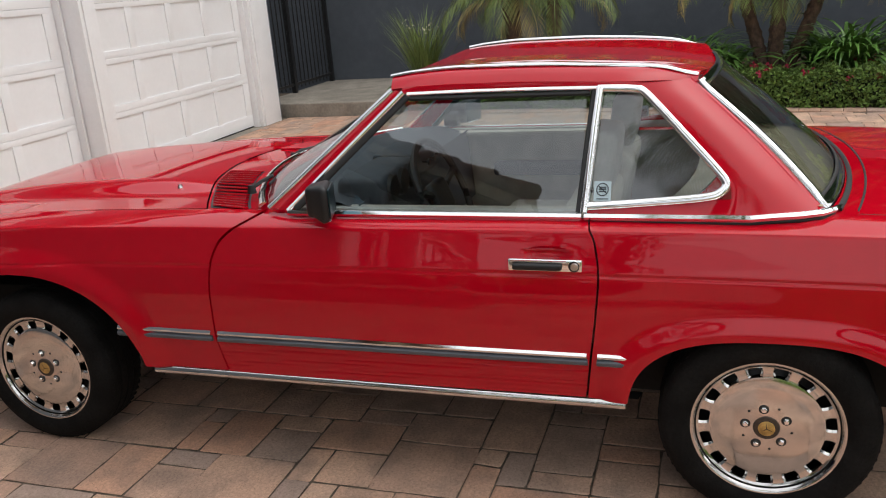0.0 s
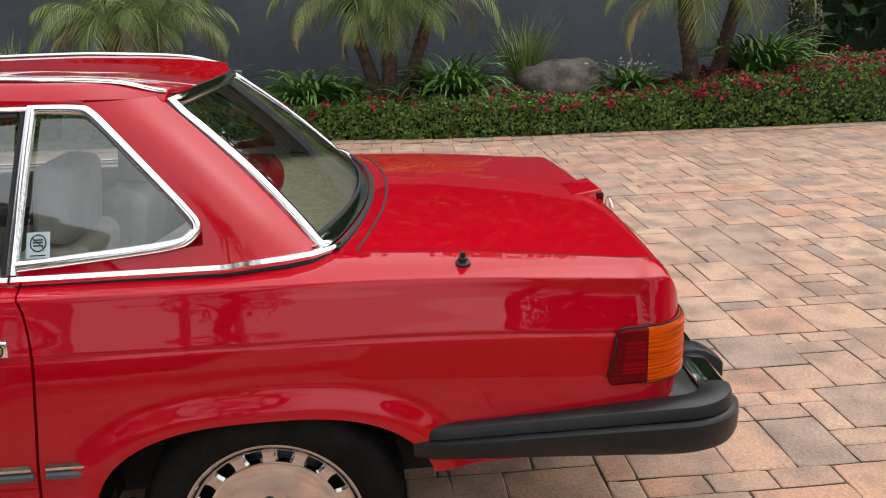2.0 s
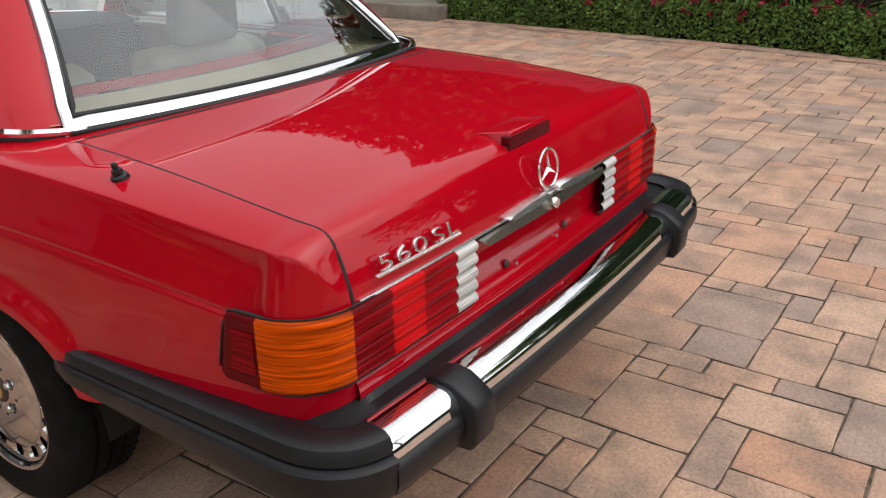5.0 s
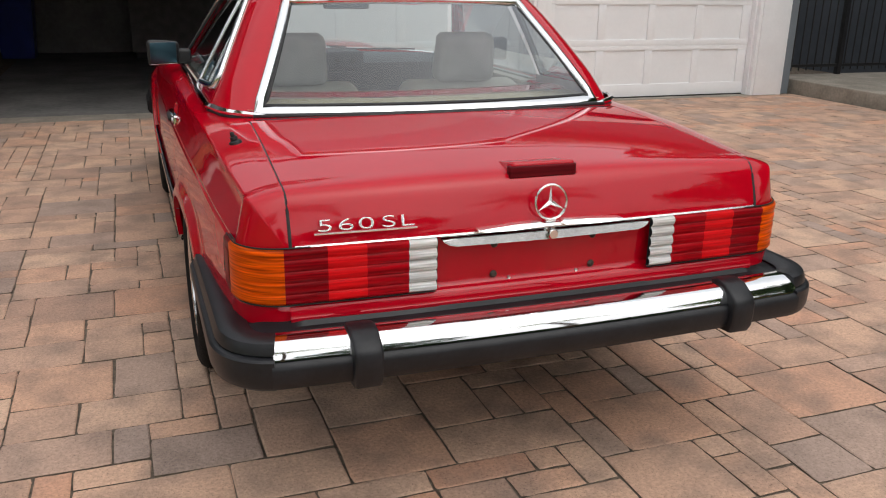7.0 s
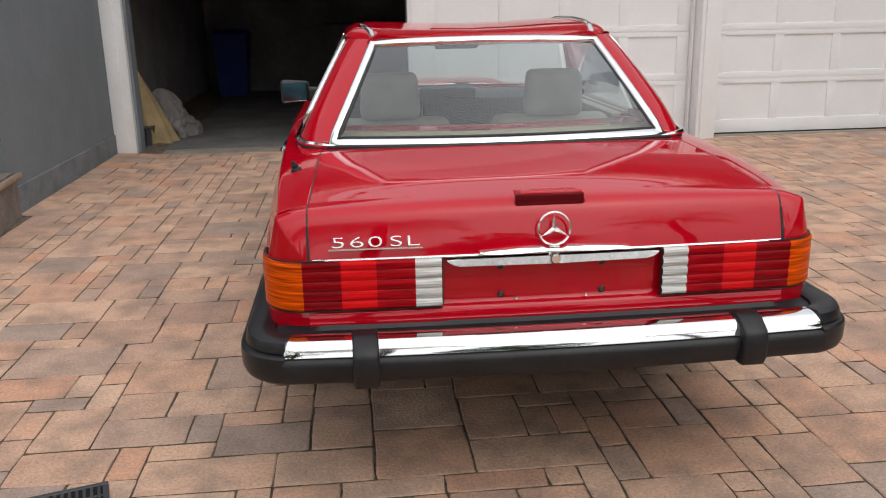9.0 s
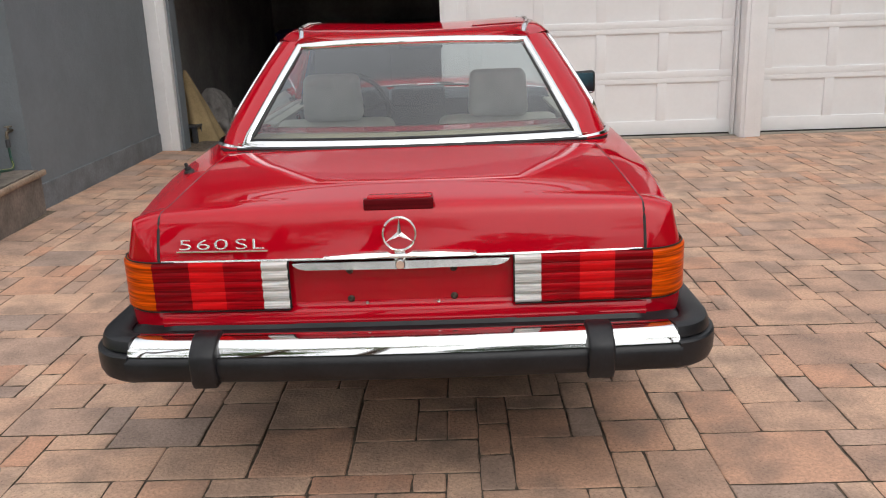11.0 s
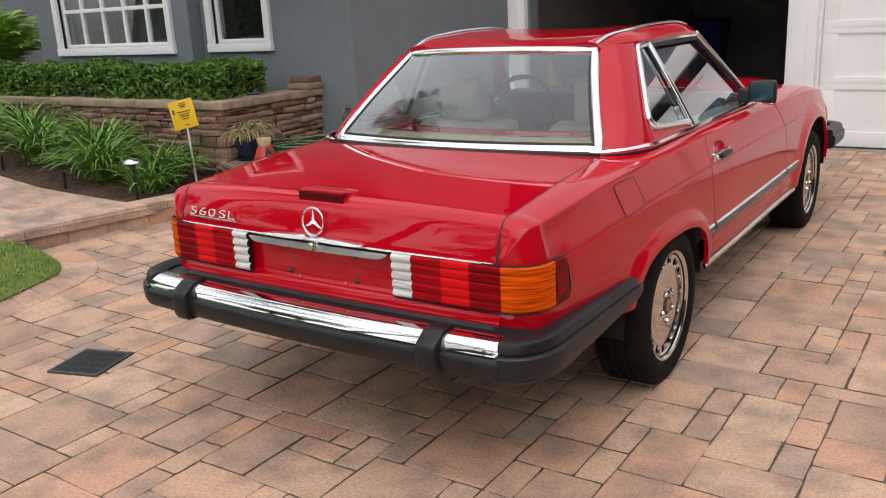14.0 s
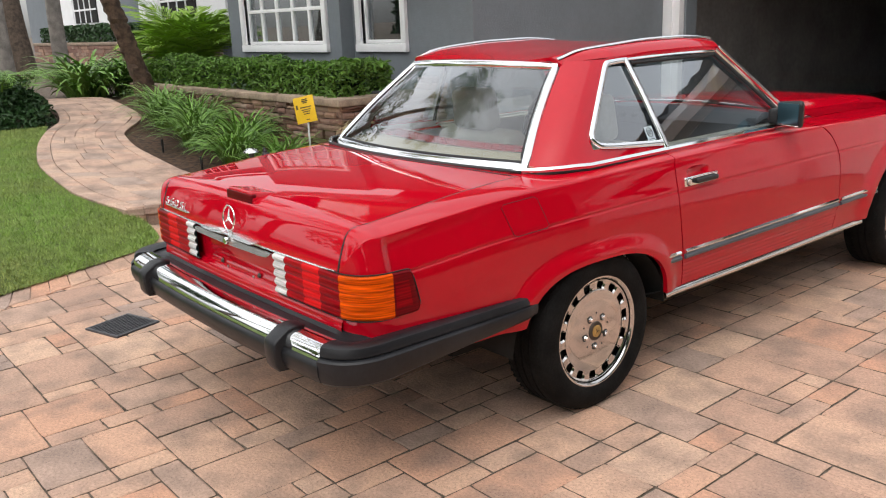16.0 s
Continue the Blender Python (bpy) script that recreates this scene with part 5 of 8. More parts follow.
def glass_rear(u, v):
    """Rear glass: u -1 to 1 across, v 0 to 1 upwards."""
    x = (0.578 + (0.422 - 0.578) * v) * u
    bow = 1 - u * u
    y = (-0.127 - 0.092 * bow) * (1 - v) + (0.194 - 0.048 * bow) * v - 0.016 * math.sin(math.pi * v)
    z = (0.873 + 0.004 * bow) * (1 - v) + (1.179 + 0.010 * bow) * v
    return Vector((x, y, z))


def glass_edge(z):
    """Outer edge of the rear glass surround, by height."""
    v = (z - 0.868) / (1.190 - 0.868)
    return Vector((0.597 + (0.440 - 0.597) * v, -0.122 + (0.212 + 0.122) * v - 0.014 * math.sin(math.pi * min(max(v, 0), 1)), z))


def quarter_y(z):
    return curve(z, [0.86, 0.905, 0.93, 0.96, 1.0, 1.1, 1.16, 1.195], [0.118, 0.108, 0.108, 0.128, 0.162, 0.262, 0.335, 0.40])


def pillar_fn(u, v):
    z = 0.860 + (1.2 - 0.860) * v
    g = glass_edge(z)
    a = side_pt(quarter_y(z), z, 0.004)
    mid = Vector((window_x(z) + 0.010, g.y + (a.y - g.y) * 0.22, z))
    t = u
    return (1 - t) ** 2 * a + 2 * t * (1 - t) * mid + t * t * g


def roof_crown(y):
    return curve(y, [0.15, 0.22, 0.35, 0.5, 0.7, 0.9, 1.06, 1.14, 1.2], [-0.022, -0.009, 0.012, 0.023, 0.032, 0.033, 0.024, 0.013, 0.006])


def roof_half(x):
    return curve(x, [0.0, 0.2, 0.38, 0.45, 0.475, 0.50, 0.518, 0.530], [1.208, 1.213, 1.222, 1.2255, 1.2255, 1.218, 1.207, 1.196])


def roof_fn(u, v):
    x = 2 * u - 1
    k = abs(x)
    y0, y1 = 0.207 - 0.050 * (1 - k * k), 1.118 + 0.058 * (1 - k * k)
    y = y0 + (y1 - y0) * v
    wid = 0.446 + (0.530 - 0.446) * step01(0.207, 0.42, y) - 0.012 * step01(0.95, 1.15, y)
    return Vector((x * wid, y, roof_half(k * 0.530) + roof_crown(y) * (1 - 0.35 * k ** 6)))


roof_bm = rim_in(grid(56, 48, roof_fn), 0.016, lambda co: (co.x * 0.6, co.y * 0.9 + 0.065, 0.9))
hardtop = part("hardtop", roof_bm, red, car, "red hardtop roof, slightly dished", 50)
for s in (-1, 1):
    pb = grid(26, 30, pillar_fn)
    # strip below the quarter window and gusset over it
    grid(20, 4, lambda u, v: side_pt(0.108 + (0.498 - 0.108) * u, 0.860 + ((0.905 - 0.027 * u) - 0.860) * v, 0.004), bm=pb)
    grid(30, 4, lambda u, v: Vector((window_x(1.186) + 0.004 + (0.530 - window_x(1.186) - 0.004) * v + 0.004 * math.sin(math.pi * v) - 0.010 * v * step01(0.95, 1.15, 0.36 + 0.72 * u), 0.36 + 0.72 * u, 1.186 + (roof_half(0.530) + roof_crown(0.36 + 0.72 * u) * 0.65 - 1.186) * v)), bm=pb)
    part("hardtop_side", sided(pb, s), red, hardtop, "red hardtop pillar", 45)
    def lining(u, v):
        p = pillar_fn(0.02 + 0.96 * u, 0.02 + 0.95 * v)
        return Vector((p.x - 0.016, p.y + 0.014 * u, p.z - 0.004))
    part("pillar_lining", sided(grid(12, 12, lining), s), grey_leather, hardtop, "grey-beige inner pillar lining", 45)
    # roof rail
    rp = []
    for i in range(41):
        v = i / 40
        y = 0.205 + (1.135 - 0.205) * v
        x = 0.422 + 0.038 * step01(0.2, 0.48, y)
        rp.append(Vector((x, y, roof_half(x / (0.446 + (0.530 - 0.446) * step01(0.207, 0.42, y)) * 0.53) + roof_crown(y) - 0.001)))
    part("roof_rail", sided(band(rp, Vector((0, 0, 1)), 0.020, 0.008), s), chrome, hardtop, "chrome roof drip rail", 45)
    # quarter window: chrome surround and glass
    loop = [side_pt(y, z, 0.006) for y, z in ((0.497, 0.884), (0.36, 0.893), (0.18, 0.908), (0.135, 0.922), (0.122, 0.944), (0.142, 0.972), (0.20, 1.032), (0.30, 1.132), (0.350, 1.178), (0.378, 1.186), (0.43, 1.189), (0.478, 1.190))]
    lp = smooth_path(loop, 4)
    part("quarter_chrome", sided(band(lp, SIDE_N, 0.024, 0.010), s), chrome, hardtop, "chrome quarter window surround", 45)
    part("pillar_chrome", sided(band([side_pt(0.500 - 0.028 * v, 0.868 + 0.322 * v, 0.006) for v in np.linspace(0, 1, 10)], SIDE_N, 0.024, 0.012), s), chrome, hardtop, "chrome centre pillar", 45)
    part("pillar_seal", sided(band([side_pt(0.517 - 0.028 * v, 0.868 + 0.322 * v, 0.002) for v in np.linspace(0, 1, 10)], SIDE_N, 0.014, 0.008), s), seal, hardtop, "", 45)

    def qg(u, v):
        z = 0.888 + 0.298 * v
        yr = max(quarter_y(z) + 0.012, 0.13)
        return side_pt(yr + (0.492 - yr) * u, z, -0.006)
    qw = part("quarter_window", sided(grid(6, 12, qg), s), side_glass, hardtop, "tinted quarter window glass", 40)
    # sticker on the quarter glass
    st = bmesh.new()
    yc, zc = 0.452, 0.922
    grid(1, 1, lambda u, v: mir(side_pt(yc - 0.024 + 0.048 * u, zc - 0.025 + 0.050 * v, -0.0035), s), bm=st)
    sk = part("window_sticker", st, sticker_mat, qw, "pale blue square window sticker", 40)
    rg = bmesh.new()
    tube([mir(side_pt(yc + 0.016 * math.cos(a), zc + 0.004 + 0.016 * math.sin(a), -0.003), s) for a in np.linspace(0, 6.2832, 20, endpoint=False)], 0.0016, 5, True, rg)
    tube([mir(side_pt(yc - 0.012, zc - 0.006, -0.003), s), mir(side_pt(yc + 0.012, zc + 0.014, -0.003), s)], 0.0014, 5, False, rg)
    for dz in (-0.001, 0.005, 0.010):
        tube([mir(side_pt(yc - 0.010, zc + dz, -0.003), s), mir(side_pt(yc + 0.010, zc + dz, -0.003), s)], 0.0018, 5, False, rg)
    tube([mir(side_pt(yc - 0.016, zc - 0.020, -0.003), s), mir(side_pt(yc + 0.016, zc - 0.020, -0.003), s)], 0.0014, 5, False, rg)
    part("sticker_print", rg, ink, sk, "dark ring and bars", 40)
    # window head chrome and seal
    hp = [side_pt(0.478 + (1.062 - 0.478) * v, 1.190 + 0.003 * math.sin(math.pi * v), 0.006) for v in np.linspace(0, 1, 14)]
    part("head_chrome", sided(band(hp, SIDE_N, 0.015, 0.009), s), chrome, hardtop, "chrome window head trim", 45)
    hp = [side_pt(0.500 + (1.055 - 0.500) * v, 1.177, 0.002) for v in np.linspace(0, 1, 14)]
    part("head_seal", sided(band(hp, SIDE_N, 0.014, 0.008), s), seal, hardtop, "", 45)
    # hardtop base moulding, running into the rear glass surround
    base = [side_pt(y, 0.8575, 0.006) for y in np.linspace(0.498, 0.06, 18)]
    base += [Vector((0.700, 0.0, 0.860)), Vector((0.688, -0.06, 0.8615)), Vector((0.664, -0.115, 0.8615)), Vector((0.628, -0.148, 0.860)), Vector((0.590, -0.164, 0.856)), Vector((0.55, -0.178, 0.850))]
    nrm = [Vector((1, 0, 0.7))] * 19 + [Vector((1, -0.25, 0.7)), Vector((0.85, -0.6, 0.7)), Vector((0.6, -0.8, 0.7)), Vector((0.5, -0.8, 0.7)), Vector((0.4, -0.8, 0.7))]
    part("base_moulding", sided(band(base, nrm, [0.022] * 20 + [0.020, 0.018, 0.014, 0.010], 0.013), s), chrome, hardtop, "chrome moulding along the hardtop base", 45)
    part("base_seal", sided(band([p - Vector((0.003, 0, 0.016)) for p in base], nrm, 0.014, 0.010), s), seal, hardtop, "", 45)
    # windscreen pillar with chrome edges
    ab, at_ = (Vector((0.700, 1.428, 0.858)), Vector((0.676, 1.508, 0.861))), (Vector((0.527, 1.072, 1.192)), Vector((0.516, 1.112, 1.199)))
    part("windscreen_pillar", sided(grid(6, 20, lambda u, v: (ab[0] * (1 - u) + ab[1] * u) * (1 - v) + (at_[0] * (1 - u) + at_[1] * u) * v + Vector((0.010, 0.004, 0.008)) * math.sin(math.pi * u)), s), red, car, "red windscreen pillar", 45)
    for k, w in ((0, 0.016), (1, 0.020)):
        pl = [ab[k] * (1 - v) + at_[k] * v + Vector((0.004, 0.002, 0.004)) for v in np.linspace(0, 1, 12)]
        part("pillar_trim", sided(band(pl, Vector((1, 0.35, 0.6)), w, 0.009), s), chrome, car, "chrome pillar trim", 45)
    pl = [side_pt(1.402 - 0.342 * v, 0.868 + 0.318 * v, 0.002) for v in np.linspace(0, 1, 12)]
    part("front_window_seal", sided(band(pl, SIDE_N, 0.022, 0.008), s), seal, car, "black window seal", 45)

rg = grid(28, 14, lambda u, v: glass_rear(2 * u - 1, v))
rear_window = part("rear_window", rg, car_glass, hardtop, "large tinted rear window", 60)
loop = [glass_rear(u, 0) for u in np.linspace(-1, 1, 28)] + [glass_rear(1, v) for v in np.linspace(0, 1, 14)[1:]] + [glass_rear(u, 1) for u in np.linspace(1, -1, 24)[1:]] + [glass_rear(-1, v) for v in np.linspace(1, 0, 14)[1:-1]]
norms, widths = [], []
for i, p in enumerate(loop):
    side = 0.0
    if abs(abs(p.x) - (0.578 + (0.422 - 0.578) * (p.z - 0.873) / 0.306)) < 0.004:
        side = 1.0 if p.x > 0 else -1.0
    norms.append(Vector((0.35 * side, -0.66, 0.72)))
    widths.append(0.044 if p.z < 0.8785 else 0.032)
out = [p + Vector((p.x * 0.010, -0.004 if p.z < 0.883 else 0.002, -0.012 if p.z < 0.8785 else (0.002 if p.z > 1.17 else 0))) for p in loop]
part("rear_window_chrome", band(out, norms, widths, 0.012, True), chrome, hardtop, "bright chrome rear window surround", 45)
inner = [p + Vector((-p.x * 0.026, 0.002 if p.z < 0.883 else -0.004, 0.008 if p.z < 0.8785 else (-0.010 if p.z > 1.17 else 0))) for p in loop]
part("rear_window_seal", band(inner, norms, 0.011, 0.004, True), seal, hardtop, "black rubber glazing seal", 45)
low = [glass_rear(u, 0) + Vector((0.058 * u, -0.031, -0.018)) for u in np.linspace(-0.95, 0.95, 30)]
part("deck_seal", band(low, Vector((0, -0.5, 0.8)), 0.016, 0.008), seal, hardtop, "black rubber seal on the deck", 45)


def glass_front(u, v):
    bow = 1 - u * u
    x = (0.655 + (0.500 - 0.655) * v) * u
    y = (1.535 + 0.205 * bow) * (1 - v) + (1.125 + 0.052 * bow) * v
    z = (0.866 + 0.020 * bow) * (1 - v) + (1.196 - 0.008 * bow) * v
    return Vector((x, y, z))


part("windscreen", grid(24, 10, lambda u, v: glass_front(2 * u - 1, v)), screen_glass, car, "tinted windscreen", 60)
part("windscreen_chrome", band([glass_front(u, 0) + Vector((0, 0.012, 0.0)) for u in np.linspace(-1, 1, 30)], Vector((0, 0.6, 0.8)), 0.028, 0.010), chrome, car, "chrome windscreen base trim", 45)
part("windscreen_header", band([glass_front(u, 1) + Vector((0, 0.0, 0.004)) for u in np.linspace(-1, 1, 24)], Vector((0, 0.6, 0.8)), 0.026, 0.012), chrome, car, "chrome windscreen header", 45)
for x0, x1, yy in ((-0.48, -0.05, 1.70), (0.05, 0.50, 1.70)):
    wp = part("wiper", tube([(x0, glass_front(x0 / 0.655, 0.05).y + 0.008, 0.893), (x1, glass_front(x1 / 0.655, 0.03).y + 0.008, 0.893)], 0.005, 6), black, car, "black windscreen wiper", 40)
    part("wiper_arm", tube([(x0 + 0.1, glass_front((x0 + 0.1) / 0.655, 0.05).y + 0.012, 0.898), (x0, glass_front(x0 / 0.655, 0).y + 0.02, 0.900), (x0 - 0.02, glass_front(x0 / 0.655, 0).y + 0.04, 0.885)], 0.007, 6), black, wp, "", 40)
    part("wiper_pivot", lathe([(0, 0.03), (0.012, 0.028), (0.016, 0)], 12, "z", pose(x0 - 0.02, glass_front(x0 / 0.655, 0).y + 0.045, 0.866)), black, wp, "", 40)

# bonnet, cowl and nose


def hood_z(x, y):
    k = abs(x)
    dome = step01(0.50, 0.36, k)
    return top_z(y) + 0.036 * dome * step01(3.36, 2.9, y) * (0.25 + 0.75 * step01(1.75, 2.25, y)) + 0.012 * (1 - (k / 0.63) ** 2) - 0.001


def cowl_line(x):
    return 1.775 + 0.200 * (1 - (x / 0.63) ** 2)


HOOD_W = 0.632
bm = grid(60, 50, lambda u, v: ((2 * u - 1) * HOOD_W, cowl_line((2 * u - 1) * HOOD_W) + GAP + (3.33 - cowl_line((2 * u - 1) * HOOD_W)) * v, hood_z((2 * u - 1) * HOOD_W, cowl_line((2 * u - 1) * HOOD_W) + (3.33 - cowl_line((2 * u - 1) * HOOD_W)) * v)))
rim_in(bm, 0.014, lambda co: (co.x * 0.3, 2.6, 0.5))
part("bonnet", bm, red, car, "long glossy red bonnet with raised middle", 45)


def cowl_fn(u, v):
    x = (2 * u - 1) * 0.655
    y0 = 1.50 + 0.200 * (1 - (x / 0.655) ** 2)
    y = y0 + (cowl_line(min(max(x, -0.63), 0.63)) - GAP - y0) * v
    return (x, y, hood_z(x, cowl_line(min(max(x, -0.63), 0.63))) - 0.002)


cowl = part("cowl", grid(40, 8, cowl_fn), red, car, "red cowl below the windscreen", 45)
for s in (-1, 1):
    for i in range(15):
        x = 0.215 + 0.40 * i / 14
        yc = cowl_line(x)
        z = hood_z(x, yc)
        fin = bmesh.new()
        box(fin, (-0.0085, -0.074, -0.003), (0.0085, 0.074, 0.0035), 0.0025, 2, pose(x, yc - 0.090, z + 0.0025, 0, -10, 14 * (x / 0.63)))
        part("air_louver", sided(fin, s), red, cowl, "", 40)
    # flush black sheet puts the shade between the fins into colour
    part("louver_recess", sided(grid(40, 4, lambda u, v: (0.205 + 0.42 * u, cowl_line(0.205 + 0.42 * u) - 0.168 + 0.155 * v, hood_z(0.205 + 0.42 * u, cowl_line(0.205 + 0.42 * u)) - 0.0012)), s), black, cowl, "black sheet standing in for the shaded louver slits", 40)
part("bonnet_washer", lathe([(0, 0.014), (0.007, 0.012), (0.010, 0.0)], 12, "z", pose(-0.42, 2.02, hood_z(0.42, 2.02) - 0.001)), chrome, car, "small washer nozzle", 40)
part("nose_panel", grid(30, 10, lambda u, v: ((2 * u - 1) * 0.655, 3.345 + 0.02 * (1 - (2 * u - 1) ** 2) - 0.02 * v, 0.70 - 0.30 * v)), under, car, "dark grille opening", 40)
for s in (-1, 1):
    part("front_turn_light", sided(grid(14, 8, lambda u, v: (skin(3.02 + 0.30 * u, 0.10 + 0.13 * v) + 0.006 * math.sin(math.pi * min(1, 4 * min(u, 1 - u, v, 1 - v) + 0.0) / 2), 3.02 + 0.30 * u, top_z(3.02 + 0.30 * u) - 0.10 - 0.13 * v)), s), amber_front, car, "amber corner light", 50)


def front_plan(s):
    t = abs(s)
    if t < 0.6:
        p, nn = Vector((0.70 * t / 0.6, 3.46 - 0.03 * (t / 0.6) ** 2, 0)), Vector((0, 1, 0))
    else:
        a = (t - 0.6) / 0.25 * math.pi / 2
        if t < 0.85:
            p, nn = Vector((0.70 + 0.14 * math.sin(a), 3.29 + 0.14 * math.cos(a), 0)), Vector((math.sin(a), math.cos(a), 0))
        else:
            p, nn = Vector((0.84, 3.29 - 0.33 * (t - 0.85) / 0.15, 0)), Vector((1, 0, 0))
    if s < 0:
        p.x, nn.x = -p.x, -nn.x
    return p, nn


fb = bmesh.new()
rings = []
for i in range(81):
    s = -1 + 2 * i / 80
    p, nn = front_plan(s)
    rings.append([fb.verts.new((p.x + nn.x * o, p.y + nn.y * o, z)) for o, z in END_SEC])
for a, b in zip(rings, rings[1:]):
    for j in range(len(END_SEC)):
        fb.faces.new((a[j], a[(j + 1) % len(END_SEC)], b[(j + 1) % len(END_SEC)], b[j]))
fb.faces.new(rings[0]), fb.faces.new(rings[-1])
part("front_bumper", fb, rubber, car, "black rubber front bumper", 45)

# underbody and wheel wells
ub = bmesh.new()
box(ub, (-0.54, -0.45, 0.235), (0.54, 3.28, 0.50), 0.02)
box(ub, (-0.60, -0.90, 0.335), (0.60, -0.44, 0.50), 0.02)
box(ub, (-0.60, 0.40, 0.245), (0.60, 1.95, 0.40), 0.02)
part("underbody", ub, under, car, "dark underbody", 40)
for s in (-1, 1):
    for c, zc, a, b in ARCH:
        wb = grid(24, 3, lambda u, v: ((0.40 + 0.39 * v), c + (a + 0.03) * math.cos(math.pi * u), max(0.24, zc + (b + 0.035) * math.sin(math.pi * u))))
        grid(24, 1, lambda u, v: (0.45, c + (a + 0.03) * math.cos(math.pi * u) * (1 - v), max(0.24, zc + (b + 0.035) * math.sin(math.pi * u) * (1 - v))), bm=wb)
        part("wheel_well", sided(wb, s), under, car, "dark wheel well", 40)

# wheels


def wheel(at, side):
    # black backing gives the wheel holes their shade by colour
    root = part("wheel", lathe([(0.0, 0.015), (0.10, 0.01), (0.14, -0.02), (0.185, -0.035), (0.195, -0.10)], 60, "x", at), black, car, "polished fifteen-hole alloy wheel with black tyre", 40)
    w, R = 0.098, TYRE_R
    prof = [(0.186, 0.030), (0.200, 0.042), (0.214, 0.050), (0.235, 0.054), (0.258, 0.051), (0.274, 0.044), (0.284, 0.034), (R - 0.002, 0.020), (R, 0.012), (R, -0.010), (R - 0.008, -0.012), (R - 0.008, -0.018), (R, -0.020), (R, -0.046), (R - 0.008, -0.048), (R - 0.008, -0.054), (R, -0.056), (R, -0.082), (R - 0.008, -0.084), (R - 0.008, -0.090), (R, -0.092), (R, -0.112), (0.284, -0.132), (0.235, -0.150), (0.19, -0.13)]
    ty = lathe(prof, 96, "x", at, cap=False)
    for v in ty.verts:
        v.co.z = max(v.co.z, 0.001)
    part("tyre", ty, tyre_mat, root, "black rubber tyre", 35)
    # tread blocks on the shoulder
    tb = bmesh.new()
    for i in range(64):
        a = 2 * math.pi * i / 64
        box(tb, (-0.125, -0.006, R - 0.012), (-0.085, 0.006, R + 0.001), 0.001, 1, at @ Matrix.Rotation(a, 4, "X"))
        box(tb, (-0.012, -0.005, R - 0.014), (0.026, 0.005, R - 0.002), 0.001, 1, at @ Matrix.Rotation(a + 0.04, 4, "X"))
    for v in tb.verts:
        v.co.z = max(v.co.z, 0.0005)
    tagged(part("tread", tb, tyre_mat, root, "moulded tyre tread", 40), kind="stuff")
    part("rim_lip", lathe([(0.1785, 0.012), (0.1795, 0.0245), (0.185, 0.0275), (0.189, 0.031), (0.193, 0.039), (0.198, 0.043), (0.203, 0.043), (0.206, 0.036), (0.203, 0.026)], 96, "x", at, cap=False), alloy, root, "polished rim lip", 50)
    part("disc", lathe([(0.0, 0.030), (0.05, 0.030), (0.11, 0.0285), (0.143, 0.0270), (0.151, 0.0250), (0.153, 0.012)], 90, "x", at), alloy, root, "mirror-polished wheel disc", 50)
    for i in range(15):
        a = 2 * math.pi * (i + 0.5) / 15
        sp = bmesh.new()
        n = 6
        rings = []
        for j in range(n + 1):
            r = 0.139 + 0.047 * j / n
            wdt = 0.0162 + 0.0090 * abs(2 * j / n - 1) ** 2.2
            h = 0.0265 - 0.004 * math.sin(math.pi * j / n)
            m = at @ Matrix.Rotation(a, 4, "X")
            rings.append([sp.verts.new(m @ Vector((xx, yy, r))) for xx, yy in ((h - 0.014, -wdt * 1.12), (h - 0.006, -wdt * 1.1), (h, -wdt * 0.75), (h, wdt * 0.75), (h - 0.006, wdt * 1.1), (h - 0.014, wdt * 1.12))])
        for p, q in zip(rings, rings[1:]):
            for k in range(6):
                sp.faces.new((p[k], p[(k + 1) % 6], q[(k + 1) % 6], q[k]))
        part("spoke", sp, alloy, root, "", 35)
    for i in range(5):
        a = 2 * math.pi * i / 5 + 0.35
        m = at @ Matrix.Rotation(a, 4, "X") @ pose(0.029, 0.0, 0.056)
        # flat black discs stand in for shaded bolt recesses and small holes
        rc = part("bolt_recess", lathe([(0.0, 0.0012), (0.0135, 0.0012), (0.0145, 0.0)], 18, "x", m), black, root, "", 40)
        part("wheel_bolt", lathe([(0.0, 0.012), (0.006, 0.011), (0.0085, 0.008), (0.0095, 0.0)], 6, "x", m), chrome, rc, "chrome wheel bolt", 40)
        m = at @ Matrix.Rotation(a + 0.63, 4, "X") @ pose(0.0294, 0.0, 0.066)
        part("small_hole", lathe([(0.0, 0.0008), (0.0035, 0.0008), (0.004, 0.0)], 10, "x", m), black, root, "", 40)
    cap = part("centre_cap", lathe([(0.0, 0.036), (0.024, 0.036), (0.033, 0.034), (0.036, 0.029)], 32, "x", at), brown_ring, root, "dark centre cap ring", 40)
    part("cap_disc", lathe([(0.0, 0.0375), (0.021, 0.0372), (0.0225, 0.036)], 28, "x", at), gold, cap, "worn gold cap disc", 40)
    tri_ = bmesh.new()
    for k in range(3):
        m = at @ Matrix.Rotation(2 * math.pi * k / 3 + 0.3, 4, "X")
        tri_.faces.new([tri_.verts.new(m @ Vector(p)) for p in ((0.0378, -0.0016, 0.0), (0.0378, 0.0016, 0.0), (0.0378, 0.0, 0.020))])
    part("cap_bars", tri_, brown_ring, cap, "", None)


for y in WHEEL_Y:
    for s in (-1, 1):
        wheel(pose(s * 0.764, y, HUB_Z, 0, 0, 180 if s < 0 else 0) @ Matrix.Rotation(0.2 * s + y, 4, "X"), s)

# interior
part("cabin_floor", blk((-0.62, 0.0, 0.40), (0.62, 1.60, 0.46), 0.01), under, car, "dark cabin floor", 40)
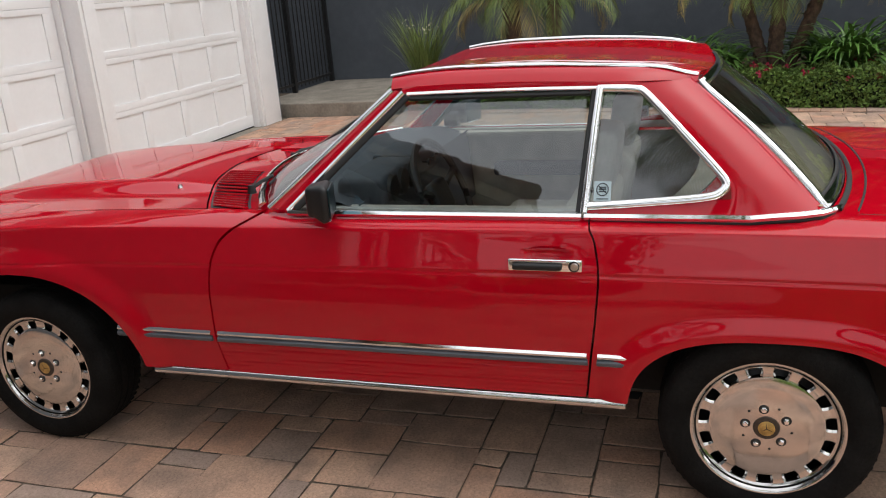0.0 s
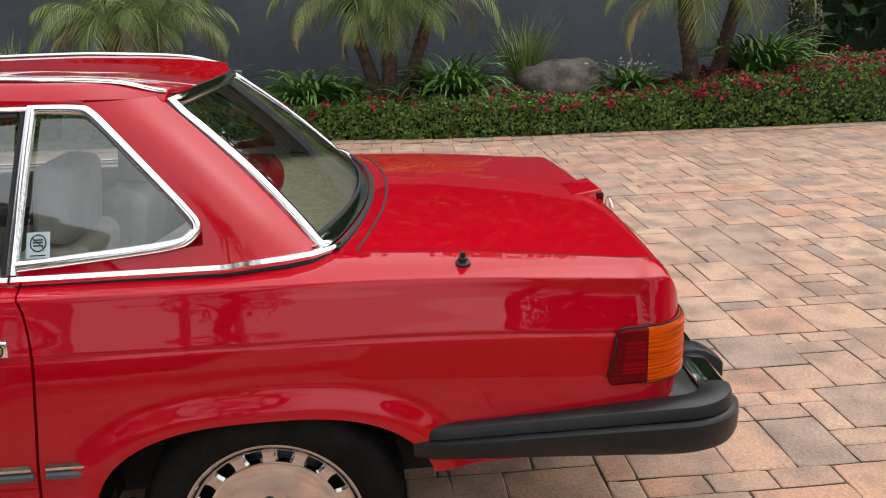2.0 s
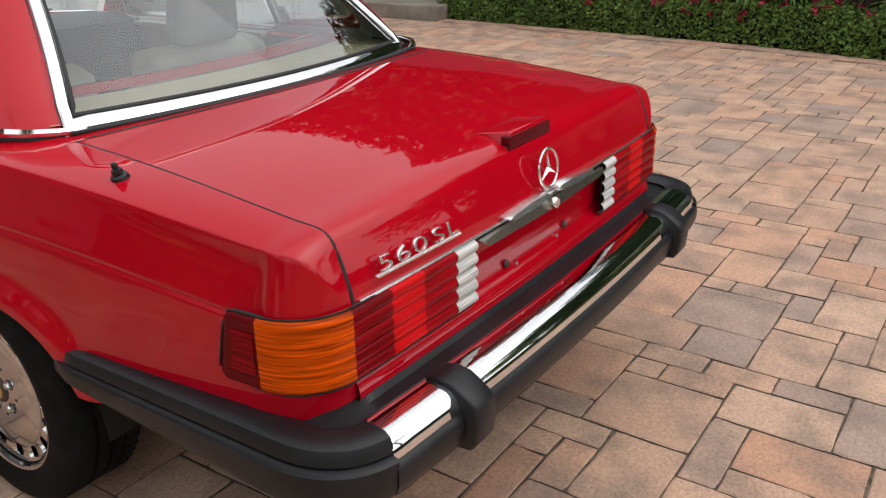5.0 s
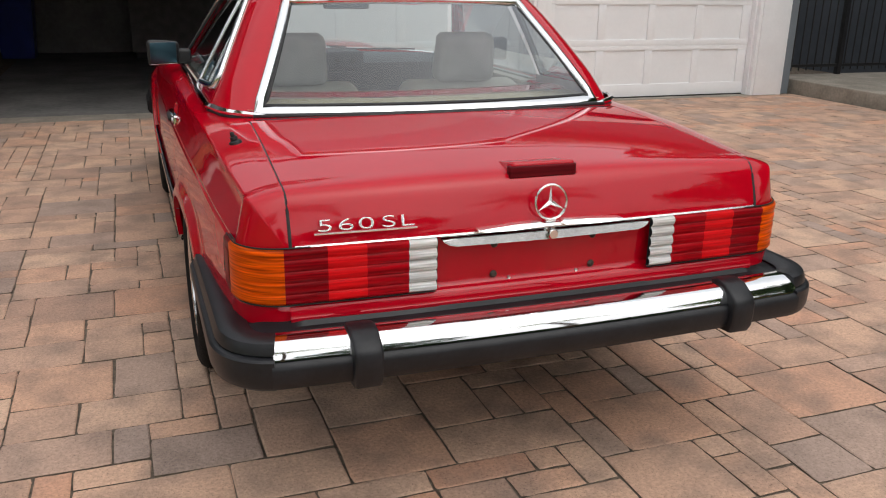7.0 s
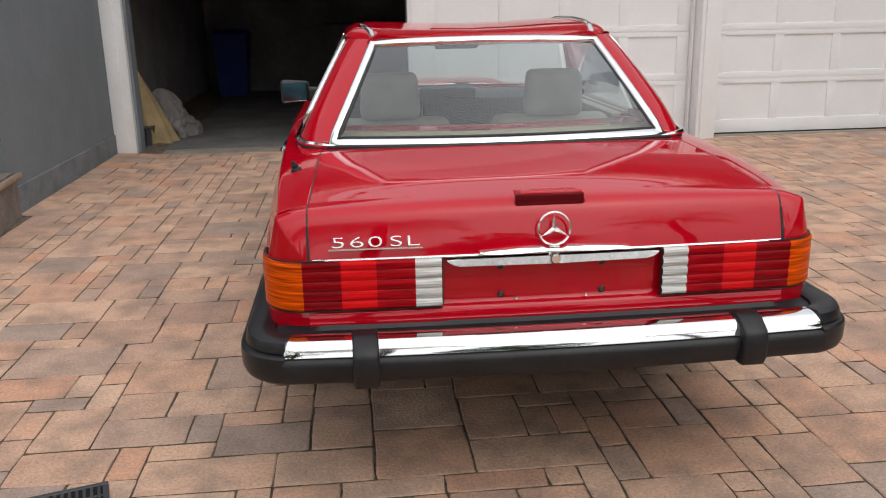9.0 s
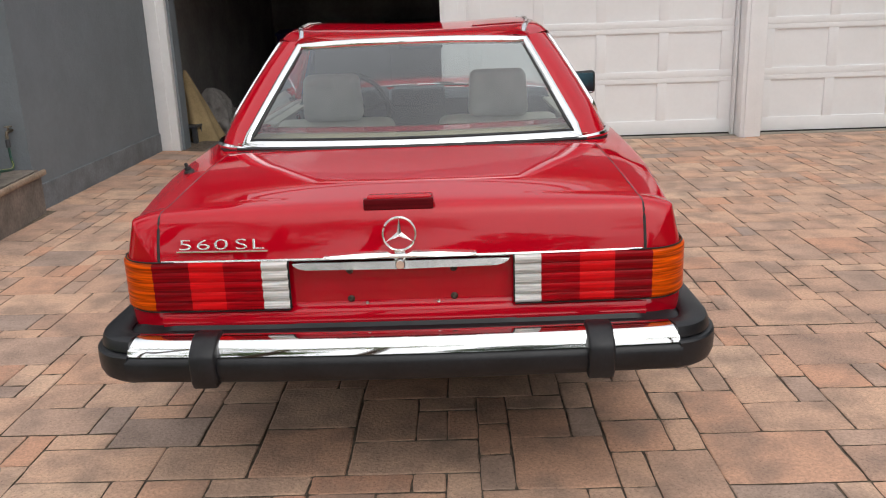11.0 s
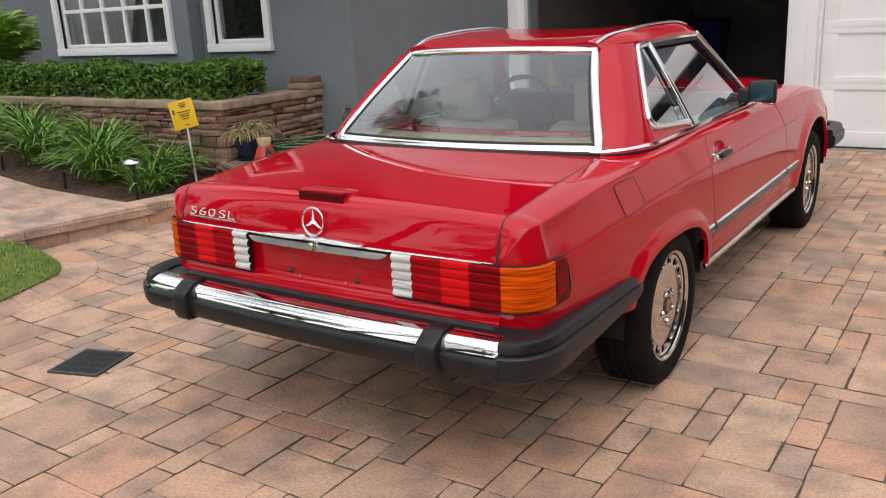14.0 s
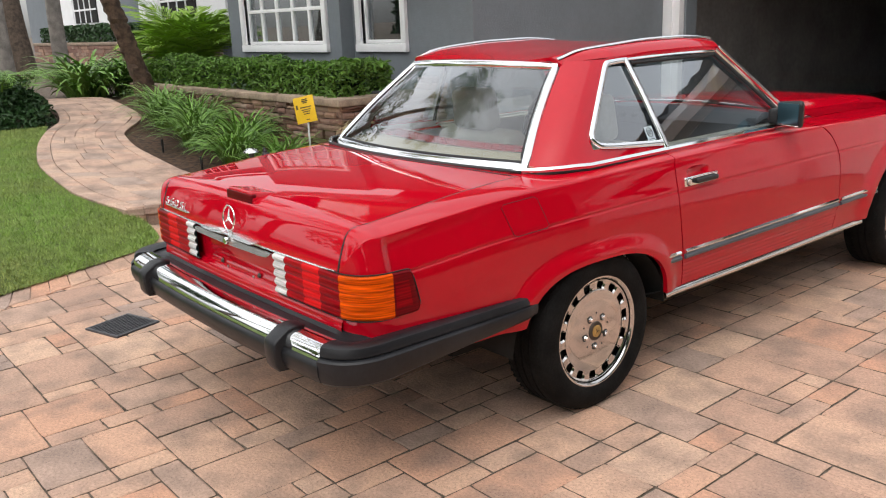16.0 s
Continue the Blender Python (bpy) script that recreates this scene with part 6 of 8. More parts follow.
part("rear_bulkhead", blk((-0.60, 0.02, 0.46), (0.60, 0.14, 0.80), 0.02), grey_leather, car, "beige rear bulkhead", 40)


def shelf_band(d0, d1, half, z0, z1):
    """A strip of the shelf, d0 to d1 metres ahead of the foot of the rear glass and bowed with it."""
    return grid(30, 4, lambda u, v: ((2 * u - 1) * half, -0.215 + 0.090 * (2 * u - 1) ** 2 + d0 + (d1 - d0) * v, z0 + (z1 - z0) * v))


part("parcel_shelf", shelf_band(0.0, 0.230, 0.615, 0.868, 0.872), tan_carpet, car, "tan carpeted parcel shelf", 40)
part("soft_top_lid", shelf_band(0.231, 0.335, 0.600, 0.876, 0.880), red, car, "red painted lid of the soft top box", 40)
part("soft_top_cover", shelf_band(0.336, 0.420, 0.590, 0.882, 0.862), cream, car, "cream edge of the soft top box", 40)


def seat(x):
    sb = bmesh.new()
    box(sb, (-0.255, -0.07, 0.0), (0.255, 0.07, 0.45), 0.055, 4, pose(x, 0.60, 0.42, 0, 0, 0) @ pose(0, 0, 0, 12, 0, 0))
    root = part("seat", sb, cream, car, "cream leather seat", 50)
    part("seat_cushion", blk((x - 0.26, 0.56, 0.42), (x + 0.26, 1.02, 0.56), 0.05, 4), cream, root, "", 50)
    hr = bmesh.new()
    box(hr, (-0.125, -0.05, 0.0), (0.125, 0.05, 0.19), 0.038, 4, pose(x, 0.50, 0.865, 8, 0, 0))
    for v in hr.verts:
        if v.co.z > 1.0:
            v.co.x = x + (v.co.x - x) * 0.93
    head = part("headrest", hr, grey_leather, root, "grey-beige leather headrest", 50)
    for dx in (-0.05, 0.05):
        part("headrest_post", tube([(x + dx, 0.50, 0.80), (x + dx, 0.50, 0.90)], 0.006, 8), chrome, head, "", 40)


seat(-0.355)
seat(0.335)
db = grid(30, 10, lambda u, v: ((2 * u - 1) * 0.63, 1.22 + 0.30 * v + 0.16 * (1 - (2 * u - 1) ** 2) * v, 0.80 + 0.085 * math.sin(math.pi * min(1, v + 0.28) * 0.62)))
grid(30, 4, lambda u, v: ((2 * u - 1) * 0.63, 1.22 - 0.02 * v, 0.865 - 0.30 * v), bm=db)
dash = part("dashboard", db, dash_mat, car, "dark padded dashboard", 50)
part("instrument_hood", blk((-0.54, 1.17, 0.82), (-0.18, 1.34, 0.925), 0.035, 4), dash_mat, dash, "", 50)
for x in (-0.10, -0.028, 0.044):
    part("vent", lathe([(0.004, 0.0), (0.004, 0.022), (0.012, 0.025), (0.012, 0.029), (0.0, 0.032)], 24, "z", pose(x, 1.186, 0.882, 90)), black, dash, "round black air vent", 40)
part("vent_hood", blk((-0.16, 1.184, 0.835), (0.105, 1.36, 0.922), 0.014, 3), dash_mat, dash, "", 50)
for x in (-0.46, -0.36, -0.26):
    part("dial", lathe([(0, 0.012), (0.042, 0.012), (0.048, 0.0)], 24, "z", pose(x, 1.172, 0.875, 90)), black, dash, "round dial", 40)
sw = bmesh.new()
m = pose(-0.36, 1.02, 0.825, 68, 0, 0)
tube([m @ Vector((0.195 * math.cos(a), 0.195 * math.sin(a), 0)) for a in np.linspace(0, 2 * math.pi, 40, endpoint=False)], 0.013, 8, True, sw)
for a in (0.3, math.pi - 0.3, -0.7, math.pi + 0.7):
    tube([m @ Vector((0.04 * math.cos(a), 0.04 * math.sin(a), -0.02)), m @ Vector((0.19 * math.cos(a), 0.19 * math.sin(a), 0))], 0.013, 6, False, sw)
box(sw, (-0.075, -0.06, -0.04), (0.075, 0.06, 0.0), 0.02, 3, m)
part("steering_wheel", sw, black, car, "black four-spoke steering wheel", 40)
part("console", blk((-0.09, 0.35, 0.44), (0.09, 1.25, 0.66), 0.03, 3), grey_leather, car, "beige centre console", 40)
im = part("inside_mirror", blk((-0.105, 1.075, 1.118), (0.105, 1.100, 1.172), 0.012, 3), black, car, "inside mirror under the roof", 40)
part("mirror_pane", blk((-0.094, 1.0715, 1.124), (0.094, 1.076, 1.166), 0.002, 1), mirror_glass, im, "", 40)
for s in (-1, 1):
    part("door_panel", sided(grid(12, 6, lambda u, v: (0.70 - 0.05 * v, 0.50 + 0.92 * u, 0.855 - 0.40 * v)), s), cream, car, "cream inner door panel", 40)
    part("inner_sill", sided(blk((0.60, 0.50, 0.843), (0.698, 1.42, 0.858), 0.004), s), cream, car, "", 40)
    part("sun_visor", sided(blk((0.10, 1.04, 1.165), (0.42, 1.13, 1.178), 0.004), s), cream, car, "cream sun visor", 40)
    part("armrest", sided(blk((0.585, 0.62, 0.66), (0.66, 1.10, 0.72), 0.02, 3), s), dash_mat, car, "dark armrest", 40)
for s in (-1, 1):
    part("side_trim", sided(grid(10, 6, lambda u, v: (window_x(0.89) - 0.022 + 0.004 * v, 0.05 + 0.45 * u, 0.45 + (0.442 - 0.012 * u) * v)), s), grey_leather, car, "grey-beige side trim behind the seat", 40)
part("headliner", grid(16, 10, lambda u, v: ((2 * u - 1) * 0.47, 0.23 + 0.86 * v, 1.192 + roof_crown(0.23 + 0.86 * v))), grey_leather, car, "beige headliner", 40)

# ---- garden walls, kerbs and small things ----
PATH_L = [(-3.18, -0.27), (-3.9, -0.42), (-4.6, -0.40), (-5.4, -0.22), (-6.0, 0.02), (-6.5, 0.30), (-7.1, 0.42), (-7.6, -0.2)]
PATH_R = [(-3.02, 0.72), (-3.5, 0.60), (-4.1, 0.50), (-4.8, 0.50), (-5.5, 0.60), (-6.4, 1.10), (-7.4, 1.15), (-8.5, 0.2)]


def path_pt(u, v):
    """u 0 to 1 along the garden path, v 0 (lawn side) to 1 (bed side)."""
    n = len(PATH_L) - 1
    a = [curve(u * n, list(range(n + 1)), [p[k] for p in PATH_L]) for k in (0, 1)]
    b = [curve(u * n, list(range(n + 1)), [p[k] for p in PATH_R]) for k in (0, 1)]
    x, y = a[0] + (b[0] - a[0]) * v, a[1] + (b[1] - a[1]) * v
    return Vector((x, y, garden(x) + 0.062))


def slab_piece(p, q, r, s, drop=0.05, gap=0.004, soft=0.006):
    """A cobble with soft top edges between four plan corners."""
    bm = bmesh.new()
    c = (p + q + r + s) / 4
    top = []
    low = []
    base = []
    for k in (p, q, r, s):
        d = (c - k)
        d.z = 0
        d.normalize()
        base.append(bm.verts.new(k + d * gap - Vector((0, 0, drop))))
        low.append(bm.verts.new(k + d * gap - Vector((0, 0, soft))))
        top.append(bm.verts.new(k + d * (gap + soft * 1.4)))
    bm.faces.new(top)
    for i in range(4):
        j = (i + 1) % 4
        bm.faces.new((low[i], low[j], top[j], top[i]))
        bm.faces.new((base[i], base[j], low[j], low[i]))
    return bm


gp = thing("pavement_path", "curving garden path of tumbled pavers with a border course", "path", kind="structure")
part("path_bed", grid(60, 6, lambda u, v: path_pt(u, v) - Vector((0, 0, 0.012))), joint_sand, gp, "sandy path bed", 60)
rr = random.Random(5)
NU = 66
for v0, v1 in ((0.0, 0.13), (0.87, 1.0)):
    for i in range(NU):
        a, b = i / NU, (i + 1) / NU
        part("paver", slab_piece(path_pt(a, v0), path_pt(b, v0), path_pt(b, v1), path_pt(a, v1), 0.05, 0.003, 0.004), path_paver, gp, "")
i = 0
while i < NU:
    long = rr.choice((2, 3, 3, 4))
    a, b = i / NU, min(1.0, (i + long) / NU)
    cuts = rr.choice(((0.13, 0.38, 0.62, 0.87), (0.13, 0.31, 0.56, 0.87), (0.13, 0.44, 0.69, 0.87), (0.13, 0.27, 0.47, 0.67, 0.87)))
    for v0, v1 in zip(cuts, cuts[1:]):
        m = [a, b] if rr.random() < 0.5 else [a, a + (b - a) * rr.choice((0.4, 0.5, 0.6)), b]
        for p, q in zip(m, m[1:]):
            part("paver", slab_piece(path_pt(p, v0), path_pt(q, v0), path_pt(q, v1), path_pt(p, v1), 0.05, 0.0025, 0.0035), path_paver, gp, "")
    i += long

# kerb along the drive in front of path and bed
KERB = [(-2.89, 1.42), (-2.99, 0.9), (-3.10, 0.3), (-3.18, -0.25)]
kb = thing("kerb", "low brown paver kerb edging the garden bed and path", "kerb", kind="structure")
nk = 13
for i in range(nk):
    def kp(t, off):
        x = curve(t * 3, [0, 1, 2, 3], [p[0] for p in KERB]) - off
        y = curve(t * 3, [0, 1, 2, 3], [p[1] for p in KERB])
        return Vector((x, y, garden(-3.05) + 0.085))
    a, b = i / nk, (i + 1) / nk
    part("paver", slab_piece(kp(a, 0.0), kp(b, 0.0), kp(b, 0.20), kp(a, 0.20), 0.055), path_paver, kb, "")
    if i % 2 == 0:
        m = min(1.0, (i + 2) / nk)
        part("kerb_block", slab_piece(kp(a, 0.012) - Vector((0, 0, 0.056)), kp(m, 0.012) - Vector((0, 0, 0.056)), kp(m, 0.19) - Vector((0, 0, 0.056)), kp(a, 0.19) - Vector((0, 0, 0.056)), 0.16), paver_piece, kb, "")
# kerb face on the lawn side of the path
for i in range(12):
    a, b = i / 12 * 0.55, (i + 1) / 12 * 0.55
    p, q = path_pt(a, 0.0), path_pt(b, 0.0)
    p2, q2 = path_pt(a, 0.13), path_pt(b, 0.13)
    dz = Vector((0, 0, 0.052))
    part("kerb_block", slab_piece(p - dz + (p2 - p) * 0.1, q - dz + (q2 - q) * 0.1, q2 - dz, p2 - dz, 0.10), paver_piece, kb, "")

# planting bed
bed = grid(40, 10, lambda u, v: (lambda p, w: Vector((p.x + (w[0] - p.x) * v, p.y + (w[1] - p.y) * v, garden(p.x) + 0.035 + 0.03 * v + 0.012 * noise.noise((p.x * 3 + v * 4, p.y * 3, v * 5)))))(path_pt(u * 0.86, 1.0) if u > 0.02 else Vector((-3.08, 1.2, 0.1)), (-3.10 - 4.6 * u, 1.62)))
solid("soil_bed", bed, soil, "dark mulched planting bed beside the path", "soil", kind="structure", smooth=60)

# stone planter: ledge stones, cap and soil
PX0, PX1, PY, CAPZ = -7.75, -3.18, 1.56, 0.775
pl = thing("stone_planter", "raised planter of stacked brown ledge stone with flat caps", "planter", kind="structure")
core = bmesh.new()
box(core, (PX0 + 0.05, PY + 0.05, -0.02), (PX1 - 0.05, PY + 0.26, CAPZ - 0.07))
box(core, (PX1 - 0.27, PY + 0.05, -0.02), (PX1 - 0.05, 2.66, CAPZ - 0.07))
part("core", core, joint_sand, pl, "dark mortar core")
rs = random.Random(11)


def ledge(p0, p1, inward, z):
    """One course of ledge stones from p0 to p1."""
    p0, p1 = Vector(p0), Vector(p1)
    d = (p1 - p0)
    length = d.length
    d.normalize()
    t = 0.0
    while t < length - 0.02:
        w = min(rs.uniform(0.09, 0.27), length - t)
        if length - t - w < 0.07:
            w = length - t
        h = z[1] - z[0]
        sub = [(z[0], z[1])] if rs.random() < (0.45 if h > 0.065 else 0.85) else [(z[0], z[0] + h * 0.48), (z[0] + h * 0.5, z[1])]
        for a, b in sub:
            proud = rs.uniform(-0.008, 0.030)
            bm = bmesh.new()
            q0, q1 = p0 + d * (t + 0.003), p0 + d * (t + w - 0.003)
            n = 3
            front = []
            for i in range(n + 1):
                f = q0 + (q1 - q0) * (i / n)
                o = proud + rs.uniform(-0.009, 0.009)
                front.append((f - inward * o, rs.uniform(-0.005, 0.005)))
            tops = [bm.verts.new((f.x, f.y, b - 0.004 + e)) for f, e in front]
            mids = [bm.verts.new((f.x - inward.x * 0.006, f.y - inward.y * 0.006, (a + b) / 2 + e)) for f, e in front]
            bots = [bm.verts.new((f.x, f.y, a + 0.003 + e)) for f, e in front]
            bt = [bm.verts.new((f.x + inward.x * 0.09, f.y + inward.y * 0.09, b - 0.004 + e)) for f, e in front]
            bb = [bm.verts.new((f.x + inward.x * 0.09, f.y + inward.y * 0.09, a + 0.003 + e)) for f, e in front]
            for i in range(n):
                for r, q in ((bt, tops), (tops, mids), (mids, bots), (bots, bb)):
                    bm.faces.new((r[i], r[i + 1], q[i + 1], q[i]))
            for i in (0, n):
                bm.faces.new((bt[i], tops[i], mids[i], bots[i], bb[i]))
            part("stone", bm, ledge_stone, pl, "")
        t += w


z = -0.02
while z < CAPZ - 0.10:
    h = rs.choice((0.05, 0.065, 0.085, 0.10))
    h = min(h, CAPZ - 0.06 - z)
    x_left = PX0 if z > 0.35 else max(PX0, -2.0 - (z + 0.12) / 0.105)
    ledge((x_left, PY, 0), (PX1, PY, 0), Vector((0, 1)).to_3d(), (z, z + h))
    ledge((PX1, PY, 0), (PX1, 2.65, 0), Vector((-1, 0)).to_3d(), (z, z + h))
    z += h
for i in range(9):
    a = PX0 - 0.04 + (PX1 + 0.04 - PX0 + 0.04) * i / 9
    b = PX0 - 0.04 + (PX1 + 0.04 - PX0 + 0.04) * (i + 1) / 9
    part("cap_stone", blk((a + 0.002, PY - 0.045, CAPZ - 0.058), (b - 0.002, PY + 0.27, CAPZ), 0.010, 2), cap_mat, pl, "", 40)
for i in range(2):
    a, b = PY + 0.272 + 0.41 * i, PY + 0.27 + 0.41 * (i + 1)
    part("cap_stone", blk((PX1 - 0.27, a, CAPZ - 0.058), (PX1 + 0.042, b - 0.002, CAPZ), 0.010, 2), cap_mat, pl, "", 40)
part("end_stone", blk((PX1 - 0.20, 2.46, CAPZ + 0.002), (PX1 + 0.05, 2.645, CAPZ + 0.055), 0.012, 2), ledge_stone, pl, "", 40)
part("end_stone", blk((PX1 - 0.18, 2.48, CAPZ + 0.057), (PX1 + 0.03, 2.645, CAPZ + 0.105), 0.012, 2), ledge_stone, pl, "", 40)
part("planter_soil", blk((PX0, PY + 0.2, 0.4), (PX1 - 0.2, 2.2, CAPZ - 0.03)), soil, pl, "dark soil")
part("pipe_piece", tube([(-3.42, 1.98, CAPZ + 0.012), (-3.30, 2.06, CAPZ + 0.014)], 0.013, 10), plastic_grey, pl, "")

# cast step beside the planter
sb = bmesh.new()
poly = [(-3.34, 1.60), (-2.60, 1.300), (-2.72, 2.649), (-3.34, 2.649)]
lo = [sb.verts.new((x, y, -0.02)) for x, y in poly]
hi = [sb.verts.new((x, y, 0.325)) for x, y in poly]
sb.faces.new(lo), sb.faces.new(hi)
for i in range(4):
    sb.faces.new((lo[i], lo[(i + 1) % 4], hi[(i + 1) % 4], hi[i]))
bmesh.ops.bevel(sb, geom=[e for e in sb.edges if e.verts[0].co.z > 0.3 or e.verts[1].co.z > 0.3], offset=0.014, segments=3, affect="EDGES")
st = solid("step_cast", sb, slab_mat, "grey-brown cast concrete step by the house wall", "step", kind="structure", smooth=40)
nb = bmesh.new()
ex = [(-3.36, 1.592), (-2.585, 1.277), (-2.70, 2.648)]
pts = [Vector((x, y, 0.3055)) for x, y in ex]
band(pts, Vector((0.45, -0.9, 0)), 0.042, 0.018, bm=nb, round_=True)
part("nosing", nb, cap_mat, st, "rounded step nosing", 40)

# things on the step
SZ = 0.3245
pot = thing("plant_pot", "dark blue glazed pot with a dried spider plant on the step", "plant pot")
part("pot_body", lathe([(0.0, 0.004), (0.074, 0.004), (0.084, 0.014), (0.100, 0.150), (0.106, 0.176), (0.108, 0.188), (0.101, 0.190), (0.094, 0.176), (0.0, 0.165)], 36, "z", pose(-3.10, 1.70, SZ)), pot_blue, pot, "dark blue glazed pot", 40)
part("saucer", lathe([(0.0, 0.0), (0.096, 0.0), (0.108, 0.015), (0.100, 0.015), (0.0, 0.008)], 32, "z", pose(-3.10, 1.70, SZ)), black, pot, "dark saucer", 40)


def strap_leaves(n, length, width, spread, seed, lift=0.9, droop=1.0, segs=6, origin=(0, 0, 0), base_r=0.04):
    """Arching strap leaves from one crown."""
    r = random.Random(seed)
    verts, faces = [], []
    for _ in range(n):
        a = r.uniform(0, 2 * math.pi)
        L = length * r.uniform(0.6, 1.15)
        w = width * r.uniform(0.7, 1.2)
        out_ = spread * r.uniform(0.25, 1.0)
        bx, by = origin[0] + base_r * r.uniform(-1, 1), origin[1] + base_r * r.uniform(-1, 1)
        ca, sa = math.cos(a), math.sin(a)
        twist = r.uniform(-0.5, 0.5)
        elev = r.uniform(0.6, 1.0) * lift
        k0 = len(verts)
        x = h = 0.0
        ang = math.atan2(elev, out_)
        for s in range(segs + 1):
            t = s / segs
            ww = w * (0.55 + 0.9 * t) * (1 - t ** 3) if t < 1 else 0.0008
            ww = max(ww, 0.0008)
            px, py = bx + ca * x, by + sa * x
            tw = twist * t
            dx, dy, dz = -sa * math.cos(tw), ca * math.cos(tw), math.sin(tw)
            verts.append((px - dx * ww, py - dy * ww, origin[2] + h - dz * ww))
            verts.append((px + dx * ww, py + dy * ww, origin[2] + h + dz * ww))
            x += math.cos(ang) * L / segs
            h += math.sin(ang) * L / segs
            ang -= droop * (1.9 / segs) * (0.35 + t)
            if h < 0.01 and s:
                ang = max(ang, -0.1)
        for s in range(segs):
            i = k0 + 2 * s
            faces.append((i, i + 1, i + 3, i + 2))
    return verts, faces


def pyd(name, vf, mats, parent=None, label="", smooth=False):
    me = bpy.data.meshes.new(name)
    me.from_pydata(vf[0], [], vf[1])
    for m in (mats if isinstance(mats, list) else [mats]):
        me.materials.append(m)
    if smooth:
        me.shade_smooth()
    ob = new(name, me)
    if parent is not None:
        ob.parent = parent
    return tagged(ob, label)


pyd("dry_leaves", strap_leaves(420, 0.27, 0.0036, 0.9, 3, 0.85, 1.75, 8, (-3.10, 1.70, SZ + 0.172), 0.07), dry_grass, pot, "dried straw-coloured leaves")
rc = thing("red_container", "red plastic container with a cream cap on the step", "container")
part("container_body", lathe([(0.0, 0.0), (0.090, 0.0), (0.096, 0.010), (0.092, 0.026), (0.066, 0.100), (0.050, 0.124), (0.0, 0.126)], 8, "z", pose(-2.86, 1.63, SZ, 0, 0, 20)), red_plastic, rc, "red tapered body", 25)
part("container_cap", lathe([(0.0, 0.182), (0.052, 0.182), (0.055, 0.175), (0.044, 0.124), (0.0, 0.124)], 24, "z", pose(-2.86, 1.63, SZ)), cream_plastic, rc, "cream cap", 40)
ho = thing("garden_hose", "coiled green garden hose with a yellow stripe on the step", "hose")
hpts = []
for i in range(8 * 28):
    a = 2 * math.pi * i / 28
    k = i / 28
    cx, cy_ = -2.99 + 0.045 * math.sin(k * 2.1), 2.12 + 0.05 * math.sin(k * 1.3 + 1)
    r1, r2 = 0.155 + 0.030 * math.sin(k * 2.9), 0.255 + 0.050 * math.cos(k * 1.9)
    hpts.append((cx + r1 * math.cos(a), cy_ + r2 * math.sin(a), SZ + 0.011 + 0.0095 * k + 0.010 * math.sin(a * 2 + k * 1.7)))
hpts = [Vector(p) for p in hpts]
end = smooth_path([hpts[-1], (-2.78, 2.28, SZ + 0.06), (-2.80, 2.45, SZ + 0.05), (-2.86, 2.555, SZ + 0.10), (-2.872, 2.572, SZ + 0.17)], 6)
part("coil", tube(hpts + end[1:], 0.0095, 8), hose_mat, ho, "green hose", 50)
part("stripe", tube([p + Vector((0, 0, 0.0078)) for p in hpts + end[1:]], 0.0028, 5), hose_stripe, ho, "yellow stripe", 50)
tap = thing("wall_tap", "tarnished brass garden tap on the house wall", "tap")
part("spout", tube(smooth_path([(-2.872, 2.66, 0.60), (-2.872, 2.60, 0.60), (-2.872, 2.575, 0.585), (-2.872, 2.572, 0.55)], 5), 0.011, 10), brass, tap, "", 50)
part("tap_handle", lathe([(0.0, 0.008), (0.026, 0.006), (0.028, 0.0), (0.0, -0.004)], 12, "z", pose(-2.872, 2.605, 0.628)), brass, tap, "round tap handle", 40)
part("tap_stem", tube([(-2.872, 2.605, 0.60), (-2.872, 2.605, 0.628)], 0.008, 8), brass, tap, "")
part("connector", lathe([(0.0, 0.0), (0.016, 0.0), (0.016, 0.045), (0.012, 0.055), (0.0, 0.055)], 14, "z", pose(-2.872, 2.572, 0.495)), plastic_grey, tap, "dark hose connector", 40)

# garden sign
sg = thing("garden_sign", "small yellow lawn sign on a white stake in the bed", "sign")
sm = pose(-3.345, 1.335, 0.605, -4, -11, 30)
part("board", blk((-0.094, -0.003, 0.0), (0.094, 0.003, 0.21), 0.003, 2, sm), yellow, sg, "yellow sign board", 30)
for zz, ww in ((0.182, 0.050), (0.168, 0.060), (0.155, 0.040), (0.120, 0.105), (0.100, 0.085), (0.084, 0.070), (0.066, 0.055), (0.020, 0.030)):
    part("print_bar", blk((-ww / 2 + 0.012, -0.0046, zz), (ww / 2 + 0.012, -0.0034, zz + 0.008), 0, 1, sm), sign_ink, sg, "illegible dark print bar")
part("print_mark", blk((-0.076, -0.0046, 0.115), (-0.060, -0.0034, 0.150), 0, 1, sm), sign_ink, sg, "dark print mark")
part("stake", tube([sm @ Vector((0.0, 0.006, 0.16)), sm @ Vector((0.0, 0.006, 0.0)), (-3.25, 1.285, 0.10)], 0.008, 8), stake_mat, sg, "white stake")

# solar path lamp and bed spikes
sl = thing("path_lamp", "black solar path lamp with a chrome top in the bed", "path lamp")
part("lamp_stake", tube([(-3.32, 0.80, 0.10), (-3.32, 0.80, 0.40)], 0.010, 8), black, sl, "black stake")
part("lamp_glass", lathe([(0.0, 0.0), (0.018, 0.0), (0.026, 0.05), (0.0, 0.05)], 14, "z", pose(-3.32, 0.80, 0.39)), plastic_grey, sl, "", 40)
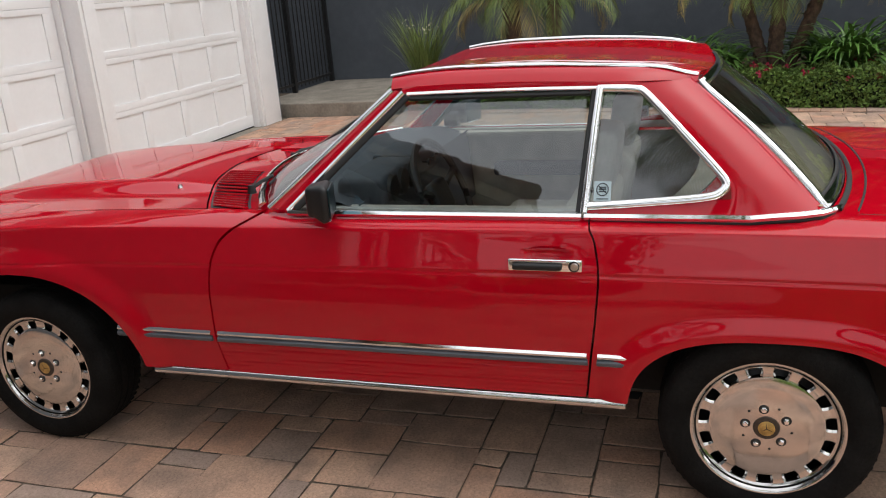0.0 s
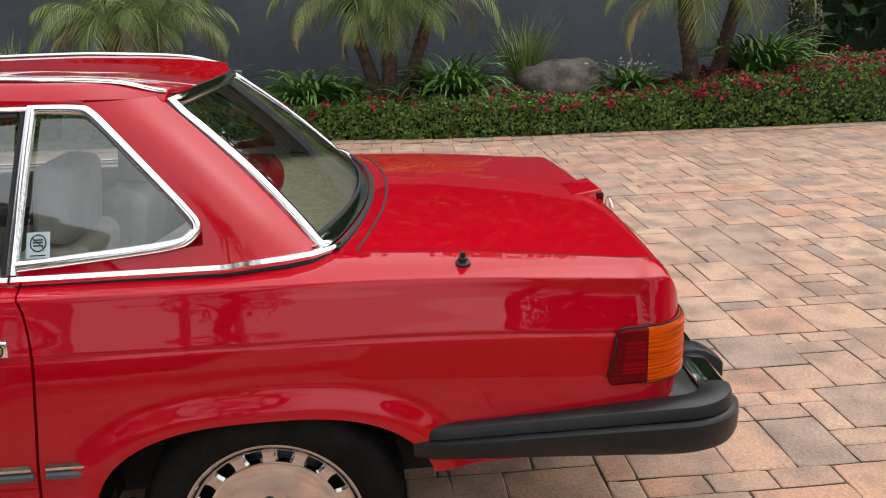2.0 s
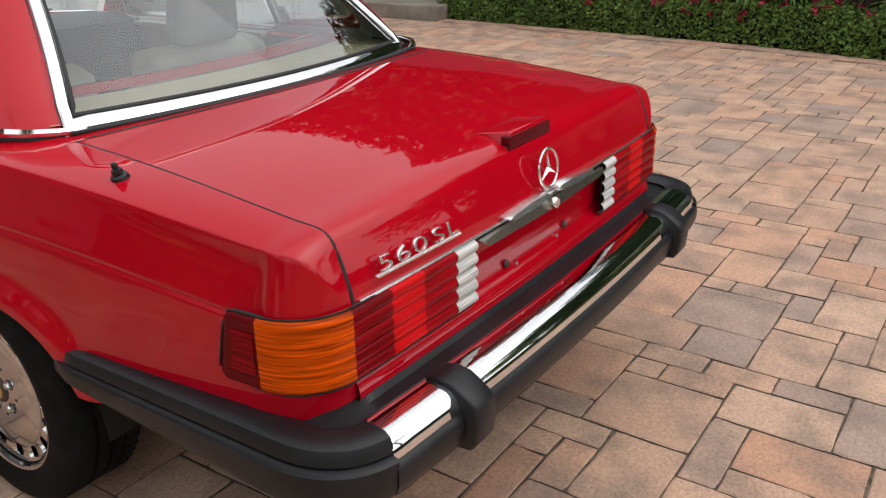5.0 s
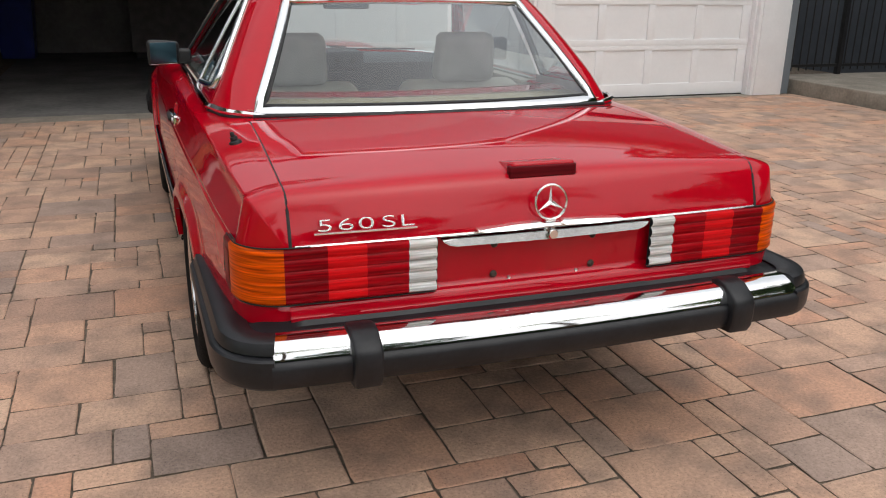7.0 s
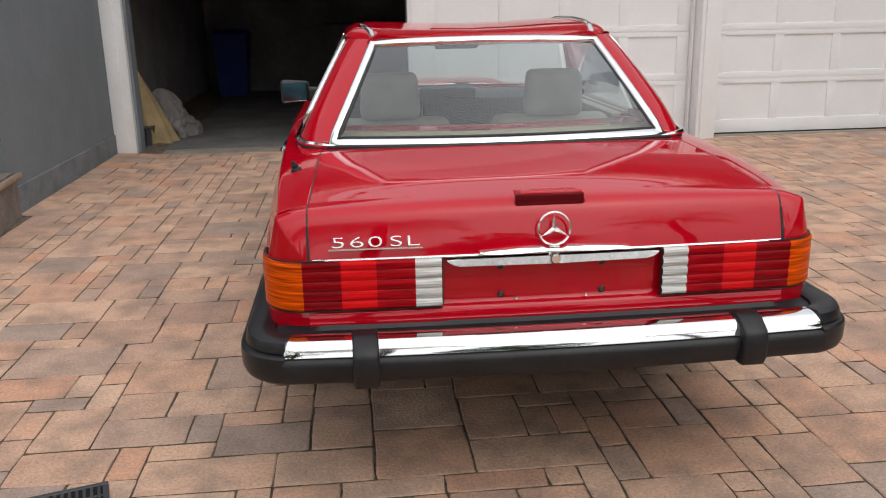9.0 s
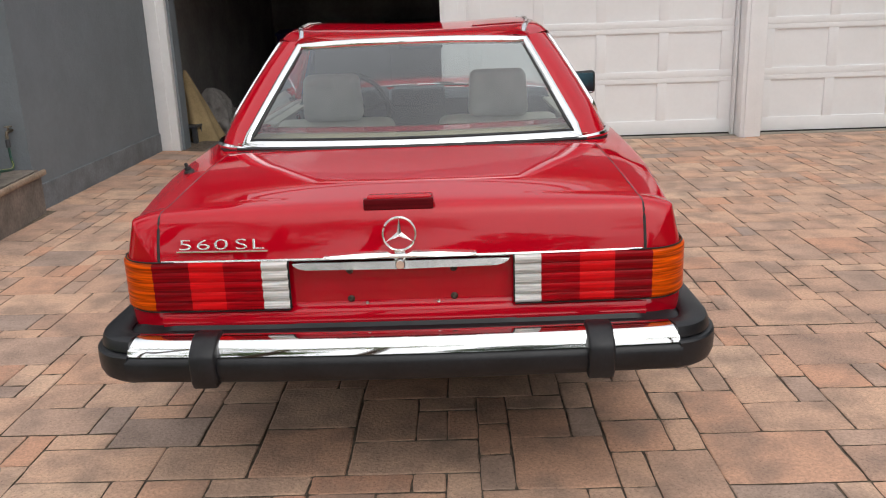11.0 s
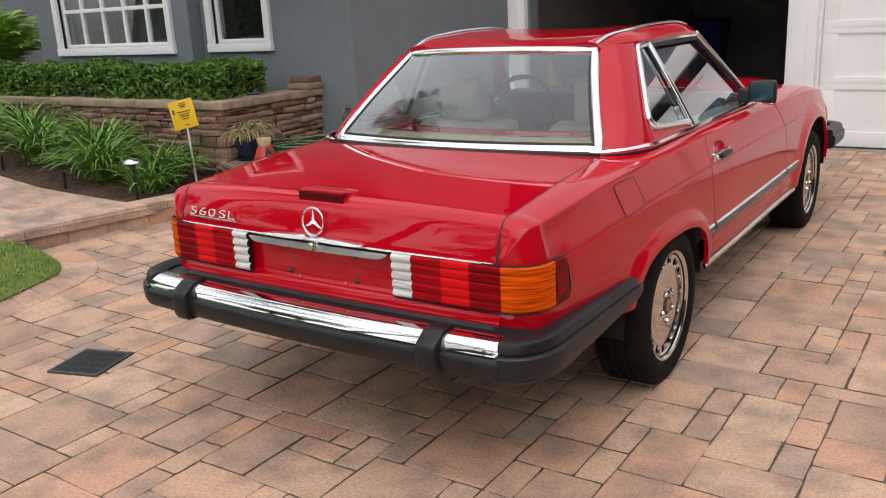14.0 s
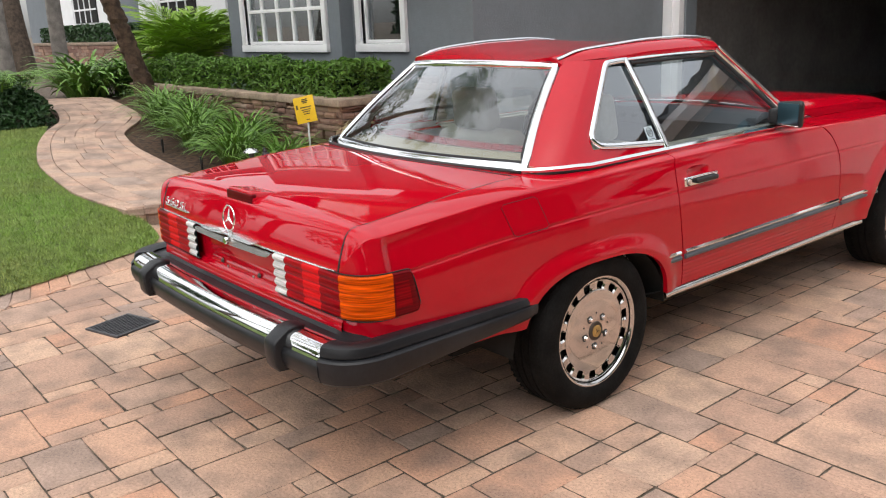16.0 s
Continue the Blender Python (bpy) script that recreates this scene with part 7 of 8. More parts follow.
part("lamp_top", lathe([(0.0, 0.034), (0.030, 0.030), (0.058, 0.016), (0.064, 0.0), (0.05, -0.002), (0.0, 0.0)], 24, "z", pose(-3.32, 0.80, 0.437)), chrome, sl, "shiny domed top", 40)
spike = solid("bed_spike", lathe([(0.0, 0.14), (0.010, 0.14), (0.013, 0.12), (0.008, 0.0)], 10), black, "short black garden light spike in the bed", "garden spike", at=pose(-3.95, 0.66, 0.22), group="garden spikes", smooth=40)
copy_thing(spike, pose(-4.75, 0.66, 0.30))

# drain grate
gt = thing("drain_grate", "square black drain grate set flush in the pavers", "drain grate")
gm = pose(-1.343, -0.956, 0.004, 0, 0, 17)
# thin near-black plate on the pavers paints the shade under the bars
part("pit", blk((-0.118, -0.118, -0.004), (0.118, 0.118, -0.0005), 0, 1, gm), pit, gt, "")
fr = bmesh.new()
for a, b in (((-0.122, -0.122), (0.122, -0.106)), ((-0.122, 0.106), (0.122, 0.122)), ((-0.122, -0.106), (-0.106, 0.106)), ((0.106, -0.106), (0.122, 0.106))):
    box(fr, (a[0], a[1], -0.006), (b[0], b[1], 0.006), 0.002, 1, gm)
part("grate_frame", fr, grate_mat, gt, "black frame")
for i in range(11):
    x = -0.096 + 0.192 * i / 10
    part("grate_bar", blk((x - 0.0045, -0.108, -0.005), (x + 0.0045, 0.108, 0.005), 0.001, 1, gm), grate_mat, gt, "")
for y in (-0.055, 0.0, 0.055):
    part("cross_bar", blk((-0.108, y - 0.003, -0.006), (0.108, y + 0.003, 0.0035), 0.001, 1, gm), grate_mat, gt, "")

# garage contents
def tarp_fn(u, v):
    """A folded canvas hung from one corner against the wall: deep pleats that spread towards the floor."""
    a = 2 * math.pi * u
    pleat = 1 + 0.16 * math.sin(7 * a) * (1 - v) + 0.10 * noise.noise((3 * math.cos(a), 3 * math.sin(a), v * 3))
    rx, ry = 0.21 * (1 - v) ** 0.9 + 0.012, 0.22 * (1 - v) ** 0.9 + 0.012
    return (-2.60 - 0.11 * v + rx * pleat * math.cos(a), 6.10 - 0.05 * v + ry * pleat * math.sin(a), 0.006 + 0.75 * v)


solid("canvas_tarp", grid(84, 20, tarp_fn, closed=True), cardboard, "tan canvas tarp hanging in folds by the garage wall", "tarp", smooth=60)


def cloth_fn(u, v):
    a = 2 * math.pi * u
    lump = 0.30 * noise.noise((2.2 * math.cos(a), 2.2 * math.sin(a), 3 * v)) + 0.20 * abs(noise.noise((5 * math.cos(a), 5 * math.sin(a), 9 * v)))
    r = (0.27 * (1 - v) ** 0.6 + 0.02) * (1 + lump)
    return (-2.52 - 0.07 * v + r * math.cos(a), 6.62 - 0.10 * v + 1.25 * r * math.sin(a), 0.006 + 0.52 * v + 0.06 * noise.noise((u * 17, v * 11, 2)) * (1 - v))


solid("dust_sheet", grid(110, 44, cloth_fn, closed=True), cloth_mat, "crumpled grey dust sheet heaped by the garage wall", "cloth", smooth=60)
so = thing("plastic_stool", "dark grey plastic step stool on the garage floor", "stool")
part("top", blk((-2.79, 5.72, 0.172), (-2.55, 5.96, 0.200), 0.010), plastic_grey, so, "")
for x in (-2.785, -2.605):
    for y in (5.725, 5.905):
        part("leg", blk((x, y, 0.006), (x + 0.05, y + 0.05, 0.174), 0.008), plastic_grey, so, "")
bn = thing("wheelie_bin", "tall blue wheelie bin in the dark garage", "bin")
part("bin_body", lathe([(0.0, 0.0), (0.30, 0.0), (0.37, 0.92), (0.38, 0.95), (0.0, 0.95)], 4, "z", pose(-2.38, 11.0, 0.02, 0, 0, 45)), blue_bin_mat, bn, "blue bin body", 20)
part("bin_lid", lathe([(0.40, 0.0), (0.40, 0.03), (0.30, 0.09), (0.0, 0.10)], 4, "z", pose(-2.38, 11.0, 0.96, 0, 0, 45)), blue_bin_mat, bn, "blue bin lid", 20)
cabn = thing("pale_cabinet", "pale grey cabinet at the back of the garage", "cabinet")
part("cabinet_body", blk((-0.85, 10.6, 0.10), (0.65, 11.3, 1.10), 0.02), cloth_mat, cabn, "pale grey cabinet body")
part("cabinet_top", blk((-0.9, 10.55, 1.10), (0.7, 11.35, 1.13), 0.01), plastic_grey, cabn, "")
part("cabinet_base", blk((-0.8, 10.65, 0.006), (0.6, 11.25, 0.10)), plastic_grey, cabn, "")

# parked black vehicle beyond the wall
bv = thing("parked_vehicle", "black off-roader parked beyond the boundary wall", "car")
vb = bmesh.new()
M = pose(15.2, -11.4, 0, 0, 0, 12)
box(vb, (-2.3, -0.9, 0.48), (2.3, 0.9, 1.12), 0.10, 3, M)
box(vb, (-1.5, -0.82, 1.1), (1.9, 0.82, 1.78), 0.14, 3, M)
part("body", vb, black_paint, bv, "glossy black body", 40)
part("running_board", blk((-1.0, 0.86, 0.40), (1.1, 1.02, 0.46), 0.02, 2, M), satin, bv, "bright running board", 40)
for x in (-1.45, 1.45):
    for y in (-0.82, 0.82):
        part("tyre", lathe([(0.0, 0.11), (0.25, 0.12), (0.34, 0.11), (0.38, 0.07), (0.38, -0.07), (0.34, -0.11), (0.0, -0.11)], 28, "z", M @ pose(x, y, 0.381, 90)), tyre_mat, bv, "black tyre", 40)

# ---- plants ----


def leaf_cloud(points, size, seed, aspect=0.5, fold=0.25, up=0.5):
    """Small folded leaves at the given points."""
    r = random.Random(seed)
    verts, faces = [], []
    for p in points:
        L = size * r.uniform(0.6, 1.3)
        n = Vector((r.gauss(0, 1), r.gauss(0, 1), r.gauss(0, 1) + up))
        n.normalize()
        t = Vector((r.gauss(0, 1), r.gauss(0, 1), r.gauss(0, 0.7)))
        t = (t - n * t.dot(n)).normalized()
        s = n.cross(t) * (L * aspect * 0.5)
        c = Vector(p)
        k = len(verts)
        lift = n * (L * fold * 0.5)
        verts += [tuple(c - t * L * 0.5), tuple(c + s + lift), tuple(c + t * L * 0.5), tuple(c - s + lift)]
        faces += [(k, k + 1, k + 2), (k, k + 2, k + 3)]
    return verts, faces


def box_shell(a, b, n, seed, rough=0.05, front=None):
    """Points in the outer layer of a rounded, uneven hedge block."""
    r = random.Random(seed)
    out_ = []
    sx, sy, sz = (b[i] - a[i] for i in range(3))
    areas = [sx * sy * 1.1, sx * sz, sx * sz, sy * sz, sy * sz]
    tot = sum(areas)
    for _ in range(n):
        k = r.uniform(0, tot)
        u, v = r.random(), r.random()
        depth = abs(r.gauss(0, rough))
        f = 0
        while k > areas[f]:
            k -= areas[f]
            f += 1
        x, y, z = a[0] + sx * u, a[1] + sy * v, a[2] + sz * v
        if f == 0:
            z = b[2] - depth
        elif f == 1:
            y = a[1] + depth
        elif f == 2:
            y = b[1] - depth
        elif f == 3:
            x, y = a[0] + depth, a[1] + sy * u
        else:
            x, y = b[0] - depth, a[1] + sy * u
        w = noise.noise((x * 2.1, y * 2.1, z * 2.1 + seed)) * 0.075 + noise.noise((x * 6, y * 6, z * 6)) * 0.045
        if f == 0:
            z += w
        elif f in (1, 2):
            y += w * (1 if f == 2 else -1)
        else:
            x += w * (1 if f == 4 else -1)
        out_.append((x, y, z))
    return out_


# clipped shrub row in the stone planter
hd = thing("planter_hedge", "row of leafy green shrubs filling the stone planter", "hedge")
part("core", blk((-7.45, 1.78, 0.66), (-3.48, 2.10, 0.93), 0.08, 2), twig_core, hd, "dark core with twig shade in its colour")
pyd("leaves", leaf_cloud(box_shell((-7.6, 1.66, 0.72), (-3.36, 2.24, 1.03), 17000, 21, 0.045), 0.062, 22, 0.40, 0.3, 0.7), bright_leaf, hd, "fresh green leaves")
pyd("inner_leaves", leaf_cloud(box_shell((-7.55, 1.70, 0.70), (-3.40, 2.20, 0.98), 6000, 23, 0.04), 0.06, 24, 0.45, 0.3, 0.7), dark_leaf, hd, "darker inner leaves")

# strap-leaved clumps in the bed
for i, (x, y, L, n) in enumerate(((-3.55, 1.22, 0.50, 110), (-3.95, 0.98, 0.55, 130), (-4.35, 1.28, 0.60, 130), (-4.75, 0.98, 0.58, 130), (-5.25, 1.25, 0.60, 120), (-5.75, 1.10, 0.55, 110), (-6.25, 1.32, 0.55, 100), (-3.42, 0.98, 0.36, 70))):
    cl = thing("daylily_clump", "arching green grassy clump in the mulched bed", "grassy plant", group="grassy clumps in the bed")
    pyd("leaves", strap_leaves(n * 2, L, 0.0075, 0.75, 40 + i, 1.0, 1.15, 7, (x, y, land(x, y) + 0.04), 0.10), strap_leaf, cl, "")

# hedge, palms and bed on the far side of the drive


def hedge_edge(y):
    return curve(-y, [-5.0, -4.3, -2.2, -0.4, 0.9, 1.5, 3.0, 4.2, 6.0, 9.0], [6.62, 6.58, 6.44, 6.28, 6.02, 5.95, 5.86, 5.76, 5.72, 5.70])


gc = thing("groundcover_hedge", "low leafy groundcover hedge with small crimson flowers", "hedge")
r_ = random.Random(31)
pts, fl = [], []
for _ in range(45000):
    y = r_.uniform(-8.0, 3.9)
    e = hedge_edge(y)
    top = 0.36 + 0.20 * step01(-2.5, -5.5, y) + 0.05 * noise.noise((y * 1.7, 0.3, 1)) + 0.04 * noise.noise((y * 6, 2, 1))
    wide = 0.85 + 0.9 * step01(-2.5, -5.0, y)
    if r_.random() < 0.45:
        z = r_.uniform(0.01, top)
        x = e + 0.05 + 0.10 * (z / top) ** 2 + 0.05 * noise.noise((y * 5, z * 8, 4)) + abs(r_.gauss(0, 0.03))
    else:
        x = e + r_.uniform(0.10, wide)
        z = top + 0.05 * noise.noise((x * 5, y * 5, 9)) - abs(r_.gauss(0, 0.03)) - 0.12 * step01(e + 0.2, e + 0.05, x)
    pts.append((x, y, z))
    if z > top * 0.6 and r_.random() < 0.005 + 0.018 * step01(-1.0, -4.5, y):
        fl.append((x - 0.02, y, z + 0.03))
pyd("leaves", leaf_cloud(pts, 0.040, 32, 0.8, 0.35, 0.6), hedge_leaf, gc, "small lobed green leaves")
fpts = [(p[0] + r_.gauss(0, 0.020), p[1] + r_.gauss(0, 0.020), p[2] + r_.gauss(0, 0.014)) for p in fl for _ in range(12)]
tagged(pyd("blossom", leaf_cloud(fpts, 0.036, 33, 0.9, 0.3, 0.8), red_flower, gc, "small crimson flowers"), kind="stuff")
part("core", grid(60, 6, lambda u, v: (hedge_edge(-8 + 11.9 * u) + 0.10 + (0.75 + 0.9 * step01(-2.5, -5.0, -8 + 11.9 * u)) * v, -8 + 11.9 * u, (0.29 + 0.18 * step01(-2.5, -5.5, -8 + 11.9 * u)) * (0.15 + 0.85 * step01(0, 0.2, v)))), twig_core, gc, "dark core with twig shade in its colour", 60)
solid("planting_bed", grid(30, 8, lambda u, v: (hedge_edge(-9 + 14 * u) + 0.25 + (8.75 - hedge_edge(-9 + 14 * u) - 0.25) * v, -9 + 12.75 * u, 0.06 + 0.20 * step01(0.05, 0.4, v) + 0.03 * noise.noise((u * 20, v * 6, 0)))), soil, "mulched bed in front of the boundary wall", "soil", kind="structure", smooth=60)
gvv, gff = [], []
for _ in range(700):
    x, y = r_.uniform(6.9, 8.7), r_.uniform(2.6, 3.75)
    s = r_.uniform(0.02, 0.055)
    k = len(gvv)
    q = Euler((r_.uniform(0, 6), r_.uniform(0, 6), r_.uniform(0, 6))).to_matrix()
    for c in ((-1, -1, -0.7), (1, -0.8, -0.7), (0.9, 1, -0.7), (-1, 0.8, -0.7), (-0.6, -0.6, 0.7), (0.7, -0.5, 0.7), (0.5, 0.7, 0.7), (-0.7, 0.5, 0.7)):
        w = q @ Vector(c) * s * 0.6
        gvv.append((x + w.x, y + w.y, 0.27 + w.z))
    for f in ((0, 3, 2, 1), (4, 5, 6, 7), (0, 1, 5, 4), (1, 2, 6, 5), (2, 3, 7, 6), (3, 0, 4, 7)):
        gff.append(tuple(k + i for i in f))
tagged(pyd("gravel", (gvv, gff), gravel_mat, None, "loose brown and grey gravel along the wall"), category="gravel", kind="stuff")


def rock(name, c, s, seed, label):
    bm = bmesh.new()
    bmesh.ops.create_icosphere(bm, subdivisions=4, radius=1)
    for v in bm.verts:
        d = 1 + 0.28 * noise.noise(v.co * 1.2 + Vector((seed, 0, 0))) + 0.10 * noise.noise(v.co * 3.5) + 0.04 * noise.noise(v.co * 9)
        v.co = Vector((c[0] + v.co.x * d * s[0], c[1] + v.co.y * d * s[1], c[2] + v.co.z * d * s[2]))
    return solid(name, bm, rock_mat, label, "boulder", smooth=40)


rock("boulder", (6.95, -2.38, 0.38), (0.32, 0.50, 0.33), 2, "large grey-brown boulder in the bed")
rock("boulder", (6.90, -2.95, 0.32), (0.18, 0.20, 0.18), 5, "smaller grey boulder in the bed")

for i, (x, y, L, n, tall) in enumerate(((6.95, 0.50, 0.80, 190, 1.0), (6.90, -1.15, 0.85, 230, 1.0), (6.75, -3.05, 0.62, 170, 1.0), (6.75, -4.50, 1.0, 280, 1.5), (7.2, -0.95, 0.70, 120, 1.0), (7.0, 0.10, 0.62, 110, 1.0))):
    cl = thing("agapanthus_clump", "dark green strap-leaved clump below the palms", "plant", group="strap-leaved clumps by the wall")
    pyd("leaves", strap_leaves(n, L, 0.021, 0.8, 60 + i, tall, 1.25, 7, (x, y, 0.24), 0.14), agapanthus_leaf, cl, "")
    if i in (2,):
        tagged(pyd("blossom", leaf_cloud([(x + r_.gauss(0, 0.16), y + r_.gauss(0, 0.2), 0.60 + r_.gauss(0, 0.04)) for _ in range(60)], 0.045, 66, 0.5), white_flower, cl, "cream flower heads"), kind="stuff")
for i, (x, y) in enumerate(((7.05, 3.62), (7.15, -1.95))):
    fx = thing("flax_clump", "spiky upright green flax clump by the wall", "plant", group="flax clumps")
    pyd("leaves", strap_leaves(280, 0.95, 0.0065, 0.45, 80 + i, 1.15, 0.35, 6, (x, y, 0.22), 0.09), palm_leaf, fx, "")
    if i == 0:
        pyd("flowers", leaf_cloud([(x - 0.1 + r_.gauss(0, 0.12), y + r_.gauss(0, 0.12), 0.95 + r_.gauss(0, 0.08)) for _ in range(24)], 0.04, 82, 0.6), white_flower, fx, "few white flowers")


def frond(base, yaw, length, rise, droop, leaf, seed, pairs=34, stiff=0.0, wide=0.0075):
    """A feather frond: arching rib with hanging leaflets."""
    r = random.Random(seed)
    verts, faces = [], []
    p = Vector(base)
    ang = rise
    pts = []
    for s in range(pairs + 1):
        t = s / pairs
        pts.append((p.copy(), ang))
        st = length / pairs
        p = p + Vector((math.cos(yaw) * math.cos(ang), math.sin(yaw) * math.cos(ang), math.sin(ang))) * st
        ang -= droop / pairs * (0.4 + 1.2 * t)
    side = Vector((-math.sin(yaw), math.cos(yaw), 0))
    for s, (q, a) in enumerate(pts):
        t = s / pairs
        d = Vector((math.cos(yaw) * math.cos(a), math.sin(yaw) * math.cos(a), math.sin(a)))
        nn = side.cross(d).normalized()
        # rib
        w = 0.010 * (1 - t) + 0.002
        k = len(verts)
        verts += [tuple(q - side * w), tuple(q + side * w)]
        if s:
            faces.append((k - nxt, k - nxt + 1, k + 1, k))
        if s > 2:
            L = leaf * (0.45 + 1.3 * math.sin(math.pi * min(1, 0.12 + 0.86 * t)) ** 0.8) * r.uniform(0.85, 1.12)
            for sg in (-1, 1):
                dr = (side * sg * (0.95 - 0.45 * t) + d * (0.40 + 0.5 * t) + nn * (0.30 - stiff) + Vector((0, 0, r.uniform(-0.12, 0.08)))).normalized()
                tip = q + dr * L + Vector((0, 0, -0.30 * L * (1 - stiff)))
                mid = q + dr * L * 0.5 + Vector((0, 0, -0.03 * L))
                wv = d * wide
                j = len(verts)
                verts += [tuple(q), tuple(mid + wv), tuple(tip), tuple(mid - wv)]
                faces += [(j, j + 1, j + 2, j + 3)]
        nxt = len(verts) - k
    return verts, faces


def merged(parts_):
    V, F = [], []
    for v, f in parts_:
        k = len(V)
        V += v
        F += [tuple(i + k for i in q) for q in f]
    return V, F


def palm(base, tip, r0, r1, fronds, length, leaf, seed, label, group="", tall=False, bk=None, wide=0.0075):
    """A palm: ringed tapering trunk, green crown and a few dry hanging fronds."""
    r = random.Random(seed)
    b, t = Vector(base), Vector(tip)
    th = thing("palm_tree", label, "palm tree", group=group)
    n = max(14, int((t - b).length / 0.045))
    bm = bmesh.new()
    rings = []
    for i in range(n + 1):
        k = i / n
        c = b.lerp(t, k) + Vector((0.04 * math.sin(3 * k + seed), 0.04 * math.sin(2.2 * k + seed * 2), 0)) * (0.6 if not tall else 3) * math.sin(math.pi * k)
        rad = (r0 + (r1 - r0) * k) * (1 + (0.045 if i % 2 else -0.03)) * (1.25 - 0.25 * step01(0, 0.08, k))
        ring = []
        for j in range(14):
            a = 2 * math.pi * j / 14 + (0.22 if i % 2 else 0)
            q = rad * (1 + 0.26 * noise.noise((c.x * 7 + j, c.z * 11, i * 0.7)))
            ring.append(bm.verts.new((c.x + q * math.cos(a), c.y + q * math.sin(a), c.z)))
        rings.append(ring)
    for a, c in zip(rings, rings[1:]):
        for j in range(14):
            bm.faces.new((a[j], a[(j + 1) % 14], c[(j + 1) % 14], c[j]))
    bm.faces.new(rings[0]), bm.faces.new(rings[-1])
    part("trunk", bm, bk or palm_bark, th, "rough ringed trunk", 30)
    green, dry = [], []
    for i in range(fronds):
        yaw = 2 * math.pi * (i * 0.381966 + r.uniform(-0.04, 0.04))
        k = i / fronds
        rise = 1.25 - 1.35 * k + r.uniform(-0.1, 0.1)
        dst = dry if k > 0.86 else green
        dst.append(frond(t + Vector((0, 0, 0.02)), yaw, length * r.uniform(0.85, 1.1), rise, 1.5 + 0.5 * k, leaf, seed * 100 + i, wide=wide))
    pyd("crown", merged(green), palm_leaf, th, "feathery green crown")
    if dry:
        pyd("dry_fronds", merged(dry), palm_dry, th, "yellowing lower fronds")
    return th


GP = "palms along the boundary wall"
LB = "small palm with brown trunk and feathery drooping fronds"
palm((7.02, 2.42, 0.22), (7.00, 2.50, 1.25), 0.11, 0.09, 22, 0.95, 0.20, 1, "small palm with orange-brown trunk and feathery drooping fronds", GP)
palm((7.05, 2.05, 0.22), (7.10, 1.98, 1.30), 0.10, 0.08, 20, 0.95, 0.20, 2, "small palm with orange-brown trunk and feathery drooping fronds", GP)
palm((6.95, -0.34, 0.22), (7.10, -0.02, 1.45), 0.075, 0.065, 20, 0.95, 0.20, 3, LB, GP)
palm((6.95, -0.43, 0.22), (7.02, -0.46, 1.30), 0.080, 0.075, 20, 0.90, 0.20, 4, LB, GP)
palm((6.95, -0.52, 0.22), (7.05, -0.98, 1.50), 0.075, 0.065, 20, 0.95, 0.20, 5, LB, GP)
palm((6.55, -3.70, 0.24), (6.50, -3.55, 1.40), 0.085, 0.075, 20, 0.95, 0.20, 6, LB, GP)
palm((6.60, -3.95, 0.24), (6.70, -4.25, 1.50), 0.080, 0.070, 20, 0.95, 0.20, 7, LB, GP)

# pale bush at the end of the wall
bu = thing("grey_bush", "pale grey-green clipped creeper at the end of the wall", "bush")
bp = []
for _ in range(5200):
    a, z = r_.uniform(0, 6.283), r_.uniform(0.1, 2.8)
    rad = 0.27
    rad *= 1 + 0.25 * noise.noise((math.cos(a) * 2, math.sin(a) * 2, z * 3))
    bp.append((8.86 + rad * math.cos(a), -5.98 + rad * math.sin(a), z))
pyd("leaves", leaf_cloud(bp, 0.035, 91, 0.6), material("pale_sage_leaf", (0.26, 0.25, 0.17), rough=0.7, island=0.4), bu, "pale sage leaves")
part("core", lathe([(0.0, 0.05), (0.20, 0.1), (0.22, 0.75), (0.22, 2.6), (0.0, 2.78)], 16, "z", pose(8.86, -5.98, 0)), twig_core, bu, "dark core with twig shade in its colour", 60)

# weathered pot with a brow and nose in relief, in the bed by the wall
fpm = lathe([(0.0, 0.0), (0.088, 0.0), (0.100, 0.02), (0.118, 0.13), (0.132, 0.26), (0.142, 0.285), (0.150, 0.295), (0.150, 0.325), (0.140, 0.333), (0.126, 0.325), (0.120, 0.26), (0.0, 0.25)], 36)
box(fpm, (-0.145, -0.085, 0.205), (-0.100, 0.085, 0.250), 0.014, 3)
box(fpm, (-0.155, -0.020, 0.105), (-0.100, 0.020, 0.225), 0.012, 3)
box(fpm, (-0.132, -0.050, 0.055), (-0.090, 0.050, 0.078), 0.009, 2)
solid("stone_pot", fpm, pale_stone, "pale grey weathered stone pot with carved relief in the bed", "pot", smooth=45, at=pose(7.60, 1.405, 0.335))

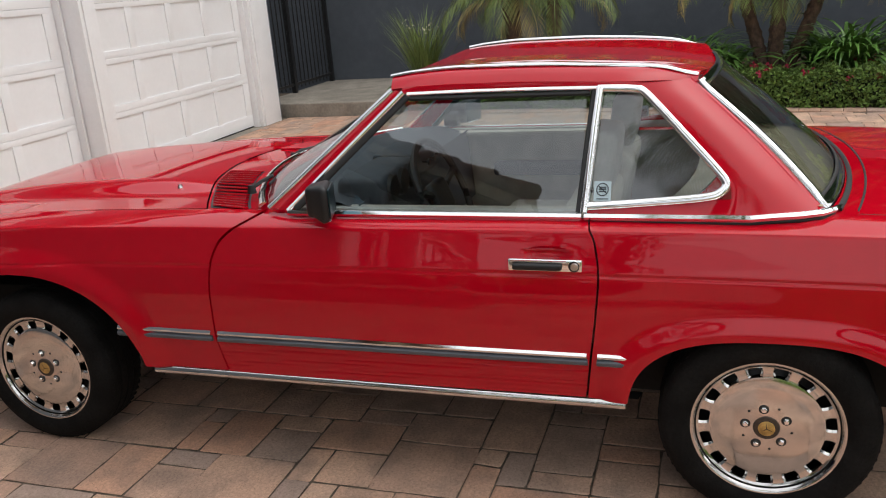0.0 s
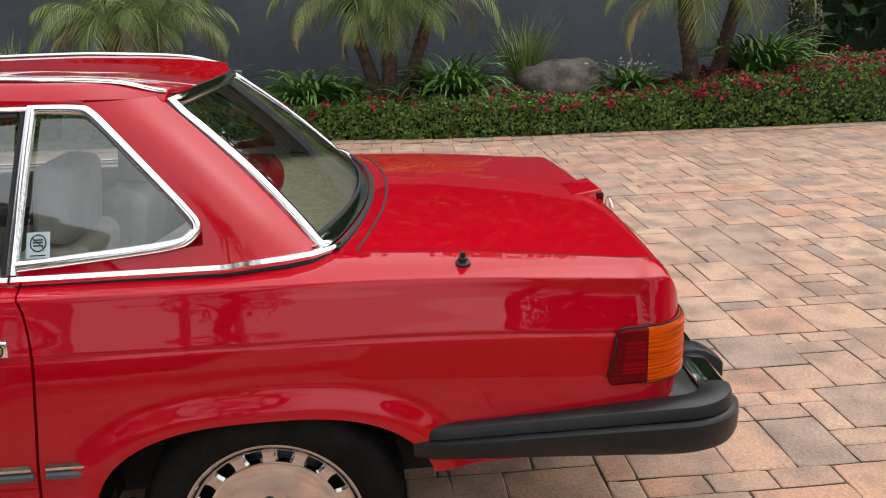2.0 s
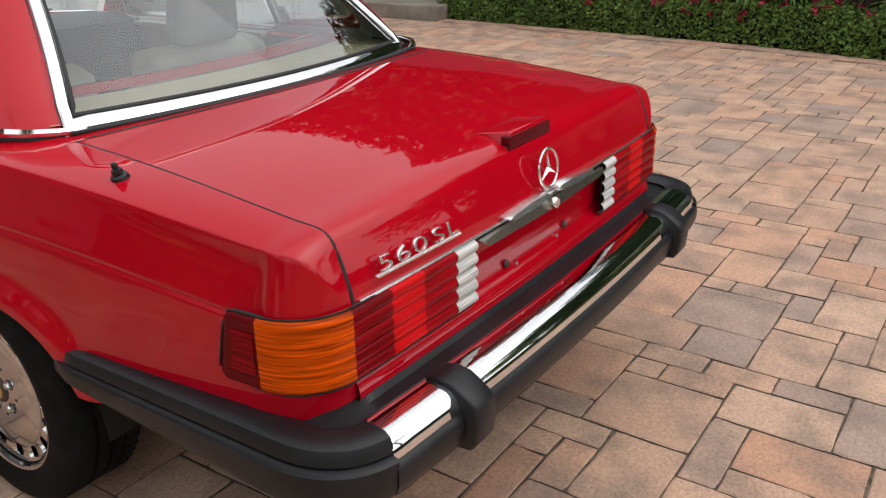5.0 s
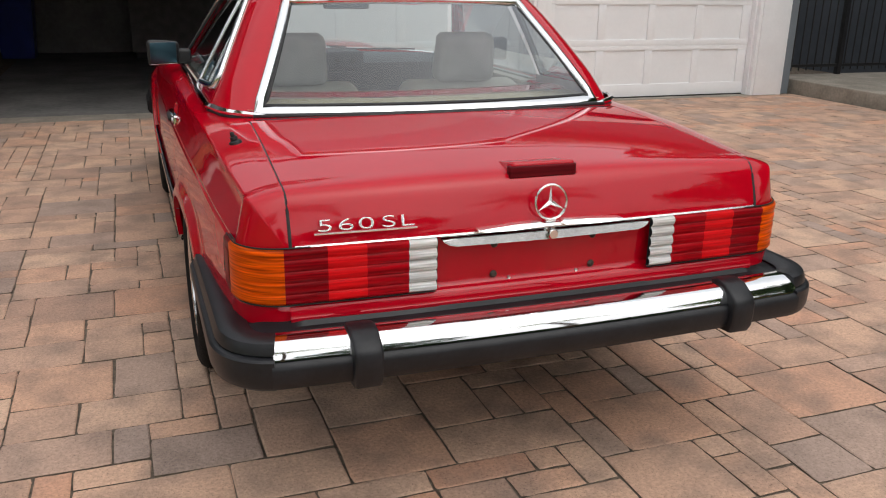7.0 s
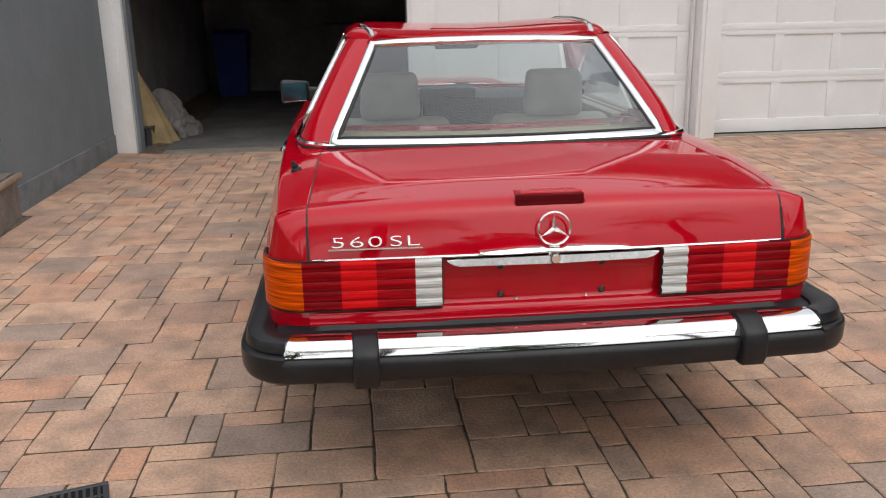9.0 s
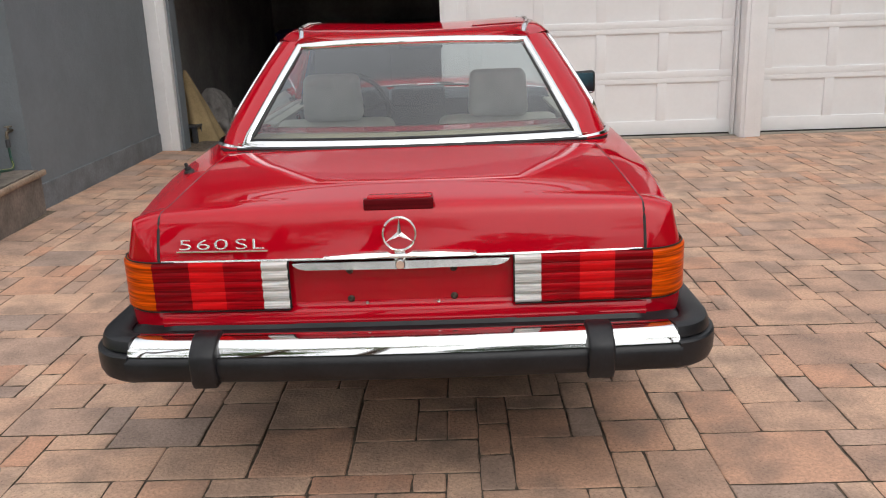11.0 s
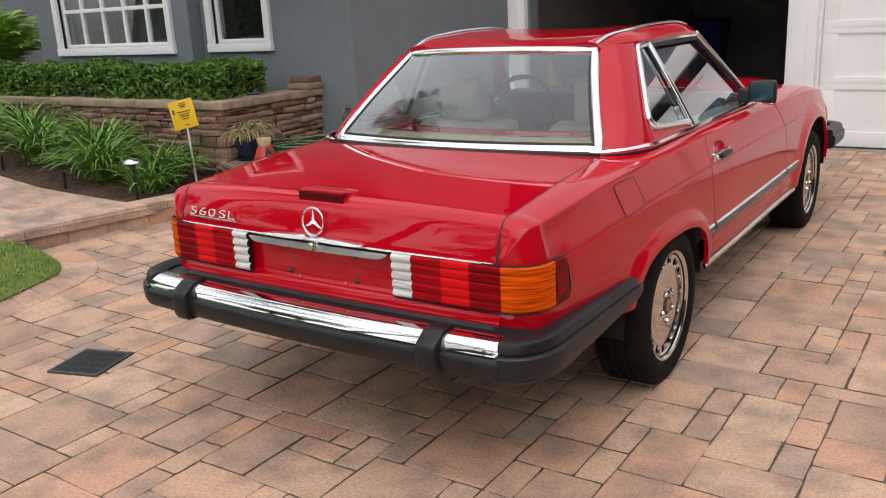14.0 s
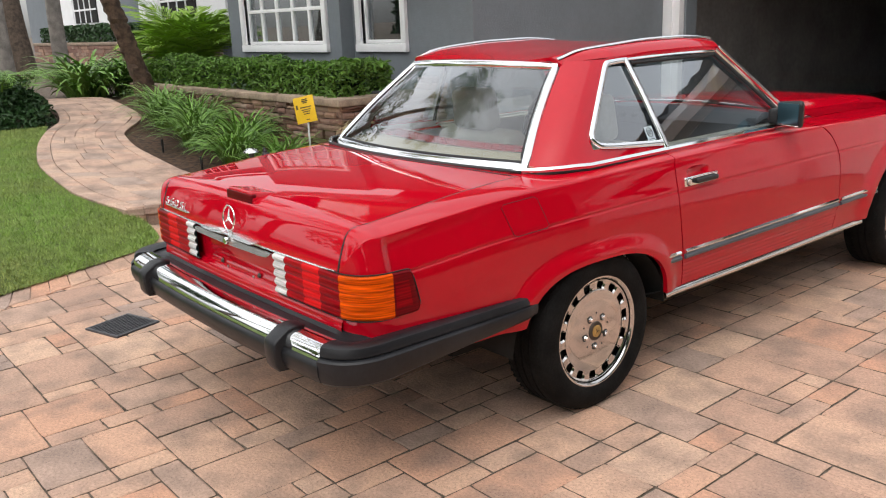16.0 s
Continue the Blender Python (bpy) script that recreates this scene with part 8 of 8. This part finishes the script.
# house-side trees
palm((-6.97, 1.47, 0.50), (-6.90, -0.36, 7.9), 0.100, 0.085, 30, 2.0, 0.50, 11, "tall palm with rough brown trunk beside the path", "", True, None, 0.017)
for i, (x, y, lean, h, rr_) in enumerate(((-14.2, 2.6, 0.1, 6.0, 0.13), (-15.6, 2.3, -1.6, 5.0, 0.22), (-13.5, 1.5, -0.3, 6.0, 0.12))):
    tr_ = thing("garden_tree", "slender garden tree with bare leaning trunk", "tree", group="trees beyond the path")
    part("trunk", tube(smooth_path([(x, y, 0.5), (x + lean * 0.3, y, 0.5 + h * 0.3), (x + lean * 0.8, y + 0.2, 0.5 + h * 0.7), (x + lean, y + 0.1, 0.5 + h)], 8), rr_, 12, taper=lambda t: 1.15 - 0.5 * t), grey_bark if i != 1 else bark, tr_, "", 60)
    for k in range(6):
        a = k * 1.05 + i
        part("limb", tube(smooth_path([(x + lean * 0.9, y + 0.1, 0.3 + h * 0.92), (x + lean + 0.6 * math.cos(a), y + 0.6 * math.sin(a), 0.9 + h), (x + lean + 1.3 * math.cos(a), y + 1.3 * math.sin(a), 1.3 + h + 0.3 * math.sin(k))], 5), 0.05, 7, taper=lambda t: 1.0 - 0.7 * t), bark, tr_, "", 60)
    cp = []
    for _ in range(2600):
        a, b = r_.uniform(0, 6.283), r_.uniform(-1, 1)
        q = r_.uniform(0.5, 1.0) ** 0.4
        c = Vector((math.cos(a) * (1 - b * b) ** 0.5, math.sin(a) * (1 - b * b) ** 0.5, b)) * q
        if noise.noise(c * 2.4 + Vector((i * 7, 0, 0))) > -0.12:
            cp.append((x + lean + c.x * 1.9, y + 0.1 + c.y * 1.9, 1.4 + h + c.z * 1.3))
    pyd("crown", leaf_cloud(cp, 0.16, 95 + i, 0.5), dark_leaf, tr_, "loose green crown")

cy = thing("cycad", "large bright green feathery fern palm behind the planter", "plant")
pyd("fronds", merged([frond((-8.15, 2.45, 0.85), 2 * math.pi * i * 0.381966, 0.98 * (0.8 + 0.3 * ((i * 7) % 5) / 4), 1.40 - 0.75 * i / 34, 0.9, 0.28, 700 + i, 30, 0.35, 0.017) for i in range(34)]), material("bright_cycad_leaf", (0.26, 0.42, 0.055), rough=0.5, island=0.35, spec=0.3), cy, "bright green fronds")
part("stem", lathe([(0.0, 0.0), (0.14, 0.0), (0.12, 0.55), (0.0, 0.6)], 12, "z", pose(-8.15, 2.45, 0.42)), palm_bark, cy, "short rough stem", 40)
for i, (x, y, L) in enumerate(((-8.25, 1.15, 0.78), (-8.35, 1.75, 0.80), (-8.9, 1.35, 0.85), (-8.0, 2.05, 0.6), (-8.9, 2.1, 0.8))):
    cl = thing("agapanthus_clump", "dense bright strap-leaved clump at the bend of the path", "plant", group="clumps at the bend of the path")
    pyd("leaves", strap_leaves(200, L, 0.022, 0.8, 120 + i, 1.1, 1.25, 7, (x, y, 0.58), 0.2), strap_leaf, cl, "")
fp = thing("far_planter", "low stone wall with clipped hedge before the far house", "planter")
part("stone_wall", blk((-26, 5.24, 0.3), (-13.5, 5.5, 1.06), 0.02), joint_sand, fp, "dark mortar core")
part("cap", blk((-26, 5.16, 1.06), (-13.46, 5.54, 1.14), 0.02), cap_mat, fp, "flat stone cap")
sv, sf = [], []
for row in range(8):
    x, z = -26.0, 0.31 + 0.094 * row
    while x < -13.6:
        w = r_.uniform(0.15, 0.5)
        k, yy = len(sv), 5.20 - r_.uniform(0, 0.03)
        sv += [(x, 5.3, z), (x + w - 0.01, 5.3, z), (x + w - 0.01, 5.3, z + 0.086), (x, 5.3, z + 0.086), (x, yy, z), (x + w - 0.01, yy, z), (x + w - 0.01, yy, z + 0.086), (x, yy, z + 0.086)]
        sf += [tuple(k + i for i in f) for f in ((4, 5, 6, 7), (0, 4, 7, 3), (1, 2, 6, 5), (3, 7, 6, 2), (0, 1, 5, 4))]
        x += w
tagged(pyd("stone", (sv, sf), stone_material("far_ledge_stone", "island"), fp, "stacked brown stones"), kind="stuff")
pyd("hedge", leaf_cloud(box_shell((-25.5, 5.3, 1.0), (-13.6, 5.9, 1.55), 5200, 130, 0.06), 0.13, 131, 0.5), dark_leaf, fp, "clipped green hedge")
sh = thing("fern_shrub", "dark ferny shrub at the edge of the lawn", "shrub")
sp_ = []
for _ in range(5200):
    a, b = r_.uniform(0, 6.283), r_.uniform(0, 1)
    c = Vector((math.cos(a) * (1 - b * b) ** 0.5, math.sin(a) * (1 - b * b) ** 0.5, b)) * r_.uniform(0.75, 1.0)
    w = 1 + 0.3 * noise.noise(c * 2.5)
    sp_.append((-6.95 + c.x * 0.60 * w, -0.16 + c.y * 0.50 * w, 0.46 + c.z * 0.52 * w))
pyd("leaves", leaf_cloud(sp_, 0.075, 141, 0.45), dark_leaf, sh, "dark green leaves")
pyd("fern_fronds", merged([frond((-6.95 + 0.3 * math.cos(i), -0.16 + 0.25 * math.sin(i * 1.7), 0.80), i * 2.4, 0.65, 0.9, 1.7, 0.10, 900 + i, 22, 0.3) for i in range(24)]), strap_leaf, sh, "arching fronds")

# unseen hedge bank added across the street, and palms, which close the place behind the camera
ob_ = thing("street_hedge", "unseen dark hedge added across the street for reflections", "hedge")
part("core", blk((-40, -27, -0.02), (40, -24, 2.6), 0.3, 2), twig_core, ob_, "dark core with twig shade in its colour")
pyd("leaves", leaf_cloud(box_shell((-40, -27.2, 0.0), (40, -23.8, 2.9), 9000, 151, 0.2), 0.5, 152, 0.6), dark_leaf, ob_, "dark green leaves")
for i, (x, y, h) in enumerate(((-2.6, -7.6, 4.3), (-1.2, -8.4, 4.9), (5.5, -12.0, 6.0), (-9.0, -11.0, 5.5), (-9.6, -3.6, 8.6), (-7.2, -5.6, 6.2), (-4.8, -8.2, 6.6), (10.5, -9.5, 5.0))):
    palm((x, y, 0.0), (x + 0.3, y, h), 0.15, 0.12, 26, 1.9, 0.42, 200 + i, "tall palm near the street", "street palms", True)

# unseen leafy block behind the boundary wall, added as the reflected dark tree line
sc_ = thing("screen_hedge", "unseen tall leafy block behind the boundary wall for dark reflections", "hedge")
part("core", blk((10.3, -9.5, -0.02), (11.4, 12.5, 6.5), 0.3, 2), twig_core, sc_, "dark core with twig shade in its colour")
pyd("leaves", leaf_cloud(box_shell((10.0, -9.8, 0.4), (11.7, 12.8, 7.0), 21000, 161, 0.25), 0.34, 162, 0.45), dark_leaf, sc_, "dark green leaves")

# leafy trees round the place, beyond the walls and across the street


def leafy_tree(x, y, h, spread, seed, mat):
    r = random.Random(seed)
    th = thing("shade_tree", "broad leafy tree beyond the walls", "tree", group="trees round the place")
    part("trunk", tube(smooth_path([(x, y, 0), (x + 0.15, y, h * 0.25), (x - 0.1, y + 0.1, h * 0.55)], 6), 0.20, 10, taper=lambda t: 1.2 - 0.5 * t), bark, th, "", 60)
    lobes = []
    for k in range(9):
        a, b = k * 2.4, r.uniform(0.45, 0.95)
        c = Vector((x + spread * 0.62 * math.cos(a) * r.uniform(0.4, 1), y + spread * 0.62 * math.sin(a) * r.uniform(0.4, 1), h * b))
        lobes.append((c, spread * r.uniform(0.35, 0.55)))
        part("limb", tube(smooth_path([(x - 0.1, y + 0.1, h * 0.45), (c * 0.5 + Vector((x, y, h * 0.55)) * 0.5), c], 4), 0.07, 6, taper=lambda t: 1.1 - 0.8 * t), bark, th, "", 60)
    cp = []
    for c, rad in lobes:
        for _ in range(1300):
            d = Vector((r.gauss(0, 1), r.gauss(0, 1), r.gauss(0, 0.8))).normalized() * rad * r.uniform(0.55, 1.05)
            if noise.noise(d * 1.6 + c) > -0.15:
                cp.append(tuple(c + d))
    pyd("crown", leaf_cloud(cp, 0.20, seed + 1, 0.6), mat, th, "uneven green crown")


for i, (x, y, h, sp) in enumerate(((13.4, -3.6, 8.8, 3.2), (13.2, -8.2, 8.8, 3.2), (12.5, -12.5, 6.5, 2.8), (2.5, -17.5, 7.0, 3.0), (-6.5, -18.5, 7.5, 3.2), (-15.5, -7.5, 7.0, 3.0), (-12.5, -13.5, 7.5, 3.2))):
    leafy_tree(x, y, h, sp, 300 + i * 3, dark_leaf if i % 2 else hedge_leaf)

# lawn


def lawn_edge(y):
    """x of the lawn's edge along the drive."""
    return curve(y, [-9.0, -5.0, -3.0, -1.33, -1.04, -0.81, -0.54, -0.34], [-0.2, -0.5, -1.25, -2.15, -2.235, -2.295, -2.36, -2.425])


def lawn_top(x):
    return curve(-x, [2.53, 2.60, 2.67, 2.78, 3.06, 3.20, 3.32, 3.9, 4.6, 5.4, 6.1, 6.8, 7.6, 8.6, 14], [-0.34, -0.275, -0.235, -0.21, -0.18, -0.17, -0.30, -0.41, -0.39, -0.21, 0.06, 0.26, 0.24, 0.24, 0.24])


def lawn_z(x, y):
    return land(x, y) + 0.015 + 0.03 * step01(lawn_edge(min(y, -0.3)) - 0.05, lawn_edge(min(y, -0.3)) - 0.6, x)


def lawn_fn(u, v):
    y = -9 + 8.66 * v
    x1 = lawn_edge(y) - 0.10
    x = x1 + (-6.35 - x1) * u
    yy = y + (lawn_top(x) + 0.34) * step01(-2.5, -0.34, y)
    return (x, min(yy, lawn_top(x)), lawn_z(x, yy))


solid("lawn", grid(70, 60, lawn_fn), lawn_soil, "patchy green lawn sloping up from the drive", "lawn", kind="structure", smooth=60)
V, F = [], []
cnt = 0
while cnt < 130000:
    x, y = -2.0 - 8.5 * r_.random() ** 1.4, r_.uniform(-3.2, 1.4)
    if y > lawn_top(x) - 0.01 and x < -2.53 or x < -6.33:
        continue
    if y > -0.34 and x >= -2.53 or x > lawn_edge(min(y, -0.3)) - 0.09:
        continue
    cnt += 1
    a = r_.uniform(0, 6.283)
    h = r_.uniform(0.010, 0.028)
    w = r_.uniform(0.0018, 0.0035)
    lx, ly = r_.gauss(0, 0.013), r_.gauss(0, 0.013)
    z = lawn_z(x, y)
    k = len(V)
    V += [(x - w * math.cos(a), y - w * math.sin(a), z - 0.003), (x + w * math.cos(a), y + w * math.sin(a), z - 0.003), (x + lx, y + ly, z + h)]
    F.append((k, k + 1, k + 2))
tagged(pyd("grass", (V, F), grass_mat, None, "short green and straw-tinged grass blades of the lawn"), category="grass", kind="stuff")

# ---- pavers of the drive, laid in a random three-size pattern ----
U = 0.0985
pr = random.Random(77)
I0, I1, J0, J1 = -35, 68, -92, 53


# inner and outer edge of the border course, along the lawn and round its corner
BAND = []
for k in range(24):
    y = -6.0 + 0.2 * k
    t = Vector((lawn_edge(y + 0.1) - lawn_edge(y - 0.1), 0.2)).normalized()
    p = Vector((lawn_edge(y) - 0.14, y))
    BAND.append((p, p + Vector((t.y, -t.x)) * 0.22))
for a, b, c, d in ((-2.295, -1.22, -2.10, -1.29), (-2.345, -1.02, -2.165, -1.06), (-2.405, -0.80, -2.235, -0.82), (-2.468, -0.55, -2.29, -0.55),
                   (-2.53, -0.36, -2.35, -0.32), (-2.59, -0.285, -2.415, -0.20), (-2.67, -0.242, -2.52, -0.095), (-2.78, -0.218, -2.67, -0.005), (-2.92, -0.20, -2.87, 0.045), (-3.12, -0.185, -3.12, 0.05)):
    p, q = Vector((a, b)), Vector((c, d))
    BAND.append((p + (p - q) * 0.15, q))
CORE = [p for p, q in BAND[-9:]] + [q + (p - q) * 0.6 for p, q in BAND[-9:]][::-1]


def in_core(x, y):
    odd = False
    for p, q in zip(CORE, CORE[1:] + CORE[:1]):
        if (p.y > y) != (q.y > y) and x < p.x + (y - p.y) * (q.x - p.x) / (q.y - p.y):
            odd = not odd
    return odd


def drive_left(y):
    if y > 1.42:
        return -2.78 if y > 2.62 else -2.66
    if y > -0.30:
        return curve(y, [-0.30, 0.3, 0.9, 1.42], [-3.17, -3.09, -2.98, -2.88])
    return lawn_edge(y) - 0.03


def inside(i, j):
    """Whether the cell with its lower corner at (i, j) units lies on the drive."""
    x, y = (i + 0.5) * U, (j + 0.5) * U
    if y > G_Y - 0.05:
        return False
    if y > -0.34 and y < 0.1 and (in_core(x, y) or x < -2.53 and y < lawn_top(x) + 0.02):
        return False
    return drive_left(y) + (-0.05 if -0.30 < y < 1.36 else 0.02) < x < (hedge_edge(max(y, -8.9)) - 0.13 if y < 3.8 else 6.42)


taken = {}
laid = []
SIZES = [((3, 3), 27), ((3, 2), 24), ((2, 3), 20), ((2, 2), 30), ((4, 3), 5), ((3, 1), 3), ((2, 1), 6), ((1, 2), 4), ((4, 2), 6)]
for i, j in sorted(((i, j) for i in range(I0, I1) for j in range(J0, J1)), key=lambda c: 0.83 * c[0] + c[1]):
        if (i, j) in taken or not inside(i, j):
            continue
        opts = []
        for (a, b), w in SIZES:
            cells = [(i + p, j + q) for p in range(a) for q in range(b)]
            if any(c in taken or not inside(*c) for c in cells):
                continue
            # joints should not run on from the course below or the piece beside
            if taken.get((i + a - 1, j - 1)) != taken.get((i + a, j - 1)):
                w *= 0.12
            if taken.get((i - 1, j + b - 1)) != taken.get((i - 1, j + b)) and (i - 1, j + b - 1) in taken:
                w *= 0.3
            # no slivers left over on the right
            if (i + a, j) not in taken and (i + a + 1, j) in taken or (i, j + b) not in taken and (i, j + b + 1) in taken:
                w *= 0.1
            opts.append(((a, b), w))
        if not opts:
            opts = [((1, 1), 1)]
        k = pr.uniform(0, sum(w for _, w in opts))
        for (a, b), w in opts:
            k -= w
            if k <= 0:
                break
        for p in range(a):
            for q in range(b):
                taken[(i + p, j + q)] = len(laid) + 1
        laid.append((i, j, a, b))


def paver_shape(a, b, seed):
    """Top and sides of one paver, with worn edges, centred on its own origin."""
    r = random.Random(seed)
    w, h = a * U / 2, b * U / 2
    g = 0.0019
    c = 0.0036
    vs, fs = [], []
    ring = []
    n = 2
    for k, (sx, sy) in enumerate(((-1, -1), (1, -1), (1, 1), (-1, 1))):
        ring.append((sx * (w - g) + r.uniform(-0.002, 0.002), sy * (h - g) + r.uniform(-0.002, 0.002)))
    out_ = []
    for k in range(4):
        p, q = ring[k], ring[(k + 1) % 4]
        out_.append((p[0] - math.copysign(0.0025, p[0]), p[1] - math.copysign(0.0025, p[1])))
        for f in (0.12, 0.5, 0.88):
            push = r.uniform(-0.0036, 0.0016) if f == 0.5 else r.uniform(-0.0034, 0.0020)
            m = (p[0] + (q[0] - p[0]) * f, p[1] + (q[1] - p[1]) * f)
            nx, ny = (0, math.copysign(1, m[1])) if k % 2 == 0 else (math.copysign(1, m[0]), 0)
            out_.append((m[0] + nx * push, m[1] + ny * push))
    mid = [(x, y, -0.016) for x, y in out_]
    low = [(x, y, -0.0026) for x, y in out_]
    top = [(x - math.copysign(min(c * r.uniform(0.6, 2.0), abs(x)), x), y - math.copysign(min(c * r.uniform(0.6, 2.0), abs(y)), y), r.uniform(-0.0004, 0.0004)) for x, y in out_]
    vs = mid + low + top
    n = len(out_)
    for k in range(n):
        m = (k + 1) % n
        fs.append((k, m, n + m, n + k))
        fs.append((n + k, n + m, 2 * n + m, 2 * n + k))
    fs.append(tuple(range(2 * n, 3 * n)))
    return vs, fs


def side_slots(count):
    """A paver's sides, below its worn edge, take the dark joint colour, so joints show as dark lines."""
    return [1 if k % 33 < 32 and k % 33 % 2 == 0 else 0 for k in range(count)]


shapes = {}
for a in range(1, 5):
    for b in range(1, 5):
        for s in range(4):
            shapes[a, b, s] = paver_shape(a, b, a * 100 + b * 10 + s)
pave = thing("pavement", "driveway of tumbled terracotta and grey concrete pavers", "driveway", kind="structure")
meshes = {}
near = sorted((q for q in laid if q[0] * U > -1.98), key=lambda q: math.hypot(((q[0] + q[2] / 2) * U - 0.1) / 2.4, ((q[1] + q[3] / 2) * U + 1.15) / 1.15))[:300]
near_set = set(near)
V, F = [], []
for q in laid:
    i, j, a, b = q
    x, y = (i + a / 2) * U, (j + b / 2) * U
    z = land(x, y) + pr.uniform(-0.0012, 0.0012)
    s = pr.randrange(4)
    tx, ty = pr.uniform(-0.003, 0.003), pr.uniform(-0.003, 0.003)
    slope = (land(x + 0.1, y) - land(x - 0.1, y)) / 0.2
    if q in near_set:
        if (a, b, s) not in meshes:
            me = bpy.data.meshes.new("paver")
            me.from_pydata(shapes[a, b, s][0], [], shapes[a, b, s][1])
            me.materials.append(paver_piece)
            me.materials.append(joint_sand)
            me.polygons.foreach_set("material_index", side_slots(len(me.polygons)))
            meshes[a, b, s] = me
        o = new("paver", meshes[a, b, s])
        o.matrix_world = pose(x, y, z, math.degrees(tx), math.degrees(ty) - math.degrees(slope), 0)
        o.parent = pave
    else:
        k = len(V)
        for vx, vy, vz in shapes[a, b, s][0]:
            V.append((x + vx, y + vy, z - land(x, y) + land(x + vx, y + vy) + vz + vy * tx - vx * ty))
        F += [tuple(k + e for e in f) for f in shapes[a, b, s][1]]
field = tagged(pyd("paver_field", (V, F), paver_field, pave, "rest of the tumbled pavers"), kind="stuff")
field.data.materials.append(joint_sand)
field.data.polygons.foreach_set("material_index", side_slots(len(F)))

# border courses along hedge and lawn
V, F = [], []


def border(fx, y0, y1, w, seed):
    r = random.Random(seed)
    y = y0
    while y < y1:
        L = 0.2
        k = len(V)
        p, q = Vector((fx(y), y)), Vector((fx(y + L), y + L))
        t = (q - p).normalized()
        o = Vector((t.y, -t.x)) * w
        z = land(p.x, y) + 0.009 + r.uniform(-0.001, 0.001)
        g = 0.004
        for zz, e in ((-0.03, 0.0), (-0.004, 0.0), (0.0, 0.004)):
            m = o.normalized() * (g + e)
            for c in (p + t * (g + e) + m, p + t * (g + e) + o - m, q - t * (g + e) + o - m, q - t * (g + e) + m):
                V.append((c.x, c.y, z + zz))
        for b in (0, 4):
            for c in range(4):
                d = (c + 1) % 4
                F.append((k + b + c, k + b + d, k + b + 4 + d, k + b + 4 + c))
        F.append((k + 8, k + 9, k + 10, k + 11))
        y += L


border(lambda y: hedge_edge(max(y, -8.9)) - 0.12, -8.0, 3.7, 0.2, 4)

rb = random.Random(5)
for (p0, q0), (p1, q1) in zip(BAND, BAND[1:]):
    n = max(1, round((p1 + q1 - p0 - q0).length / 2 / 0.12))
    for s in range(n):
        f0, f1 = s / n, (s + 1) / n
        ends = [(p0.lerp(p1, f), q0.lerp(q1, f)) for f in (f0, f1)]
        dz = 0.0055 + rb.uniform(-0.0008, 0.0008)
        k = len(V)
        for zz, e in ((-0.022, 0.0), (-0.003, 0.0), (0.0, 0.0035)):
            for a, b in ((0, 0.0), (0, 0.5), (0, 1.0), (1, 1.0), (1, 0.5), (1, 0.0)):
                p, q = ends[a]
                c = p.lerp(q, b)
                along = (ends[1 - a][0].lerp(ends[1 - a][1], b) - c).normalized()
                c = c + along * (0.002 + e) + (q - p).normalized() * (0.003 + e) * (1 - 2 * b)
                V.append((c.x, c.y, land(c.x, c.y) + dz + zz))
        for b in (0, 6):
            for c in range(6):
                d = (c + 1) % 6
                F.append((k + b + c, k + b + d, k + b + 6 + d, k + b + 6 + c))
        F.append((k + 12, k + 13, k + 16, k + 17))
        F.append((k + 13, k + 14, k + 15, k + 16))
tagged(pyd("border_course", (V, F), paver_field, pave, "border course of small pavers"), kind="stuff")
